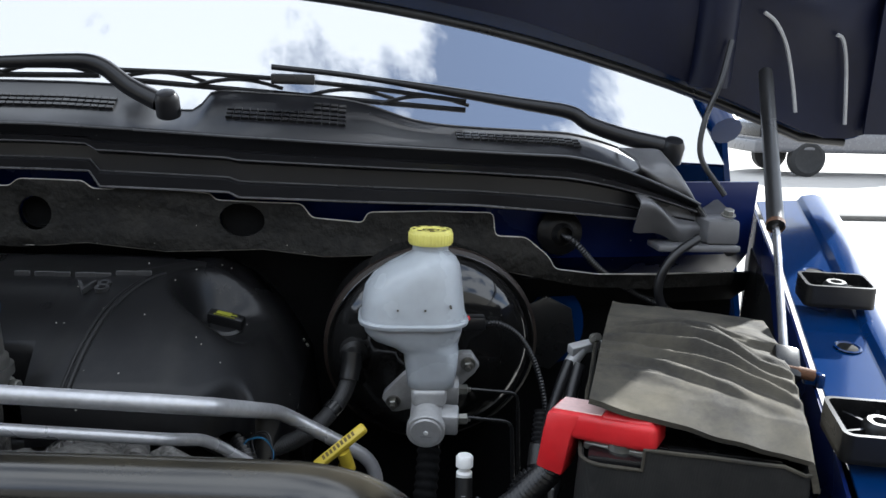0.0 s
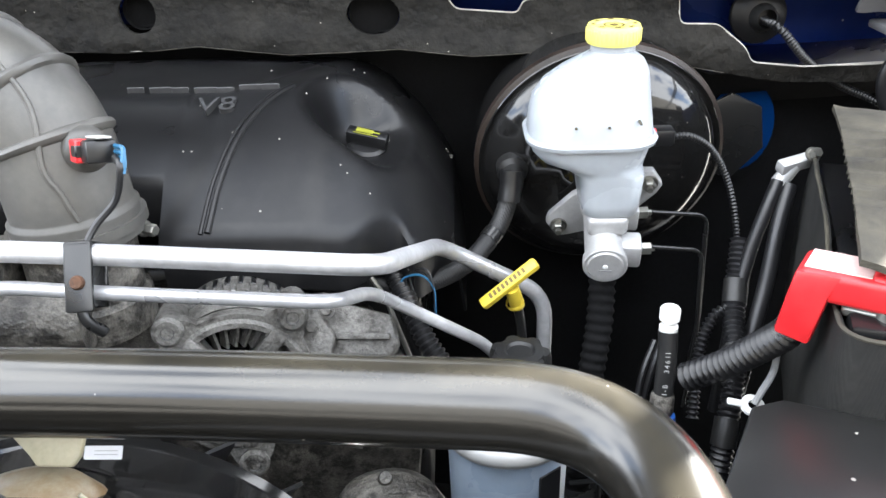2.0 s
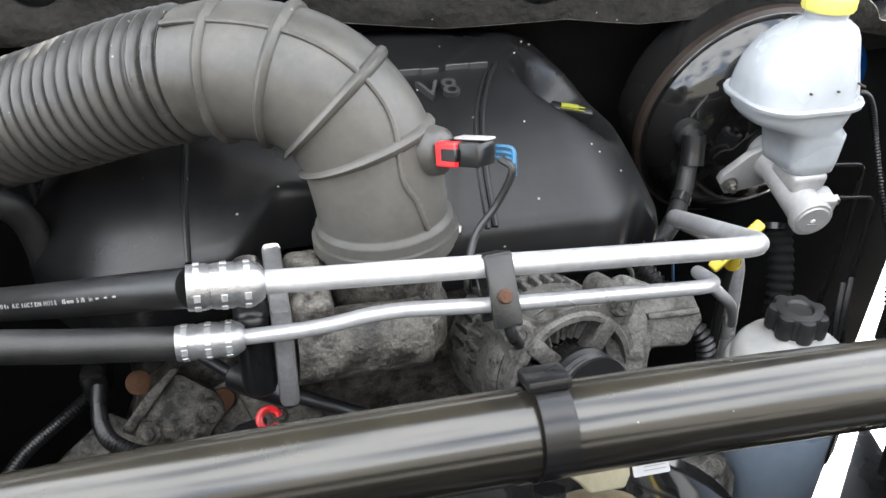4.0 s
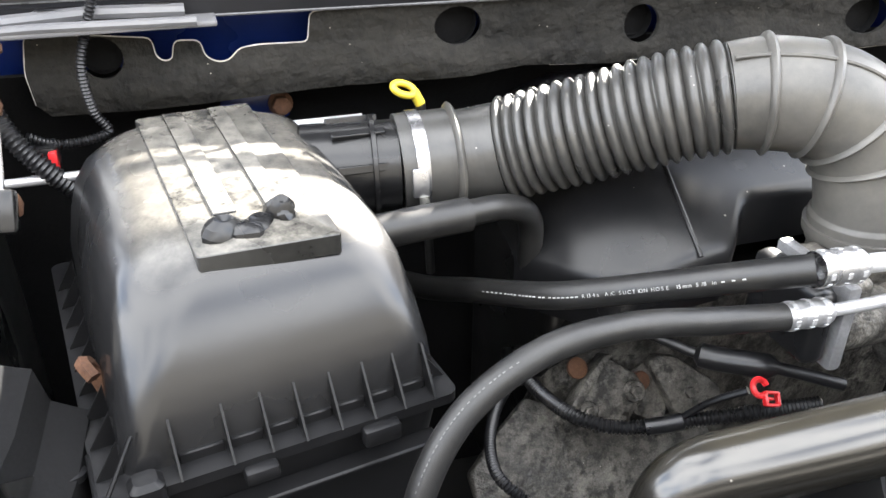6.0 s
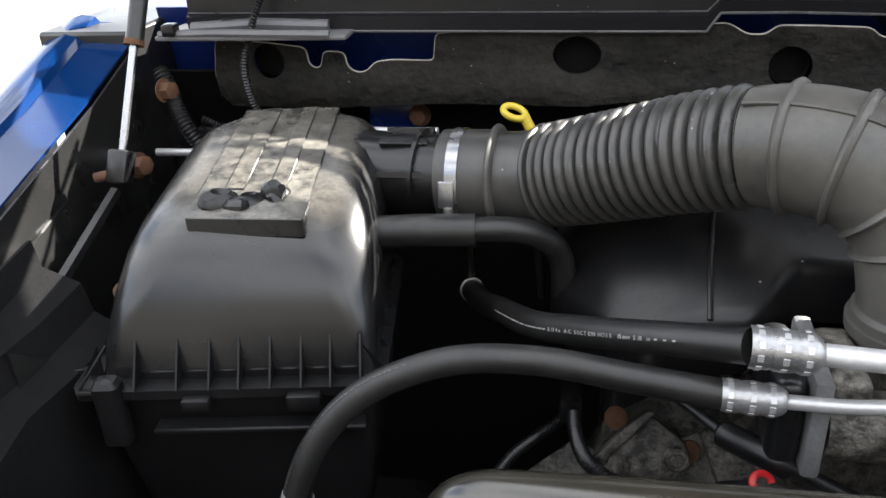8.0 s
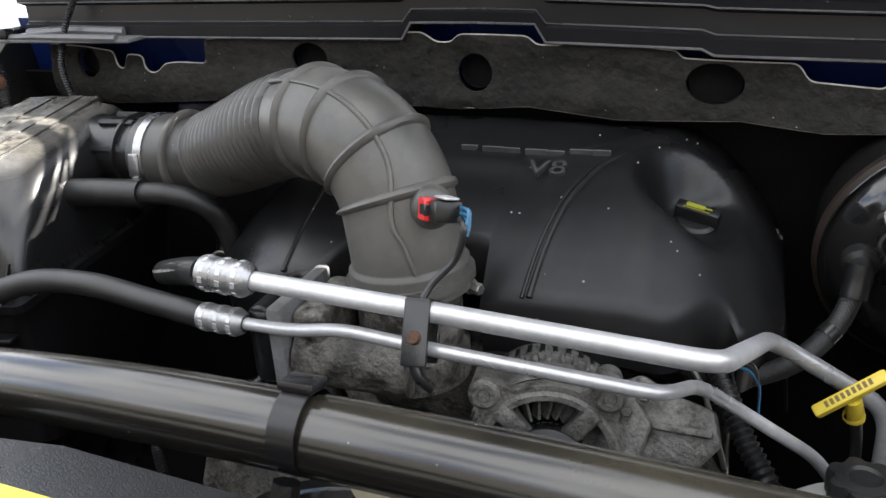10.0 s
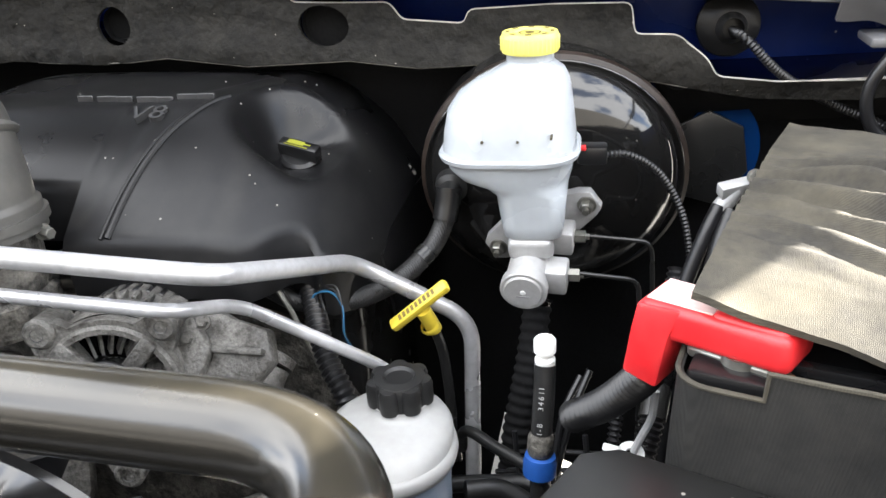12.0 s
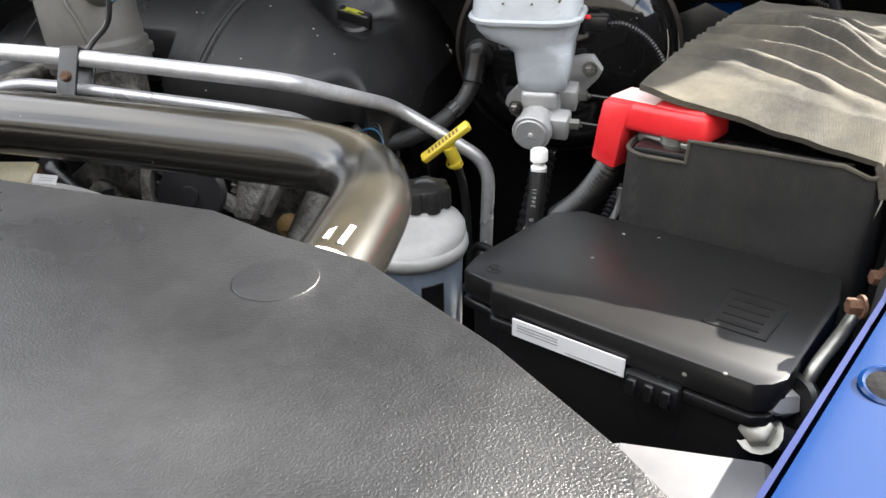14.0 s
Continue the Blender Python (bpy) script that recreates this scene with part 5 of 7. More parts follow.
part("loom", ribbed(TH, 0.0098, 0.0011, 0.0055), LOOM, th)
for k in (5, 13, 21, 28):
    part("tape_band", sweep(TH[k:k + 4], 0.0118, 14), HOSE, th, "wrapped tape band")
part("side_branch", ribbed(curve([(0.108, 0.86, 1.17), (0.085, 0.85, 1.16), (0.070, 0.83, 1.13), (0.062, 0.80, 1.08)]), 0.005), LOOM, th)

# ---- fuse box ----
FB = pose(-0.014, 0.514, 1.238, 0, 0, -23.7)
fuse = thing("fuse_box", (-0.014, 0.514, 1.10), "grey-black plastic fuse box with a white printed label", "fuse box", turn=-23.7)
out = [(0.004, 0.0), (0.030, -0.004), (0.036, -0.012), (0.214, -0.014), (0.222, -0.008), (0.227, 0.002), (0.228, 0.10), (0.220, 0.135), (0.026, 0.131), (0.007, 0.115), (0.0, 0.02)]
part("lid", plate(out, 0.020, 0.002, FB @ Matrix.Translation((0, 0, -0.02))), FUSEBOX, fuse, "flat lid with embossed panel")
part("body", plate([(x * 0.96 + 0.005, y * 0.96 + 0.004) for x, y in out], 0.11, 0.003, FB @ Matrix.Translation((0, 0, -0.135))), PLASTIC, fuse)
part("lid_skirt", plate([(x * 1.005 - 0.0005, y * 1.01 - 0.0008) for x, y in out], 0.008, 0.002, FB @ Matrix.Translation((0, 0, -0.030))), PLASTIC, fuse)
part("label", box(0.055, 0.137, -0.0142, -0.0128, -0.019, -0.006, 0, 1, FB @ Matrix.Translation((0, -0.001, -0.009))), LABEL, fuse, "white printed label")
for k in range(3):
    part("print_bar", box(0.059, 0.090, -0.0155, -0.0151, -0.0187 - 0.0022 * k, -0.0179 - 0.0022 * k, 0, 1, FB), GREYTXT, fuse)
part("print_bar", box(0.096, 0.132, -0.0155, -0.0151, -0.0262, -0.0256, 0, 1, FB), GREYTXT, fuse)
lt = part("latch", box(0.140, 0.175, -0.022, -0.012, -0.034, -0.018, 0.003, 2, FB), PLASTIC, fuse)
for k in range(3):
    part("latch_tooth", box(0.143 + 0.011 * k, 0.149 + 0.011 * k, -0.0245, -0.02, -0.032, -0.020, 0.001, 1, FB), PLASTIC, lt)
part("screw_mark", lathe([(0.0045, 0.0004), (0.0055, 0.0006), (0.0065, 0.0004)], FB @ V(0.022, 0.012, 0), (0, 0, 1), 24), PLASTIC, fuse)
part("screw_mark", merge(box(0.018, 0.026, 0.0115, 0.0125, 0, 0.0006, 0, 1, FB), box(0.0215, 0.0225, 0.008, 0.016, 0, 0.0006, 0, 1, FB)), PLASTIC, fuse)
part("embossed_frame", merge(merge(box(0.165, 0.205, 0.030, 0.0312, 0, 0.0006, 0, 1, FB), box(0.165, 0.205, 0.078, 0.0792, 0, 0.0006, 0, 1, FB)), merge(box(0.165, 0.1662, 0.030, 0.078, 0, 0.0006, 0, 1, FB), box(0.2038, 0.205, 0.030, 0.078, 0, 0.0006, 0, 1, FB))), FUSEBOX, fuse)
for k in range(4):
    part("embossed_bar", box(0.172, 0.198, 0.037 + 0.010 * k, 0.041 + 0.010 * k, 0, 0.0006, 0, 1, FB), FUSEBOX, fuse)

# ---- power steering reservoir ----
PC, PN = V(-0.118, 0.735, 0), V(-0.107, 0.757, 0)
steer = thing("power_steering_reservoir", (-0.118, 0.735, 1.0), "milky white steering fluid reservoir with black screw cap", "reservoir")
part("tank", lathe([(0.040, 0.98), (0.050, 1.0), (0.052, 1.10), (0.0535, 1.128), (0.0545, 1.132)], PC, (0, 0, 1), 56), PSBODY, steer, "bluish translucent lower tank", smooth=50)
part("rim", lathe([(0.0535, 1.128), (0.0580, 1.130), (0.0595, 1.135), (0.0590, 1.140), (0.0560, 1.1435), (0.0545, 1.1435)], PC, (0, 0, 1), 56), PSWHITE, steer, "dusty welded rim", smooth=60)
dome = []
for k, (r, h) in enumerate(((0.0553, 1.1425), (0.0540, 1.1475), (0.0505, 1.1525), (0.0440, 1.1570), (0.0350, 1.1605), (0.0280, 1.1630), (0.0240, 1.1660), (0.0235, 1.1690))):
    c = PC.lerp(PN, min(1.0, k / 5.5))
    dome.append([V(c.x + r * math.cos(a), c.y + r * math.sin(a), h) for a in (2 * math.pi * q / 56 for q in range(56))])
part("dome", loft(dome), PSWHITE, steer, "dusty pale top", smooth=70)
cp = part("cap", lathe([(0.0205, 1.166), (0.0225, 1.168), (0.0225, 1.186), (0.0205, 1.190), (0.013, 1.191), (0.011, 1.1885), (0, 1.1885)], PN, (0, 0, 1), 40), HOSE, steer, "dusty black lobed screw cap")
for k in range(7):
    u = 2 * math.pi * k / 7
    part("grip_lobe", lathe([(0.0080, 1.168), (0.0085, 1.172), (0.0085, 1.184), (0.007, 1.189), (0, 1.190)], PN + V(0.0190 * math.cos(u), 0.0190 * math.sin(u), 0), (0, 0, 1), 14), HOSE, cp)
part("plug_dot", lathe([(0.0036, 0), (0.003, 0.002), (0, 0.002)], V(-0.122, 0.6975, 1.1525), (-0.1, -0.5, 1), 12), PLASTIC, steer)
part("level_window", box(-0.012, 0.012, -0.001, 0.001, -0.03, 0.022, 0.001, 1, frame_at((-0.085, 0.694, 1.09), (0.8, 0.6, 0), (0, 0, 1))), LOOM, steer, "dark level window")

single("steering_return_hose", sweep(curve([(-0.06, 0.765, 1.07), (-0.03, 0.775, 1.065), (0.0, 0.77, 1.05), (0.03, 0.76, 1.03)]), 0.009, 12), HOSE, "black return hose with spring clip at the steering reservoir", "hose")

# dipstick handle with printed grip
dip = thing("steering_dipstick", (-0.112, 0.862, 1.0), "yellow T-handle dipstick with dark printed grip", "dipstick")
DM = frame_at((-0.110, 0.860, 1.197), (0.74, 0.10, 0.60), (-0.45, -0.60, 0.66))
part("handle", box(-0.034, 0.034, -0.006, 0.006, -0.004, 0.005, 0.003, 2, DM), YELLOW, dip)
for k in range(9):
    part("print_bar", box(-0.022 + 0.005 * k, -0.0190 + 0.005 * k, -0.0028, 0.0028, 0.005, 0.0054, 0, 1, DM), FADED, dip)
part("stem", sweep([(-0.108, 0.862, 1.192), (-0.104, 0.868, 1.178), (-0.101, 0.874, 1.165)], 0.0075, 14), YELLOW, dip)
part("stem_collar", lathe([(0.0085, 0), (0.0095, 0.003), (0.0085, 0.006)], V(-0.103, 0.870, 1.168), (-0.3, -0.4, 1), 16), YELLOW, dip)
part("tube", sweep(curve([(-0.101, 0.874, 1.166), (-0.095, 0.885, 1.12), (-0.09, 0.89, 1.0)]), 0.005, 10), PAINT, dip)
tdip = thing("transmission_dipstick", (-0.83, 1.145, 1.2), "yellow ring-handle transmission dipstick behind the intake hose", "dipstick")
YM = frame_at((-0.832, 1.142, 1.353), (0.9, 0.0, -0.35), (0.25, -0.6, 0.75))
part("ring", sweep([YM @ V(0.0135 * math.cos(a) - 0.002, 0.0080 * math.sin(a), 0) for a in (2 * math.pi * k / 24 for k in range(25))], 0.0042, 10, cap=False), YELLOW, tdip)
part("neck", sweep([YM @ V(0.010, 0, 0), YM @ V(0.016, -0.004, -0.004), (-0.815, 1.14, 1.335)], 0.0065, 10), YELLOW, tdip)
part("tube", sweep(curve([(-0.815, 1.14, 1.336), (-0.81, 1.14, 1.25), (-0.80, 1.15, 1.1)]), 0.006, 10), PAINT, tdip)
valve = thing("vent_tube", (0.008, 0.72, 1.0), "black printed vent tube with white plastic fitting on top", "tube")
VT = curve([(0.011, 0.735, 1.222), (0.0105, 0.728, 1.20), (0.009, 0.722, 1.17), (0.008, 0.716, 1.13), (0.01, 0.71, 1.0)])
part("tube", sweep(VT, 0.0080, 16), HOSE, valve)
part("fitting", lathe([(0.006, 0), (0.0076, 0.002), (0.0076, 0.008), (0.0056, 0.010), (0.0056, 0.0125), (0.0082, 0.0145), (0.0082, 0.0235), (0.007, 0.025), (0, 0.025)], (0.011, 0.735, 1.219), (0, 0, 1), 20), WHITE, valve, "white plastic fitting")
part("tape", lathe([(0.0092, -0.008), (0.0125, -0.007), (0.0128, 0.003), (0.0118, 0.009), (0.0088, 0.010)], (0.0075, 0.718, 1.142), (0.05, 0.12, 1), 20), TAPE, valve, "bright blue tape band")
part("dirt_collar", lathe([(0.0085, 0), (0.0102, 0.004), (0.0098, 0.016), (0.0085, 0.020)], (0.0078, 0.7195, 1.151), (0.05, 0.12, 1), 16), GRIME, valve, "grimy worn sleeve")
print_on(list(reversed(VT)), "34611-B   34611", 0.0058, 0.0080, V(-0.15, -1.0, 0.25), 0.158, 0.0006, DIMTXT, valve)

# ---- alternator and engine front ----
AC = V(-0.341, 0.724, 1.183)
AN = V(0.20, -0.965, 0.17).normalized()
AM = frame_at(AC, (0.97, 0.22, 0), AN)
alt = thing("alternator", (-0.352, 0.80, 1.10), "grimy grey cast alternator with slotted front housing", "alternator")


def sector(r0, r1, a0, a1, n=8):
    """An annular window as (x, y) pairs."""
    ang = [radians(a0 + (a1 - a0) * k / n) for k in range(n + 1)]
    return [(r1 * math.cos(a), r1 * math.sin(a)) for a in ang] + [(r0 * math.cos(a), r0 * math.sin(a)) for a in reversed(ang)]


rim_out = []
for k in range(72):
    a = 5.0 * k
    bulge = max((math.cos(radians(a - c)) for c in (132, 48, 272)), default=0)
    r = 0.063 + 0.018 * max(0.0, bulge - 0.955) / 0.045
    rim_out.append((r * math.cos(radians(a)), r * math.sin(radians(a))))
part("front_housing", plate(rim_out, 0.013, 0, AM @ Matrix.Translation((0, 0, -0.013)), [sector(0.026, 0.052, a, e) for a, e in ((58, 122), (142, 205), (-25, 38), (222, 260), (284, 322))]), DIRTY_CAST, alt)
part("window_rim", lathe([(0.0505, -0.002), (0.0515, 0.003), (0.056, 0.003), (0.062, -0.004)], AC, AN, 56), DIRTY_CAST, alt)
part("hub", lathe([(0.026, -0.013), (0.027, 0.004), (0.022, 0.007), (0, 0.007)], AC, AN, 32), PAINT, alt)
for a in (radians(132), radians(48), radians(272), radians(212), radians(330)):
    part("spoke", box(0.024, 0.058, -0.0075, 0.0075, -0.010, 0.005, 0.003, 2, AM @ Matrix.Rotation(a, 4, "Z")), DIRTY_CAST, alt)
part("stator_body", lathe([(0.064, -0.013), (0.066, -0.016), (0.066, -0.045), (0.062, -0.048), (0.062, -0.062), (0.066, -0.064), (0.066, -0.095), (0.05, -0.10)], AC, AN, 56), DIRTY_CAST, alt)
for k in range(28):
    a = 2 * math.pi * k / 28
    part("fan_blade", box(0.029, 0.049, -0.0012, 0.0012, -0.024, -0.012, 0, 1, AM @ Matrix.Rotation(a, 4, "Z") @ pose(0, 0, 0, 30)), DIRTY_CAST, alt)
part("winding", lathe([(0.060, -0.014), (0.050, -0.016), (0.048, -0.025), (0.060, -0.027)], AC, AN, 40), RIMRUST, alt, "dark red copper winding")
part("fan_back_plate", lathe([(0.058, -0.026), (0.0, -0.026)], AC, AN, 32), LOOM, alt)
part("pulley", lathe([(0.024, 0.007), (0.032, 0.010), (0.032, 0.013), (0.028, 0.015), (0.030, 0.018), (0.028, 0.021), (0.030, 0.024), (0.028, 0.027), (0.032, 0.029), (0.032, 0.032), (0.010, 0.033), (0.010, 0.038), (0, 0.038)], AC, AN, 40), LOOM, alt)
for k in range(16):
    a = radians(15 + 10 * k)
    part("rear_slot", box(0.0640, 0.0668, -0.0024, 0.0024, -0.090, -0.068, 0.001, 1, AM @ Matrix.Rotation(a, 4, "Z")), LOOM, alt)
    part("cooling_fin", box(0.060, 0.0685, -0.0022, 0.0022, -0.064, -0.046, 0.001, 1, AM @ Matrix.Rotation(a + 0.08, 4, "Z")), DIRTY_CAST, alt)
for a in (132, 48, 272):
    q = AM @ Matrix.Rotation(radians(a), 4, "Z")
    part("ear", lathe([(0.012, -0.04), (0.013, 0.002), (0.010, 0.005), (0, 0.005)], q @ V(0.074, 0, 0), AN, 18), DIRTY_CAST, alt)
    part("ear_hole", lathe([(0.0055, 0.0055), (0.004, 0.004), (0, 0.004)], q @ V(0.074, 0, 0), AN, 14), LOOM, alt)
bracket = thing("alternator_bracket", (-0.27, 0.80, 1.08), "grey cast bracket bolted beside the alternator", "bracket")
GM = frame_at((-0.270, 0.770, 1.190), (0.85, 0.45, -0.35), (-0.10, -0.80, 0.58))
part("web", plate([(-0.035, -0.045), (0.0, -0.055), (0.012, -0.020), (0.045, -0.022), (0.062, 0.0), (0.055, 0.026), (0.020, 0.034), (-0.005, 0.046), (-0.035, 0.030), (-0.042, -0.01)], 0.018, 0.004, GM), DIRTY_CAST, bracket)
part("raised_web", plate([(-0.030, -0.06), (-0.008, -0.062), (0.010, 0.006), (-0.010, 0.034), (-0.034, 0.02)], 0.014, 0.004, GM @ Matrix.Translation((0, 0, 0.014))), DIRTY_CAST, bracket)
part("rib", box(0.010, 0.056, 0.004, 0.010, 0.012, 0.026, 0.002, 2, GM), DIRTY_CAST, bracket)
part("boss", sweep([(-0.266, 0.762, 1.085), (-0.256, 0.795, 1.118), (-0.247, 0.826, 1.145)], 0.0165, 18), DIRTY_CAST, bracket)
part("boss_rim", lathe([(0.012, 0.0), (0.019, 0.001), (0.019, 0.010), (0.012, 0.012), (0.010, 0.008), (0, 0.008)], (-0.2465, 0.829, 1.147), (0.25, 0.6, 0.5), 20), DIRTY_CAST, bracket)
for bx, by in ((-0.010, 0.014), (-0.022, -0.004), (0.002, 0.028)):
    part("bolt", hexbolt(GM @ V(bx, by, 0.027), GM.to_3x3() @ V(0, 0, 1), 0.005, 0.005), DIRTY_CAST, bracket)
block = thing("engine_block", (-0.47, 1.0, 0.75), "dirty grey cast engine front cover and block", "engine")
part("block", box(-0.72, -0.20, 0.96, 1.22, 0.75, 1.17, 0.02, 3), PAINT, block)
part("timing_cover", plate([(-0.72, 0.80), (-0.22, 0.80), (-0.20, 1.0), (-0.26, 1.12), (-0.42, 1.16), (-0.60, 1.14), (-0.71, 1.06), (-0.76, 0.95)], 0.05, 0.008, frame_at((0, 0.985, 0), (1, 0, 0), (0, -1, 0))), GRIME, block)
EF = frame_at((0, 0.905, 0), (1, 0, 0), (0, -1, 0))
tip = Matrix.Translation((0, 0.905, 1.06)) @ Matrix.Rotation(radians(-30), 4, "X") @ Matrix.Translation((0, -0.905, -1.06))
part("casting_arm", plate([(-0.726, 1.052), (-0.700, 1.078), (-0.676, 1.100), (-0.664, 1.098), (-0.634, 1.076), (-0.627, 1.062), (-0.634, 1.046), (-0.656, 1.020), (-0.672, 1.016)], 0.016, 0.004, tip @ EF), GRIME, block, "grimy cast bracket arm")
part("casting_rib", plate([(-0.722, 1.056), (-0.698, 1.083), (-0.672, 1.106), (-0.664, 1.104), (-0.690, 1.076), (-0.714, 1.050)], 0.024, 0.002, tip @ EF), GRIME, block)
part("casting_lobe", plate([(-0.618, 1.082), (-0.610, 1.094), (-0.588, 1.090), (-0.536, 1.048), (-0.530, 1.030), (-0.560, 1.004), (-0.592, 1.014), (-0.604, 1.045)], 0.022, 0.006, tip @ EF), GRIME, block)
part("casting_web", plate([(-0.650, 1.070), (-0.620, 1.086), (-0.596, 1.046), (-0.604, 1.012), (-0.640, 1.030)], 0.008, 0.002, tip @ EF), GRIME, block)
part("casting_foot", plate([(-0.830, 0.975), (-0.79, 1.012), (-0.745, 1.046), (-0.672, 1.006), (-0.60, 0.99), (-0.53, 0.995), (-0.51, 0.92), (-0.53, 0.84), (-0.69, 0.82), (-0.82, 0.89)], 0.016, 0.004, Matrix.Translation((0, 0.905, 0.96)) @ Matrix.Rotation(radians(-40), 4, "X") @ Matrix.Translation((0, -0.905, -0.96)) @ EF), GRIME, block)
for bx, bz in ((-0.641, 1.058), (-0.575, 1.045), (-0.700, 1.046)):
    part("bolt_boss", lathe([(0.013, 0), (0.013, 0.004), (0.011, 0.006), (0, 0.006)], tip @ EF @ V(bx, bz, 0.014), (0, -0.86, 0.5), 20), GRIME, block)
    part("bolt", hexbolt(tip @ EF @ V(bx, bz, 0.019), (0, -0.86, 0.5), 0.0070, 0.006), GRIME, block)
part("rusty_plug", lathe([(0.012, 0), (0.012, 0.004), (0.009, 0.006), (0, 0.006)], (-0.704, 0.912, 1.096), (0.1, -0.7, 0.7), 20), RUST, block, "rusty core plug")
part("rust_patch", lathe([(0.012, 0), (0.011, 0.003), (0, 0.003)], tip @ EF @ V(-0.628, 1.066, 0.0085), (0, -0.86, 0.5), 16), RUST, block, "rusty boss")

# engine harness at the passenger side
harness = thing("engine_harness", (-0.68, 0.85, 1.0), "black corrugated engine wiring harness with red clip", "cable")
part("loom", ribbed(curve([(-0.750, 0.968, 1.068), (-0.749, 0.951, 1.070), (-0.746, 0.921, 1.071), (-0.739, 0.882, 1.076), (-0.726, 0.852, 1.080), (-0.699, 0.831, 1.079), (-0.661, 0.818, 1.081), (-0.629, 0.808, 1.089), (-0.60, 0.794, 1.098), (-0.55, 0.778, 1.108), (-0.50, 0.77, 1.11)]), 0.0072, 0.0011, 0.0042), LOOM, harness)
part("branch", ribbed(curve([(-0.752, 0.966, 1.062), (-0.764, 0.956, 1.053), (-0.788, 0.931, 1.047), (-0.812, 0.888, 1.052), (-0.825, 0.849, 1.052), (-0.826, 0.820, 1.052), (-0.812, 0.796, 1.046), (-0.79, 0.775, 1.03)]), 0.0056, 0.0009, 0.004), LOOM, harness)
part("branch", sweep(curve([(-0.635, 0.812, 1.088), (-0.615, 0.795, 1.12), (-0.59, 0.775, 1.145)]), 0.004, 8), LOOM, harness)
RC = frame_at((-0.585, 0.766, 1.154), (0.9, 0.1, -0.4), (0.1, -0.7, 0.7))
part("clip", sweep([RC @ V(0.008 * math.cos(a), 0.008 * math.sin(a), 0) for a in (radians(20 + 16 * k) for k in range(19))], 0.0032, 8), RED, harness, "red plastic clip")
for x0, x1, y0, y1 in ((0.003, 0.020, -0.006, -0.003), (0.003, 0.020, -0.018, -0.015), (0.003, 0.006, -0.018, -0.003), (0.017, 0.020, -0.018, -0.003), (0.006, 0.012, -0.012, -0.009)):
    part("clip_bar", box(x0, x1, y0, y1, -0.003, 0.004, 0.001, 1, RC), RED, harness, "red plastic clip")
part("plug", box(-0.765, -0.738, 0.945, 0.985, 1.055, 1.088, 0.005, 2), PLASTIC, harness, "black plug where the looms part")
part("tape", sweep(curve([(-0.668, 0.820, 1.080), (-0.650, 0.814, 1.084), (-0.633, 0.809, 1.0885)]), 0.0088, 14), LOOM, harness, "black tape wrap")
part("sleeve", sweep(curve([(-0.665, 0.880, 1.165), (-0.635, 0.855, 1.158), (-0.605, 0.825, 1.153), (-0.557, 0.778, 1.162), (-0.50, 0.75, 1.150)]), 0.014, 14, lambda s: 0.0055 if s < 0.075 else (0.0128 if s < 0.145 else 0.0065)), LOOM, harness)
single("coolant_loom", ribbed(curve([(-0.222, 0.885, 1.195), (-0.210, 0.86, 1.183), (-0.201, 0.84, 1.173), (-0.188, 0.82, 1.156), (-0.169, 0.80, 1.132), (-0.160, 0.79, 1.08)]), 0.0095, 0.0013, 0.0060, 18), LOOM, "corrugated black loom between alternator and steering reservoir", "cable")
for k, m in enumerate((TEAL, LOOM, LOOM)):
    single("loose_wire", sweep(curve([(-0.206 + 0.004 * k, 0.858, 1.176), (-0.214 + 0.004 * k, 0.868, 1.198 + 0.003 * k), (-0.196 + 0.003 * k, 0.865, 1.206 + 0.003 * k), (-0.183, 0.858, 1.196), (-0.181, 0.850, 1.170), (-0.172, 0.85, 1.150)]), 0.0012, 6), m, "thin loose wire looping behind the steering reservoir", "wire", "loose wires")
single("oil_dipstick_tube", sweep([(-0.285, 0.888, 1.262), (-0.268, 0.875, 1.240), (-0.229, 0.85, 1.191), (-0.205, 0.86, 1.10)], 0.0026, 8), ZINC, "thin steel dipstick tube", "pipe")
vent = thing("crankcase_vent_hose", (-0.82, 0.91, 1.25), "black rubber breather hose from the air box", "hose")
part("sleeve", sweep([(-0.945, 0.882, 1.316), (-0.90, 0.886, 1.318), (-0.842, 0.892, 1.318)], 0.0160, 18), HOSE, vent)
part("hose_body", sweep(curve([(-0.848, 0.892, 1.318), (-0.81, 0.900, 1.316), (-0.780, 0.912, 1.303), (-0.764, 0.924, 1.275), (-0.760, 0.935, 1.22)], 8), 0.0125, 16), HOSE, vent)

# ---- front cross tube ----
tube = thing("cross_tube", (-0.4, 0.5, 1.28), "thick satin black steel cross tube with bent ends", "tube")
TB = bent([(-0.822, 0.568, 1.12), (-0.820, 0.585, 1.20), (-0.806, 0.582, 1.274), (-0.755, 0.570, 1.287), (-0.70, 0.561, 1.297), (-0.60, 0.549, 1.310), (-0.45, 0.540, 1.317), (-0.30, 0.536, 1.315), (-0.060, 0.527, 1.307), (-0.050, 0.36, 1.302), (-0.046, 0.16, 1.285)], 0.105, 14)
part("pipe", sweep(TB, 0.0250, 48), TUBE, tube, smooth=70)
part("strap", lathe([(0.0253, -0.009), (0.0268, -0.009), (0.0268, 0.009), (0.0253, 0.009)], (-0.444, 0.5395, 1.3195), (1, -0.01, -0.015), 40), PLASTIC, tube, "black plastic strap clip")
part("strap_buckle", box(-0.012, 0.012, -0.010, 0.010, 0.0252, 0.032, 0.002, 2, frame_at((-0.444, 0.5395, 1.3195), (1, 0, 0), (0, 0.25, 1))), PLASTIC, tube)
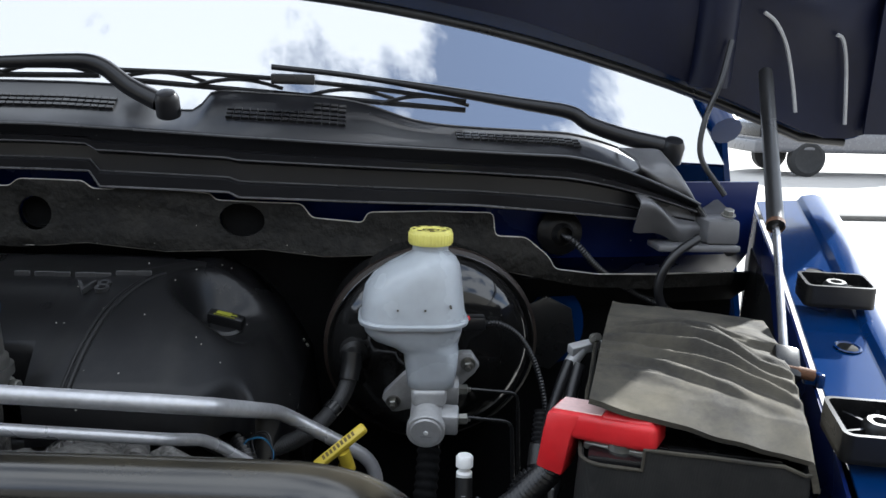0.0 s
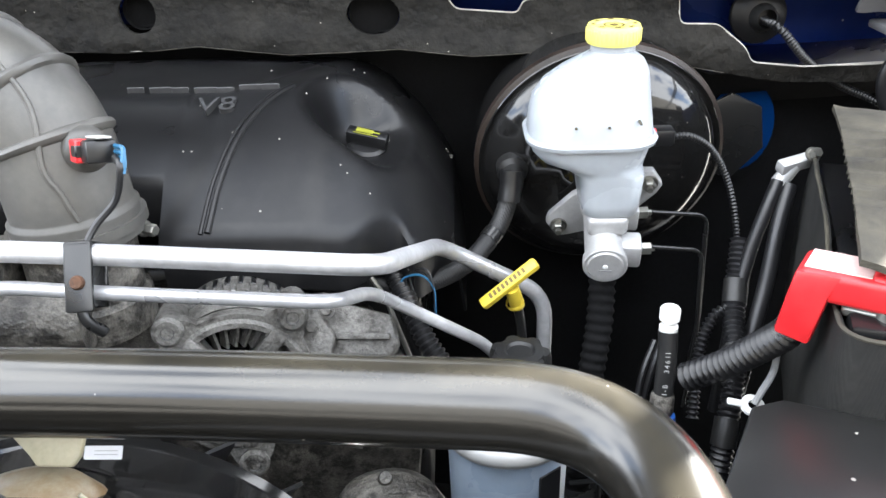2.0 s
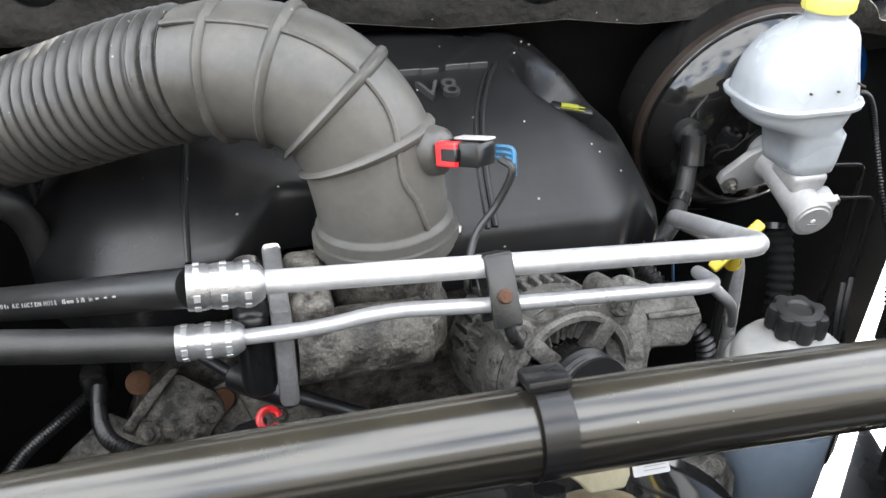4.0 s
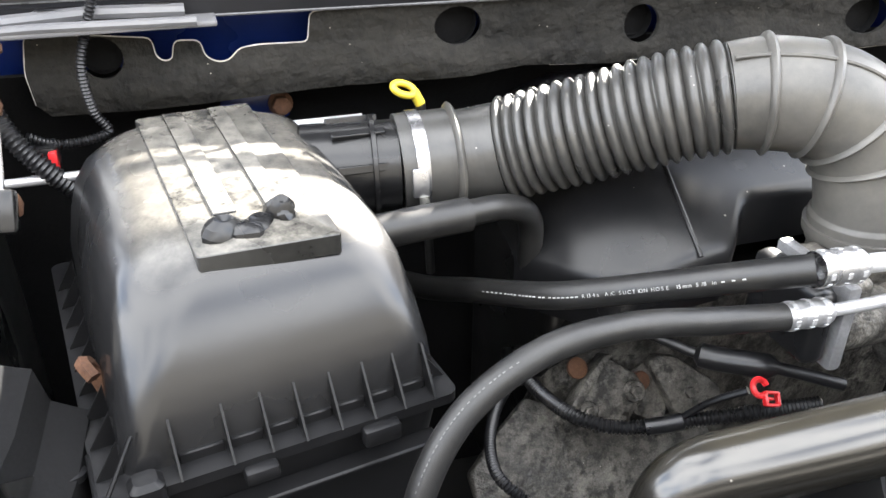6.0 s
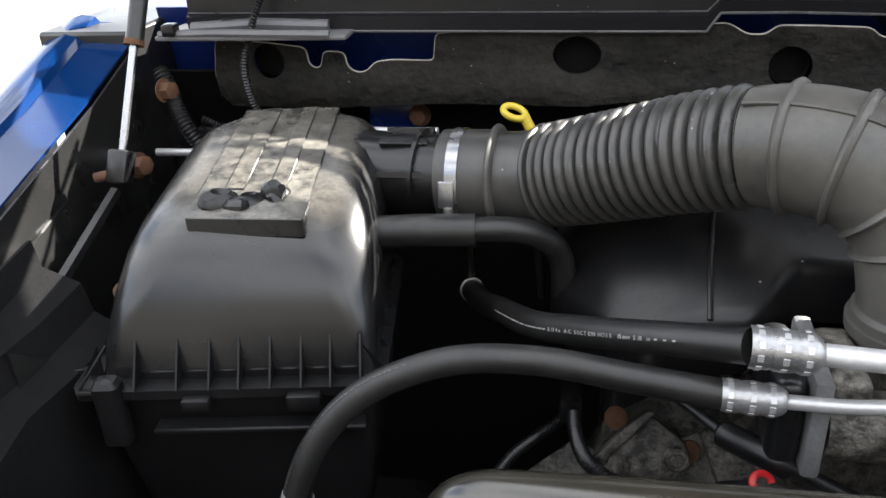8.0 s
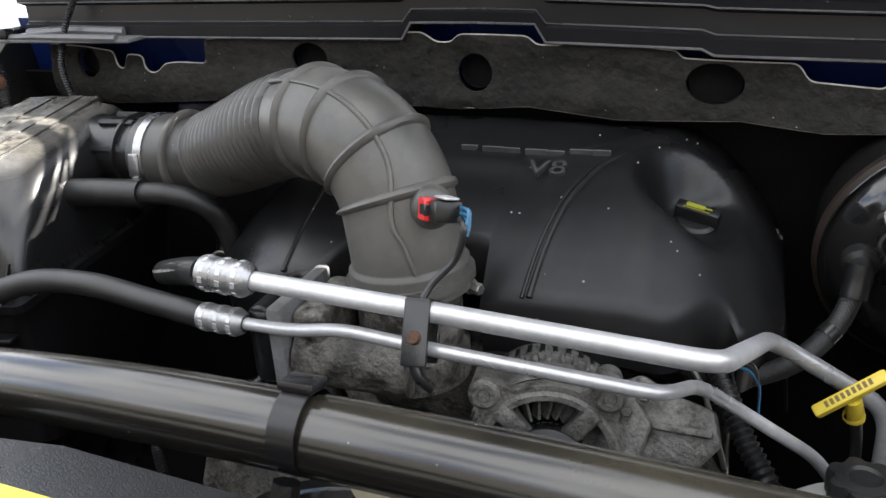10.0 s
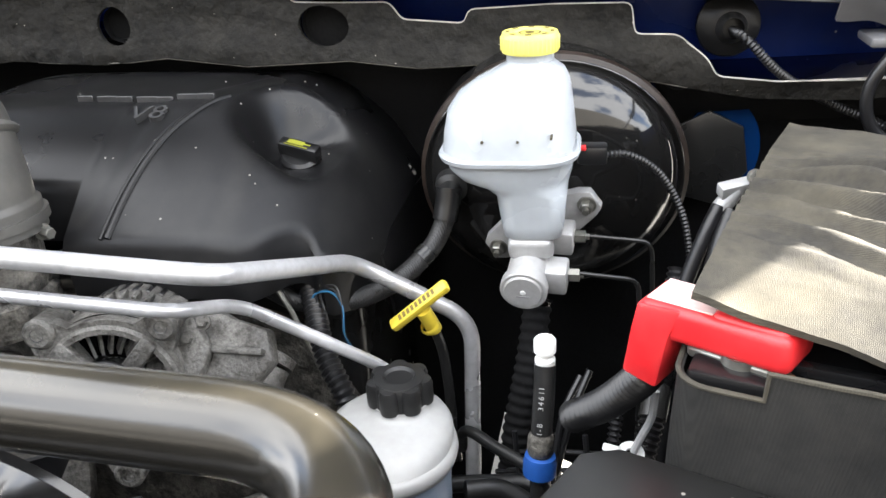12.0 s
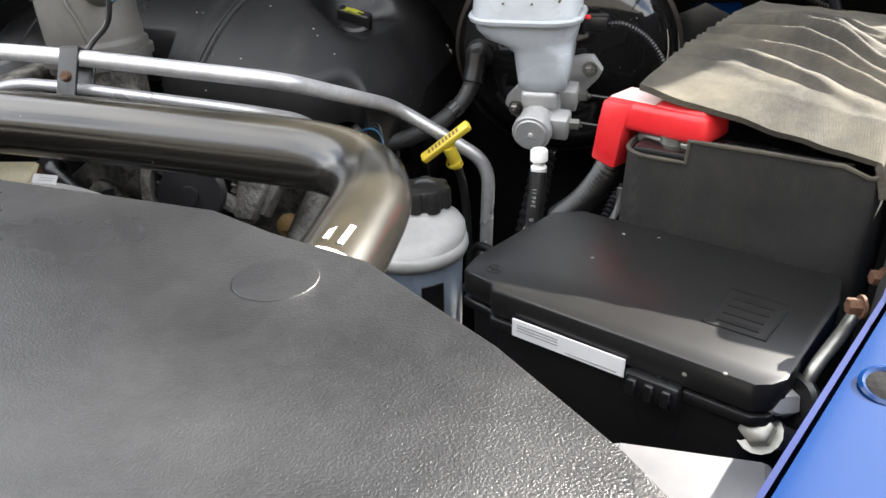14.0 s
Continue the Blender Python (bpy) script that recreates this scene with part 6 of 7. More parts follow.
part("strap_leg", sweep([(-0.447, 0.520, 1.295), (-0.45, 0.505, 1.26), (-0.45, 0.50, 1.22)], 0.009, 8), PLASTIC, tube)


def on_tube(y0, y1, a0, a1, n=6):
    """A thin strip lying on the tube's straight end, from angle a0 to a1 off its top."""
    rows = []
    for k in range(n + 1):
        a = radians(a0 + (a1 - a0) * k / n)
        rows.append([V(-0.0505 + 0.0258 * math.sin(a), y, 1.3015 + 0.0258 * math.cos(a)) for y in (y0, y1)])
    return sheet(rows, 0.0008)


for y0, y1, a0, a1 in ((0.375, 0.390, -6, 1), (0.373, 0.394, 14, 21)):
    part("paint_mark", on_tube(y0, y1, a0, a1), PRINT, tube, "pale paint mark")
tie = thing("cable_tie", (-0.0505, 0.36, 1.325), "white double plastic strap round the cross tube", "strap")
for y0, y1, a0, a1 in ((0.362, 0.3655, -14, 52), (0.351, 0.3555, -50, 52), (0.354, 0.363, 2, 8), (0.354, 0.363, 26, 32)):
    part("strap_band", on_tube(y0, y1, a0, a1), WHITE, tie)
part("tail", plate([(-0.098, 0.352), (-0.066, 0.351), (-0.069, 0.361), (-0.080, 0.368), (-0.088, 0.366)], 0.002, 0.0005, Matrix.Translation((0, 0, 1.318))), WHITE, tie)

# ---- radiator shield ----
out = [(-1.08, 0.06), (-1.10, 0.38), (-0.95, 0.40), (-0.80, 0.435), (-0.733, 0.448), (-0.55, 0.466), (-0.395, 0.455), (-0.30, 0.405), (-0.256, 0.388), (-0.112, 0.372), (-0.07, 0.353), (-0.014, 0.334), (0.058, 0.278), (0.109, 0.228), (0.14, 0.19), (0.15, 0.06)]
shield = thing("radiator_shield", (-0.45, 0.25, 1.31), "black textured radiator cover panel with push-pin dimple", "cover panel")
b = plate(out, 0.006, 0.002, Matrix.Translation((0, 0, 1.334)))
bmesh.ops.triangulate(b, faces=b.faces[:])
part("panel", b, SHIELD, shield)
part("push_pin", lathe([(0.0195, 0.0), (0.0192, 0.0005), (0.0180, 0.0007), (0.010, 0.0010), (0.0, 0.0011)], (-0.048, 0.309, 1.340), (0, 0, 1), 40), SHIELD, shield, "round flush push pin")
part("label", plate([(-0.56, 0.404), (-0.38, 0.396), (-0.38, 0.421), (-0.56, 0.429)], 0.0006, 0, Matrix.Translation((0, 0, 1.3402))), YELLOW, shield, "yellow warning label")
for k in range(9):
    part("print_bar", box(-0.548 + 0.018 * k, -0.536 + 0.018 * k, 0.412 - 0.0008 * k, 0.416 - 0.0008 * k, 1.3409, 1.3411, 0), MARK, shield)
part("label", box(-0.52, -0.45, 0.36, 0.400, 1.3402, 1.3408, 0), LABEL, shield, "white warning label")

steer_boot = ribbed(curve([(-0.008, 0.93, 1.17), (-0.014, 0.90, 1.12), (-0.028, 0.87, 1.04), (-0.035, 0.85, 0.95)]), 0.0135, 0.0010, 0.010, 18)
boot_thing = thing("steering_boot", (-0.05, 0.85, 0.95), "ribbed black rubber boot below the master cylinder", "boot")
part("boot", steer_boot, DARKFELT, boot_thing)
part("clamp_ring", lathe([(0.0150, -0.004), (0.0172, -0.0035), (0.0172, 0.0035), (0.0150, 0.004)], (-0.012, 0.93, 1.168), (0.2, 0.5, 0.85), 28), PAINT, boot_thing)
cage = thing("wire_bracket", (0.02, 0.84, 0.98), "bent black wire bracket below the master cylinder", "bracket")
for k in range(5):
    part("wire", sweep(bent([(-0.045, 0.86 - 0.006 * k, 1.035 - 0.017 * k), (0.0, 0.845 - 0.006 * k, 1.055 - 0.017 * k), (0.055, 0.85 - 0.006 * k, 1.050 - 0.017 * k), (0.062, 0.88, 1.03 - 0.017 * k)], 0.012), 0.0026, 6), LOOM, cage)
for x in (-0.025, 0.012, 0.040):
    part("wire", sweep([(x, 0.845, 1.075), (x + 0.006, 0.83, 1.02), (x + 0.008, 0.82, 0.95)], 0.0028, 6), LOOM, cage)
single("steering_pressure_hose", sweep(curve([(-0.074, 0.835, 1.06), (-0.070, 0.825, 1.085), (-0.058, 0.81, 1.097), (-0.035, 0.79, 1.098), (-0.005, 0.77, 1.097), (0.011, 0.76, 1.092)]), 0.0052, 12), HOSE, "black steering pressure hose curving behind the reservoir", "hose")
single("steering_lower_hose", sweep(curve([(-0.10, 0.80, 1.040), (-0.074, 0.80, 1.046), (-0.042, 0.80, 1.050), (-0.009, 0.80, 1.052), (0.03, 0.79, 1.04)]), 0.0080, 14), HOSE, "thick black hose low behind the reservoir", "hose")
for k in range(2):
    single("thin_hose", sweep(curve([(0.035 + 0.008 * k, 0.86, 1.13 + 0.006 * k), (0.02 + 0.008 * k, 0.84, 1.10), (0.012, 0.82, 1.05 - 0.02 * k), (0.01, 0.80, 0.98)]), 0.0032, 8), LOOM, "thin black hose beside the vent tube", "hose", "thin hoses")
lug = thing("cable_lug", (0.07, 0.697, 1.165), "pale ring lug on a thin grey cable behind the fuse box", "terminal")
part("ring", lathe([(0.004, 0), (0.0095, 0), (0.0095, 0.003), (0.004, 0.003), (0.004, 0)], (0.073, 0.697, 1.174), (0.1, -0.4, 1), 24), WHITE, lug)
part("tail", box(-0.020, -0.006, -0.003, 0.003, 0, 0.003, 0.001, 1, frame_at((0.073, 0.697, 1.174), (1, -0.25, 0.1), (0.1, -0.4, 1))), WHITE, lug)
part("cable", sweep(curve([(0.088, 0.703, 1.225), (0.086, 0.700, 1.205), (0.079, 0.698, 1.188), (0.075, 0.697, 1.177)]), 0.0028, 8), GREYTXT, lug)
# headlamp and washer parts in the gap behind the panel
lamp = thing("fan_shroud", (-0.40, 0.50, 1.0), "glossy black fan shroud behind the radiator", "shroud")
part("top_deck", sheet([[V(-0.80 + 0.74 * i / 24, y, z - 0.05 * (abs(-0.80 + 0.74 * i / 24 + 0.40) / 0.40) ** 2 - 0.055 * math.exp(-((-0.80 + 0.74 * i / 24 + 0.43) / 0.06) ** 4)) for y, z in ((0.40, 1.262), (0.455, 1.266), (0.475, 1.255), (0.49, 1.22), (0.50, 1.15))] for i in range(25)], 0.004), BOOST, lamp)
part("fan_ring", sheet([[V(-0.42 + r * math.sin(a), y, 1.04 + r * math.cos(a)) for r, y in ((0.213, 0.515), (0.214, 0.522), (0.207, 0.530), (0.195, 0.57), (0.190, 0.60), (0.194, 0.605))] for a in (radians(-80 + 5 * k) for k in range(33))], 0.003), BOOST, lamp)
for k in range(7):
    a = radians(-62 + 20 * k)
    part("fan_blade", sheet([[V(-0.42 + r * math.sin(a + da), 0.585 + 0.25 * da, 1.04 + r * math.cos(a + da)) for da in (0, 0.12, 0.24)] for r in (0.06, 0.12, 0.178)], 0.003), PLASTIC, lamp)
bottle = thing("washer_bottle_neck", (-0.40, 0.555, 1.23), "torn yellowed plastic neck with a paper tag below the tube", "bottle")
part("neck", plate([(-0.028, 0.012), (-0.016, -0.001), (-0.011, -0.008), (0.010, -0.010), (0.015, -0.004), (0.018, 0.012)], 0.006, 0.0015, frame_at((-0.400, 0.552, 1.262), (1, 0.1, 0), (0, -0.75, 0.65))), IVORY, bottle, "yellowed translucent plastic")
part("tag", plate(rrect(0, 0, 0.0115, 0.0040, 0.001), 0.0008, 0, frame_at((-0.371, 0.548, 1.264), (1, 0.1, -0.1), (0, -0.75, 0.65))), LABEL, bottle, "white printed paper tag")
for k in range(2):
    part("print_bar", plate(rrect(0.002, 0.001 - 0.0022 * k, 0.007, 0.0002, 0.0003, 1), 0.0004, 0, frame_at((-0.371, 0.5473, 1.2647), (1, 0.1, -0.1), (0, -0.75, 0.65))), GREYTXT, bottle)
b = loft([[V(-0.412 + hx * math.cos(a) * (1 + 0.08 * math.sin(3 * a)), 0.535 + hy * math.sin(a), z) for a in (2 * math.pi * k / 28 for k in range(28))] for z, hx, hy in ((1.13, 0.040, 0.026), (1.20, 0.042, 0.028), (1.236, 0.040, 0.026), (1.249, 0.030, 0.020), (1.255, 0.016, 0.010))])
tank = thing("coolant_tank", (-0.42, 0.535, 1.13), "stained amber and cream plastic tank below the tube", "tank")
part("body", b, ORANGE, tank, smooth=40)
part("mould_seam", sweep([V(-0.412 + hx, 0.535 - 0.006, z) for z, hx in ((1.13, 0.0405), (1.20, 0.0425), (1.236, 0.0405), (1.249, 0.0305))], 0.0014, 6), IVORY, tank, "pale mould seam")
pump = thing("pump_casting", (-0.22, 0.72, 1.02), "grimy brown cast pump housing with bolts behind the tube", "engine")
part("body", loft([[V(-0.222 + hx * math.cos(a) * (1 + 0.10 * math.cos(2 * a + 1)), 0.725 + hy * math.sin(a), z) for a in (2 * math.pi * k / 20 for k in range(20))] for z, hx, hy in ((1.0, 0.055, 0.045), (1.04, 0.052, 0.040), (1.062, 0.040, 0.032), (1.070, 0.024, 0.020))]), GRIME, pump, smooth=30)
for x, y, z, r in ((-0.252, 0.705, 1.052, 0.008), (-0.205, 0.702, 1.050, 0.006), (-0.185, 0.72, 1.045, 0.006), (-0.228, 0.735, 1.066, 0.007)):
    part("boss", lathe([(r, -0.03), (r, 0.008), (r * 0.8, 0.011), (0, 0.011)], (x, y, z), (0.1, -0.5, 0.85), 16), GRIME, pump)
part("bolt", hexbolt((-0.283, 0.800, 1.108), (0.1, -0.75, 0.6), 0.0105, 0.011), BRASS, pump, "rusty brass-coloured bolt")
part("hose_stub", sweep(curve([(-0.26, 0.70, 1.07), (-0.285, 0.68, 1.06), (-0.315, 0.675, 1.03)]), 0.011, 12), HOSE, pump)

# ---- cowl ----
def cowl_low(x):
    return 1.438 + (0.006 if x < -0.25 else 0) - 0.035 * max(0, (x - 0.05) / 0.4) ** 1.2 + (0.02 if -0.62 < x < -0.44 else 0)


def cowl_lip(x):
    return 1.524 - 0.02 * max(0, (x + 0.5) / 0.65) - 0.06 * max(0, (x - 0.16) / 0.2) ** 1.5


def cowl_top(x):
    z = 1.578 - 0.012 * max(0, (x + 0.5) / 0.4) - 0.03 / (1 + math.exp(-(x + 0.06) * 40))
    z -= 0.030 * math.exp(-((x + 0.345) / 0.035) ** 4)
    z -= 0.06 * max(0, (x - 0.18) / 0.2) ** 1.5
    return z


cowl = thing("windshield_cowl", (-0.4, 1.15, 1.44), "black plastic cowl panel with ledges and vent grilles", "cowl")
rows = []
for i in range(121):
    x = -1.25 + 1.60 * i / 120
    y, lo, lip, tp = wall_y(x), cowl_low(x), cowl_lip(x), cowl_top(x)
    k = lip - lo
    rows.append([V(x, y + 0.03, lo - 0.006), V(x, y - 0.018, lo), V(x, y - 0.020, lo + k * 0.22), V(x, y - 0.012, lo + k * 0.26), V(x, y - 0.012, lo + k * 0.55), V(x, y - 0.026, lo + k * 0.62), V(x, y - 0.028, lo + k * 0.74), V(x, y - 0.022, lo + k * 0.78), V(x, y - 0.030, lo + k * 0.93), V(x, y - 0.035, lip), V(x, y - 0.030, lip + 0.003), V(x, y - 0.015, lip - 0.002), V(x, y + 0.03, lip + (tp - lip) * 0.35), V(x, y + 0.075, lip + (tp - lip) * 0.85), V(x, y + 0.085, tp), V(x, y + 0.100, tp - 0.004), V(x, y + 0.105, tp - 0.03)])
part("panel", sheet(rows, 0.003), COWL, cowl, smooth=30)
# Paler beads paint the sky highlight along each cowl edge.
for k, r in ((1, 0.0016), (3, 0.0010), (5, 0.0011), (9, 0.0018), (14, 0.0012)):
    part("edge_bead", sweep([row[k] + V(0, -0.001, 0.0005) for row in rows], r, 6), EDGE_GLINT, cowl, "pale painted edge highlight")


def grille(x0, x1, f0, f1, nx, nz):
    for i in range(nx):
        for j in range(nz):
            x = x0 + (x1 - x0) * (i + 0.5) / nx
            f = f0 + (f1 - f0) * (j + 0.5) / nz
            y, lip, tp = wall_y(x), cowl_lip(x), cowl_top(x)
            z = lip + (tp - lip) * (0.35 + 0.5 * f)
            m = frame_at((x, y + 0.03 + 0.045 * f - 0.002, z + 0.001), (1, 0, 0), (0, -(tp - lip) * 0.5, 0.045))
            part("grille_slot", box(-0.0045, 0.0045, -0.0028, 0.0028, -0.0015, 0.0015, 0, 1, m), LOOM, cowl)


grille(-0.60, -0.43, 0.05, 0.65, 16, 3)
grille(-0.275, -0.115, 0.0, 0.55, 15, 3)
grille(-0.16, -0.115, 0.60, 1.0, 4, 2)
grille(0.03, 0.20, 0.1, 0.8, 16, 3)
corner = thing("cowl_corner", (0.36, 1.13, 1.38), "grey satin plastic cowl end cap with folds", "cowl")
prof = curve([(0.0, -0.022, 0), (-0.013, -0.004, 0), (-0.018, 0.012, 0), (0.004, 0.022, 0), (0.014, 0.040, 0), (-0.006, 0.056, 0), (0.006, 0.072, 0), (0.040, 0.080, 0), (0.075, 0.086, 0)], 5)
part("cap", sheet([[V(0.262 + 0.0060 * i, 1.055 + 0.0014 * i + q.x * (1 + 0.5 * math.sin(i * 0.32 + q.y * 30)), 1.432 - 0.0022 * i + q.y * (0.80 + 0.28 * math.sin(i * 0.21 + 0.6)) + 0.007 * math.sin(i * 0.42 + q.y * 45)) for q in prof] for i in range(25)], 0.004), CORNER, corner, smooth=80)
part("ledge", box(0.29, 0.40, 1.035, 1.085, 1.383, 1.392, 0.003), CORNER, corner)
part("block", box(0.355, 0.40, 1.04, 1.10, 1.392, 1.425, 0.006), CORNER, corner)
part("bolt", hexbolt((0.385, 1.05, 1.43), (0, -0.3, 1), 0.007, 0.008), ZINC, corner)
corner_l = thing("cowl_corner", (-1.15, 1.16, 1.44), "grey satin plastic cowl end ledge with raised ridges", "cowl")
part("ledge", box(-1.275, -1.030, 1.135, 1.215, 1.441, 1.447, 0.002), CORNER, corner_l)
part("ridge", sweep([(-1.27, 1.140, 1.448), (-1.20, 1.138, 1.450), (-1.05, 1.136, 1.448)], 0.005, 8), CORNER, corner_l)
part("ridge", sweep([(-1.24, 1.170, 1.450), (-1.15, 1.168, 1.455), (-1.06, 1.168, 1.452)], 0.007, 8), CORNER, corner_l)
part("tray", loft([[V(x, y, z) for x, y in rrect(-1.135, 1.185, hx, 0.018, 0.008)] for z, hx in ((1.447, 0.075), (1.458, 0.070), (1.460, 0.066))]), COWL, corner_l)
part("clip", box(-1.262, -1.245, 1.130, 1.148, 1.447, 1.462, 0.003), PLASTIC, corner_l)
single("corner_loom", sweep(curve([(0.345, 1.045, 1.40), (0.31, 1.03, 1.38), (0.292, 1.03, 1.345), (0.30, 1.03, 1.31), (0.33, 1.03, 1.285)]), 0.006, 10), LOOM, "black cable looping below the cowl corner", "cable")
single("washer_hose", sweep(curve([(0.40, 1.10, 1.45), (0.37, 1.12, 1.50), (0.375, 1.13, 1.55), (0.40, 1.15, 1.60), (0.42, 1.17, 1.66)]), 0.004, 8), LOOM, "thin black washer hose up to the hood", "hose")

# ---- wipers ----
for hub, arm, tip in ((V(-0.348, 1.135, 1.557), [(-0.36, 1.14, 1.556), (-0.40, 1.15, 1.575), (-0.44, 1.155, 1.602), (-0.49, 1.16, 1.605), (-0.60, 1.17, 1.600), (-0.75, 1.19, 1.595)], ((-0.45, 1.19, 1.60), (-1.0, 1.22, 1.59))), (V(0.329, 1.12, 1.512), [(0.32, 1.125, 1.513), (0.27, 1.14, 1.524), (0.22, 1.15, 1.540), (0.19, 1.155, 1.556), (0.12, 1.165, 1.566), (0.0, 1.18, 1.583), (-0.12, 1.19, 1.598), (-0.22, 1.195, 1.606)], ((0.05, 1.185, 1.566), (-0.43, 1.20, 1.596)))):
    w = thing("windshield_wiper", tuple(hub - V(0, 0, 0.02)), "black windshield wiper lying on the cowl", "wiper", "wipers")
    part("hub", lathe([(0.016, -0.02), (0.016, 0.004), (0.012, 0.012), (0, 0.014)], hub, (0, -0.5, 1), 20), COWL, w)
    part("arm", sweep(curve(arm), 0.011, 10, lambda s: max(0.004, 0.013 - s * 0.022)), COWL, w)
    a, c = (Vector(q) for q in tip)
    part("blade", sweep([a, a.lerp(c, 0.25) + V(0, 0, 0.006), a.lerp(c, 0.5) + V(0, 0, 0.008), a.lerp(c, 0.75) + V(0, 0, 0.006), c], 0.0035, 6), LOOM, w)
    part("rubber", sweep([a + V(0, 0.004, -0.012), c + V(0, 0.004, -0.012)], 0.004, 6), LOOM, w)
    for f in (0.12, 0.34, 0.66, 0.88):
        q = a.lerp(c, f)
        part("yoke", sweep(curve([q + V(-0.062, 0.002, -0.009), q + V(-0.03, 0.001, -0.001), q + V(0, 0, 0.002), q + V(0.03, 0.001, -0.001), q + V(0.062, 0.002, -0.009)], 3), 0.0028, 6), LOOM, w)
    q = a.lerp(c, 0.5)
    part("bridge", box(-0.03, 0.03, -0.006, 0.006, -0.006, 0.008, 0.002, 2, Matrix.Translation(q + V(0, -0.004, 0.008))), LOOM, w)

# ---- cab: windshield, dash, roof ----
def glass_pt(u, v):
    x = -0.40 + u * 0.86
    y = 1.19 + 0.06 * u * u + v * (0.85 + 0.1 * u * u)
    z = 1.500 + v * 0.60 - 0.02 * u * u
    return V(x, y, z)


windshield = single("windshield", sheet([[glass_pt(-1 + i / 12, j / 10) for j in range(11)] for i in range(25)], 0.005), GLASS, "curved windshield reflecting clouds and blue sky", "windshield", kind="structure")
windshield.visible_shadow = False
cab = thing("truck_cab", (-0.4, 2.2, 0.5), "dark blue pickup cab behind the windshield", "cab")
part("roof", sheet([[V(-0.40 + u * 0.80, y, z) for y, z in ((2.03, 2.09), (2.3, 2.14), (3.2, 2.14), (3.3, 1.3), (3.3, 0.6))] for u in (-1, -0.6, 0, 0.6, 1)], 0.01), BLUE, cab)
for s in (-1, 1):
    part("pillar", sweep([glass_pt(s * 1.0, 0.08) + V(s * 0.04, 0.02, 0), glass_pt(s * 1.0, 0.5) + V(s * 0.02, 0, 0), glass_pt(s * 1.0, 1) + V(s * 0.02, 0, 0)], 0.026, 12), BLUE, cab)
    part("door", sheet([[V(-0.40 + s * dx, y + (max(0.0, z - 1.5) * 1.42 if y < 1.4 else 0.0), z) for y in (1.33, 2.3, 3.3)] for z, dx in ((0.5, 0.93), (1.2, 0.95), (1.55, 0.92), (2.1, 0.80))], 0.01), BLUE, cab)
part("cab_floor", box(-1.28, 0.48, 1.72, 3.28, 0.48, 0.52, 0), PAINT, cab)
dash = thing("dashboard", (-0.4, 1.6, 1.1), "pale grey dashboard top under the glass", "dashboard")
part("top", sheet([[V(-0.40 + u * 0.78, y, z) for y, z in ((1.25, 1.485), (1.45, 1.50), (1.75, 1.53), (1.85, 1.48), (1.87, 1.0))] for u in (-1, -0.5, 0, 0.5, 1)], 0.01), TAN, dash)
WM = frame_at((0.02, 1.90, 1.55), (1, 0, 0), (0, -0.85, 0.5))
part("steering_wheel", sweep([WM @ V(0.19 * math.cos(a), 0.19 * math.sin(a), 0) for a in (2 * math.pi * k / 32 for k in range(33))], 0.014, 10, cap=False), TAN, dash, "grey steering wheel rim")
part("wheel_spoke", box(-0.18, 0.18, -0.02, 0.02, -0.02, 0.0, 0.006, 2, WM), TAN, dash)

# ---- hood ----
HOOD_TILT = radians(80)


def hood_pt(u, v, out=0.0):
    """u across, v from the rear edge to the nose."""
    x = -0.42 + u * 1.12
    z = 1.715 - 0.248 * u * u + 0.07 * max(0.0, (abs(u) - 0.88) / 0.12) ** 2
    grow = min(1.0, max(0.0, u / 0.42))
    d = (1.04 + 0.20 * grow) * v * max(0.22, 1 - 3.2 * max(0.0, -u - 0.43) - 2.4 * max(0.0, u - 0.48))
    return V(x, 1.225 - d * math.cos(HOOD_TILT) + out * math.sin(HOOD_TILT), z + d * math.sin(HOOD_TILT) + out * math.cos(HOOD_TILT) + 0.10 * u * u * min(1, v * 4))


hood = thing("hood", (-0.42, 1.2, 1.56), "raised blue hood with black insulation underneath", "hood")
part("outer_skin", sheet([[hood_pt(-1.0 + i / 32, j / 14, 0.03) for j in range(15)] for i in range(65)], 0.003), BLUE, hood)
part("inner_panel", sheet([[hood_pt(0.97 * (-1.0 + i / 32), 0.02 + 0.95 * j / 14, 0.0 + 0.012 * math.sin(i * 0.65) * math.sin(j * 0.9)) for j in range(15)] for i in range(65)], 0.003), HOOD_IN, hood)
part("insulation", sheet([[hood_pt(0.50 * (-1.0 + i / 10), 0.06 + 0.8 * j / 10, -0.012) for j in range(11)] for i in range(21)], 0.006), FELT, hood, "black felt insulation pad")
for x0, x1 in ((0.80, 0.86), (0.90, 0.93)):
    part("sealer_bead", sweep(curve([hood_pt(x0 + (x1 - x0) * k, 0.30 - 0.24 * k * k, -0.014) for k in (0, 0.3, 0.6, 0.85, 1.0)]), 0.0028, 6), GREYTXT, hood, "grey sealer bead")
part("rear_seal", sweep([hood_pt(-0.95 + 1.9 * i / 30, 0.0, 0.022) for i in range(31)], 0.007, 10), LOOM, hood)
for s in (-1, 1):
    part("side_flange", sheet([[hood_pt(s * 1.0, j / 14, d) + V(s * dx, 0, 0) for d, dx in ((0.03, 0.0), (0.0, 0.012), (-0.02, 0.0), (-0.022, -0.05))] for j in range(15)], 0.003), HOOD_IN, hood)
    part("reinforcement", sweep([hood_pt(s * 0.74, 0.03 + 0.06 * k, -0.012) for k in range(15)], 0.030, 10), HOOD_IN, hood)
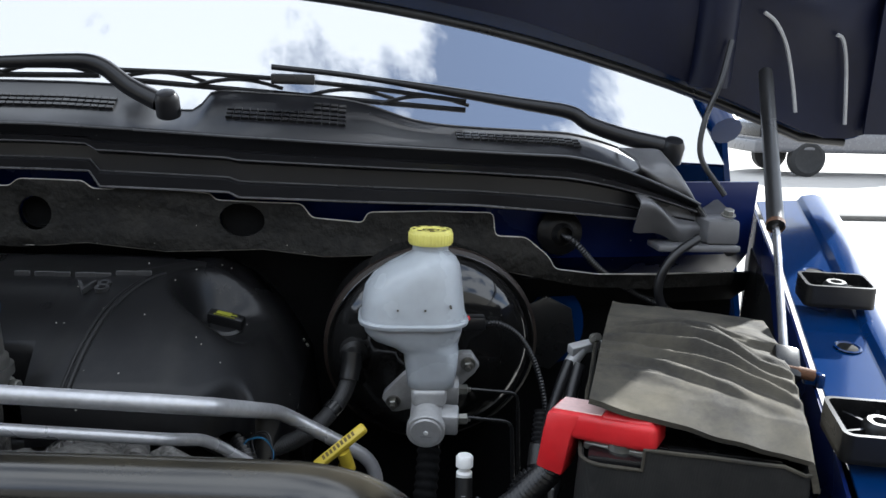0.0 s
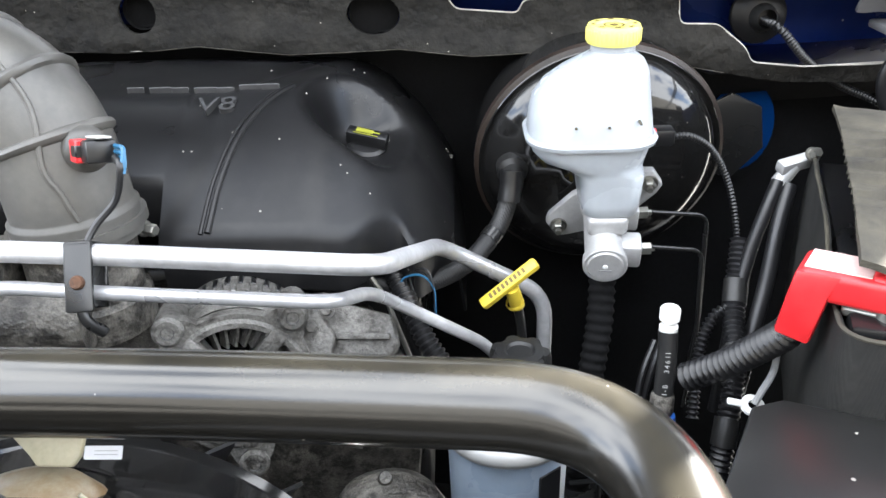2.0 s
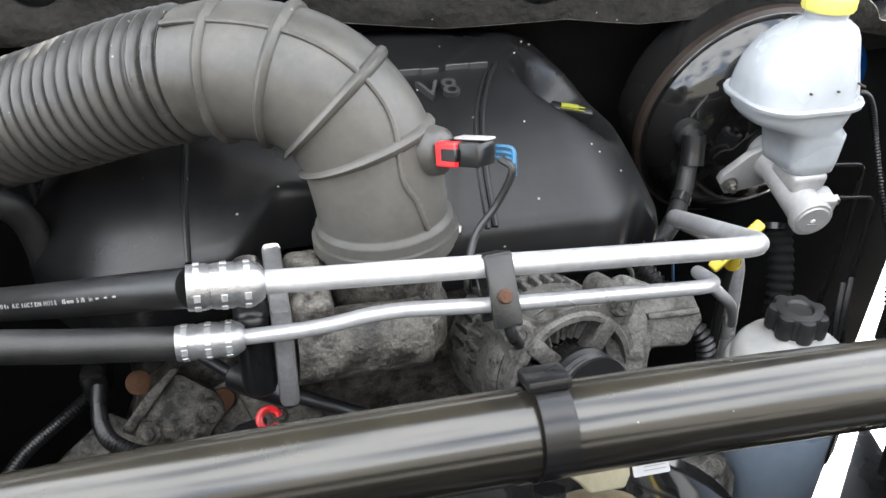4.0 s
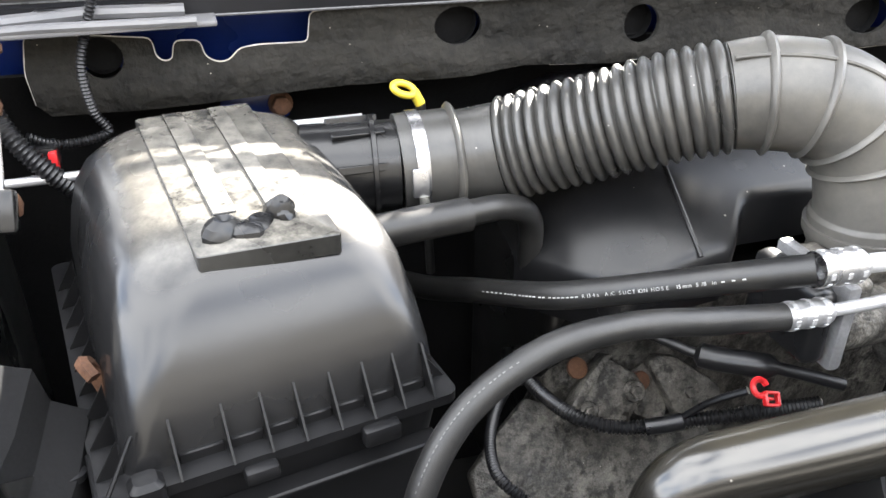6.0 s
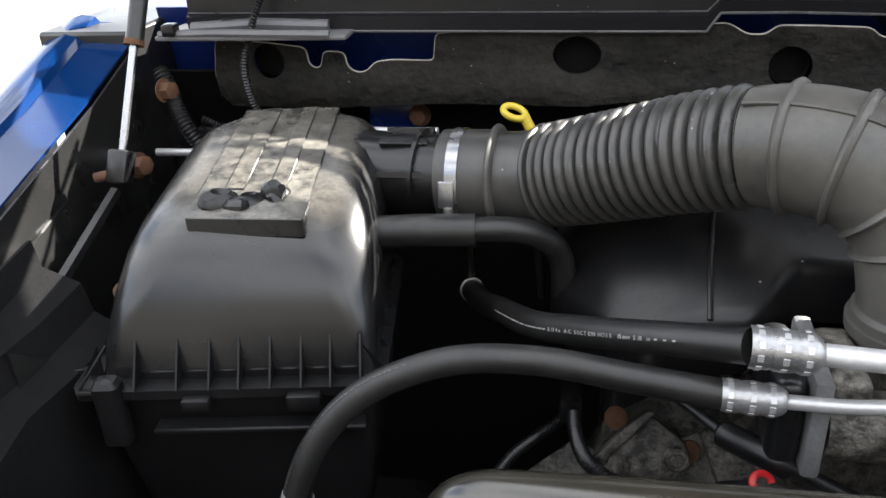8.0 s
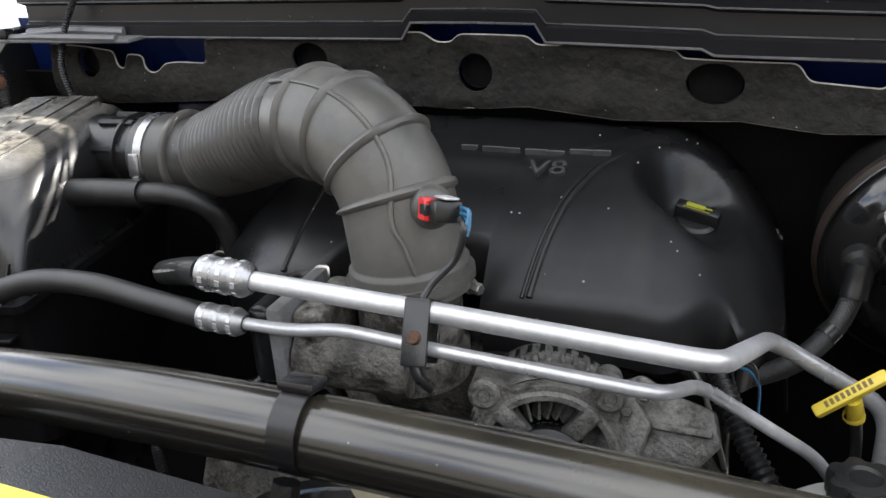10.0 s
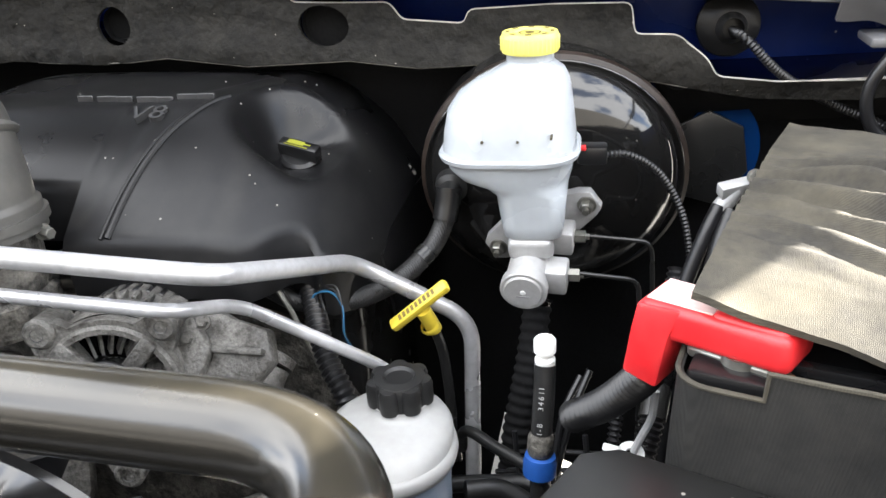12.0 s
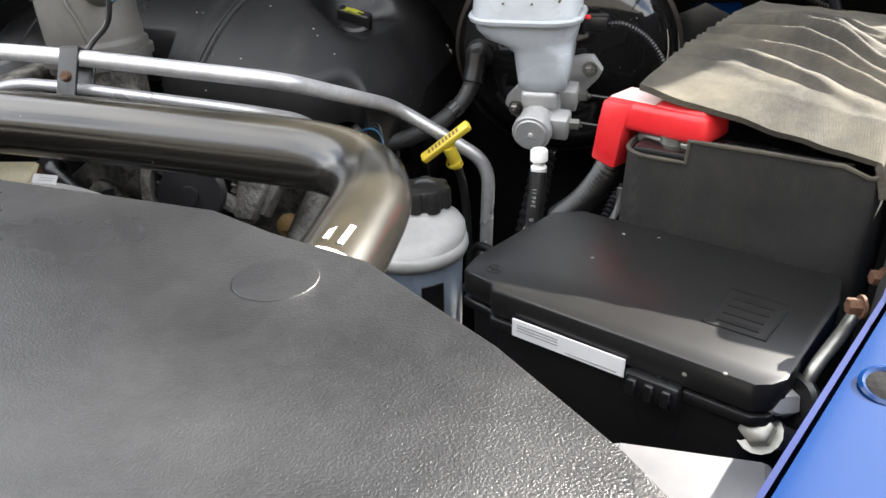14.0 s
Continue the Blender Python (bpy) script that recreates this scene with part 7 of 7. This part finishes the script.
for base, tip, lab in ((V(0.305, 0.714, 1.330), V(0.457, 1.135, 1.616), "right"), (V(-1.227, 0.93, 1.345), V(-1.200, 1.09, 1.66), "left")):
    st = thing("hood_strut", tuple(base), "black gas strut holding the hood open", "strut", "hood struts")
    d = tip - base
    part("rod", sweep([base + d * 0.04, base + d * 0.42], 0.0042, 14), STEEL, st, "bright chromed rod")
    part("cylinder", sweep([base + d * 0.40, base + d * 0.41, base + d * 0.96, tip], 0.0095, 16, lambda s: 0.0095), PAINT, st)
    part("end_ring", lathe([(0.0105, 0), (0.0105, 0.006)], base + d * 0.395, d, 16), RUST, st)
    part("ball_socket", box(-0.012, 0.012, -0.010, 0.010, -0.006, 0.030, 0.004, 2, frame_at(base, (1, 0, 0), d)), PLASTIC, st)
    part("ball_stud", sweep([base + V(0, 0, 0.006), base + V(0.024 if base.x > 0 else -0.024, -0.006, 0.002)], 0.0055, 10), RUST, st)

# ---- fenders ----
def fender(nm, s, edge, lab):
    f = thing(nm, (edge[0][0], edge[0][1], 1.0), lab, "fender", kind="structure")
    rows = []
    for x, y, z in edge:
        rows.append([V(x + s * 0.004, y, z), V(x + s * 0.066, y, z + 0.003), V(x + s * 0.072, y, z + 0.010), V(x + s * 0.090, y, z + 0.013), V(x + s * 0.115, y, z + 0.006), V(x + s * 0.15, y, z - 0.04), V(x + s * 0.18, y, z - 0.14), V(x + s * 0.19, y, z - 0.3), V(x + s * 0.19, y, 0.6)])
    part("panel", sheet(rows, 0.003), BLUE, f, smooth=30)
    part("inner_wall", sheet([[V(x - s * 0.004, y, 0.95), V(x - s * 0.002, y, z - 0.06), V(x, y, z - 0.005)] for x, y, z in edge], 0.003), PAINT if s < 0 else INNER_BLUE, f, "dark inner wall")
    return f


fr = fender("fender_right", 1, [(0.10, 0.02, 1.235), (0.166, 0.30, 1.262), (0.245, 0.46, 1.280), (0.305, 0.62, 1.305), (0.365, 0.80, 1.340), (0.43, 1.00, 1.385), (0.49, 1.20, 1.43)], "glossy deep blue front fender with bolt holes")
for x, y, z in ((0.229, 0.378, 1.2712), (0.256, 0.440, 1.2790), (0.40, 0.775, 1.3365), (0.455, 0.95, 1.376)):
    part("hole", lathe([(0.0, 0.0006), (0.010, 0.0006), (0.0115, 0.0)], (x, y, z + 0.001), (-0.02, -0.17, 1), 20), DARKFELT, fr)
    part("hole_rim", lathe([(0.0098, 0.0), (0.0115, 0.0012), (0.0135, 0.0004)], (x, y, z + 0.0015), (-0.02, -0.17, 1), 24), BLUE, fr)
fl = fender("fender_left", -1, [(-1.24, 0.02, 1.235), (-1.25, 0.30, 1.262), (-1.265, 0.55, 1.30), (-1.278, 0.80, 1.355), (-1.29, 1.00, 1.405), (-1.32, 1.20, 1.45)], "glossy deep blue front fender with bolt holes")
for x, y, z in ((0.236, 0.470, 1.262), (0.262, 0.53, 1.250), (0.318, 0.70, 1.290)):
    single("fender_bolt", hexbolt((x, y, z), (-1, -0.2, 0.1), 0.0052, 0.008), RUST, "rusty bolt on the inner fender", "bolt", "fender bolts")
for x, y, z in ((-1.255, 1.10, 1.39), (-1.235, 0.98, 1.34)):
    single("fender_bolt", hexbolt((x, y, z), (1, -0.3, 0.1), 0.011, 0.014), RUST, "rusty bolt on the inner fender", "bolt", "fender bolts")
def bumper_tray(at, turn, hx, hy):
    """A shallow ribbed tray with a round rubber bumper."""
    st = thing("hood_bumper_mount", at, "black ribbed plastic tray with a round rubber bumper on the fender", "bracket", "bumper trays", turn=turn)
    m = pose(*at, 6, 0, turn)
    part("base", plate(rrect(0, 0, hx, hy, 0.008), 0.004, 0, m), PLASTIC, st)
    part("rim", plate(rrect(0, 0, hx, hy, 0.008), 0.024, 0, m, [rrect(0, 0, hx - 0.0035, hy - 0.0035, 0.006)]), PLASTIC, st)
    for a in (20, 75, 130, 200, 255, 310):
        part("rib", box(0.010, hy * 0.95 if 50 < a % 180 < 140 else hx * 0.9, -0.0012, 0.0012, 0.003, 0.016, 0, 1, m @ Matrix.Rotation(radians(a), 4, "Z")), PLASTIC, st)
    part("bumper", lathe([(0.013, 0.002), (0.013, 0.018), (0.010, 0.022), (0.006, 0.022), (0.005, 0.018), (0, 0.018)], m.translation, m.to_3x3() @ V(0, 0, 1), 24), HOSE, st, "round rubber bumper")
    return st


bumper_tray((0.427, 0.856, 1.366), -14, 0.036, 0.026)
bumper_tray((0.325, 0.600, 1.312), -14, 0.036, 0.034)
lampc = thing("headlamp_corner", (0.14, 0.34, 1.205), "grey plastic headlamp housing corner", "headlamp")
part("housing", box(0.10, 0.185, 0.315, 0.372, 1.205, 1.2235, 0.006, 3), CORNER, lampc)
part("rim", box(0.106, 0.179, 0.321, 0.366, 1.2225, 1.2265, 0.0015, 2), CORNER, lampc)
latch = thing("fuse_box_bolt", (0.19, 0.43, 1.18), "zinc bolt and bracket beside the fuse box", "bolt")
part("bolt", hexbolt((0.185, 0.425, 1.198), (-0.3, -0.6, 0.7), 0.010, 0.012), ZINC, latch)
part("bracket", box(0.165, 0.235, 0.43, 0.45, 1.18, 1.20, 0.004), ZINC, latch)
single("marker_harness", sweep(curve([(0.275, 0.56, 1.262), (0.262, 0.52, 1.248), (0.248, 0.48, 1.236), (0.232, 0.45, 1.225), (0.225, 0.43, 1.20)]), 0.006, 10), JACKET, "grey wrapped cable along the fender", "cable")

fix = thing("lamp_fixing", (0.20, 0.437, 1.18), "silver metal lamp fixing with dark washer beside the fuse box", "bracket")
part("arm", sweep(curve([(0.241, 0.493, 1.25), (0.228, 0.468, 1.245), (0.213, 0.446, 1.235), (0.207, 0.440, 1.222)]), 0.0042, 10), ZINC, fix)
part("washer", lathe([(0.004, -0.002), (0.016, -0.002), (0.017, 0.002), (0.015, 0.005), (0.004, 0.006)], (0.205, 0.440, 1.212), (-0.75, -0.55, 0.25), 24), PAINT, fix, "dark rubber washer")
part("stud", lathe([(0.0085, 0.0), (0.0095, 0.004), (0.0095, 0.016), (0.007, 0.019), (0, 0.019)], (0.200, 0.436, 1.214), (-0.75, -0.55, 0.25), 6), ALU, fix)
single("blue_clip", merge(box(0.322, 0.338, 0.710, 0.717, 1.322, 1.330, 0.002, 2), box(0.333, 0.340, 0.706, 0.719, 1.319, 1.333, 0.002, 2)), BLUE, "small blue plastic clip beside the strut foot", "clip")

# ---- far things ----
# Added wall behind the camera: gives the tube a dark reflection, cuts front skylight.
single("unseen_wall", box(-16, 16, -4.6, -4.4, 0, 4.2, 0), STUCCO, "unseen dark wall added to darken reflections and light from the front", "wall", kind="structure")
car = thing("parked_pickup", (11.0, 17.5, 0.0), "grey pickup truck parked across the yard", "car")
part("body", box(8.0, 13.6, 16.7, 18.6, 0.50, 1.15, 0.10, 3), GREY_CAR, car)
part("cab", loft([[V(x, y, z) for x, y in rrect(10.4, 17.65, hx, hy, 0.15)] for z, hx, hy in ((1.1, 1.25, 0.93), (1.55, 1.05, 0.85), (1.85, 0.85, 0.75), (1.90, 0.75, 0.65))]), GREY_CAR, car)
part("bumper", box(7.80, 8.15, 16.75, 18.55, 0.48, 0.74, 0.05, 3), CORNER, car, "chrome grey bumper")
part("grille", box(7.96, 8.02, 16.95, 18.35, 0.80, 1.08, 0.02, 2), PLASTIC, car)
for x in (8.95, 12.6):
    for y in (16.68, 18.36):
        part("wheel", lathe([(0.0, 0.03), (0.22, 0.03), (0.30, 0.0), (0.38, 0.04), (0.38, 0.22), (0.30, 0.26), (0, 0.26)], (x, y, 0.38), (0, 1, 0), 32), TYRE, car)
single("kerb", box(3.5, 30, 10.6, 11.0, 0, 0.07, 0.02, 2), STUCCO, "low dusty concrete kerb across the yard", "kerb", kind="structure")
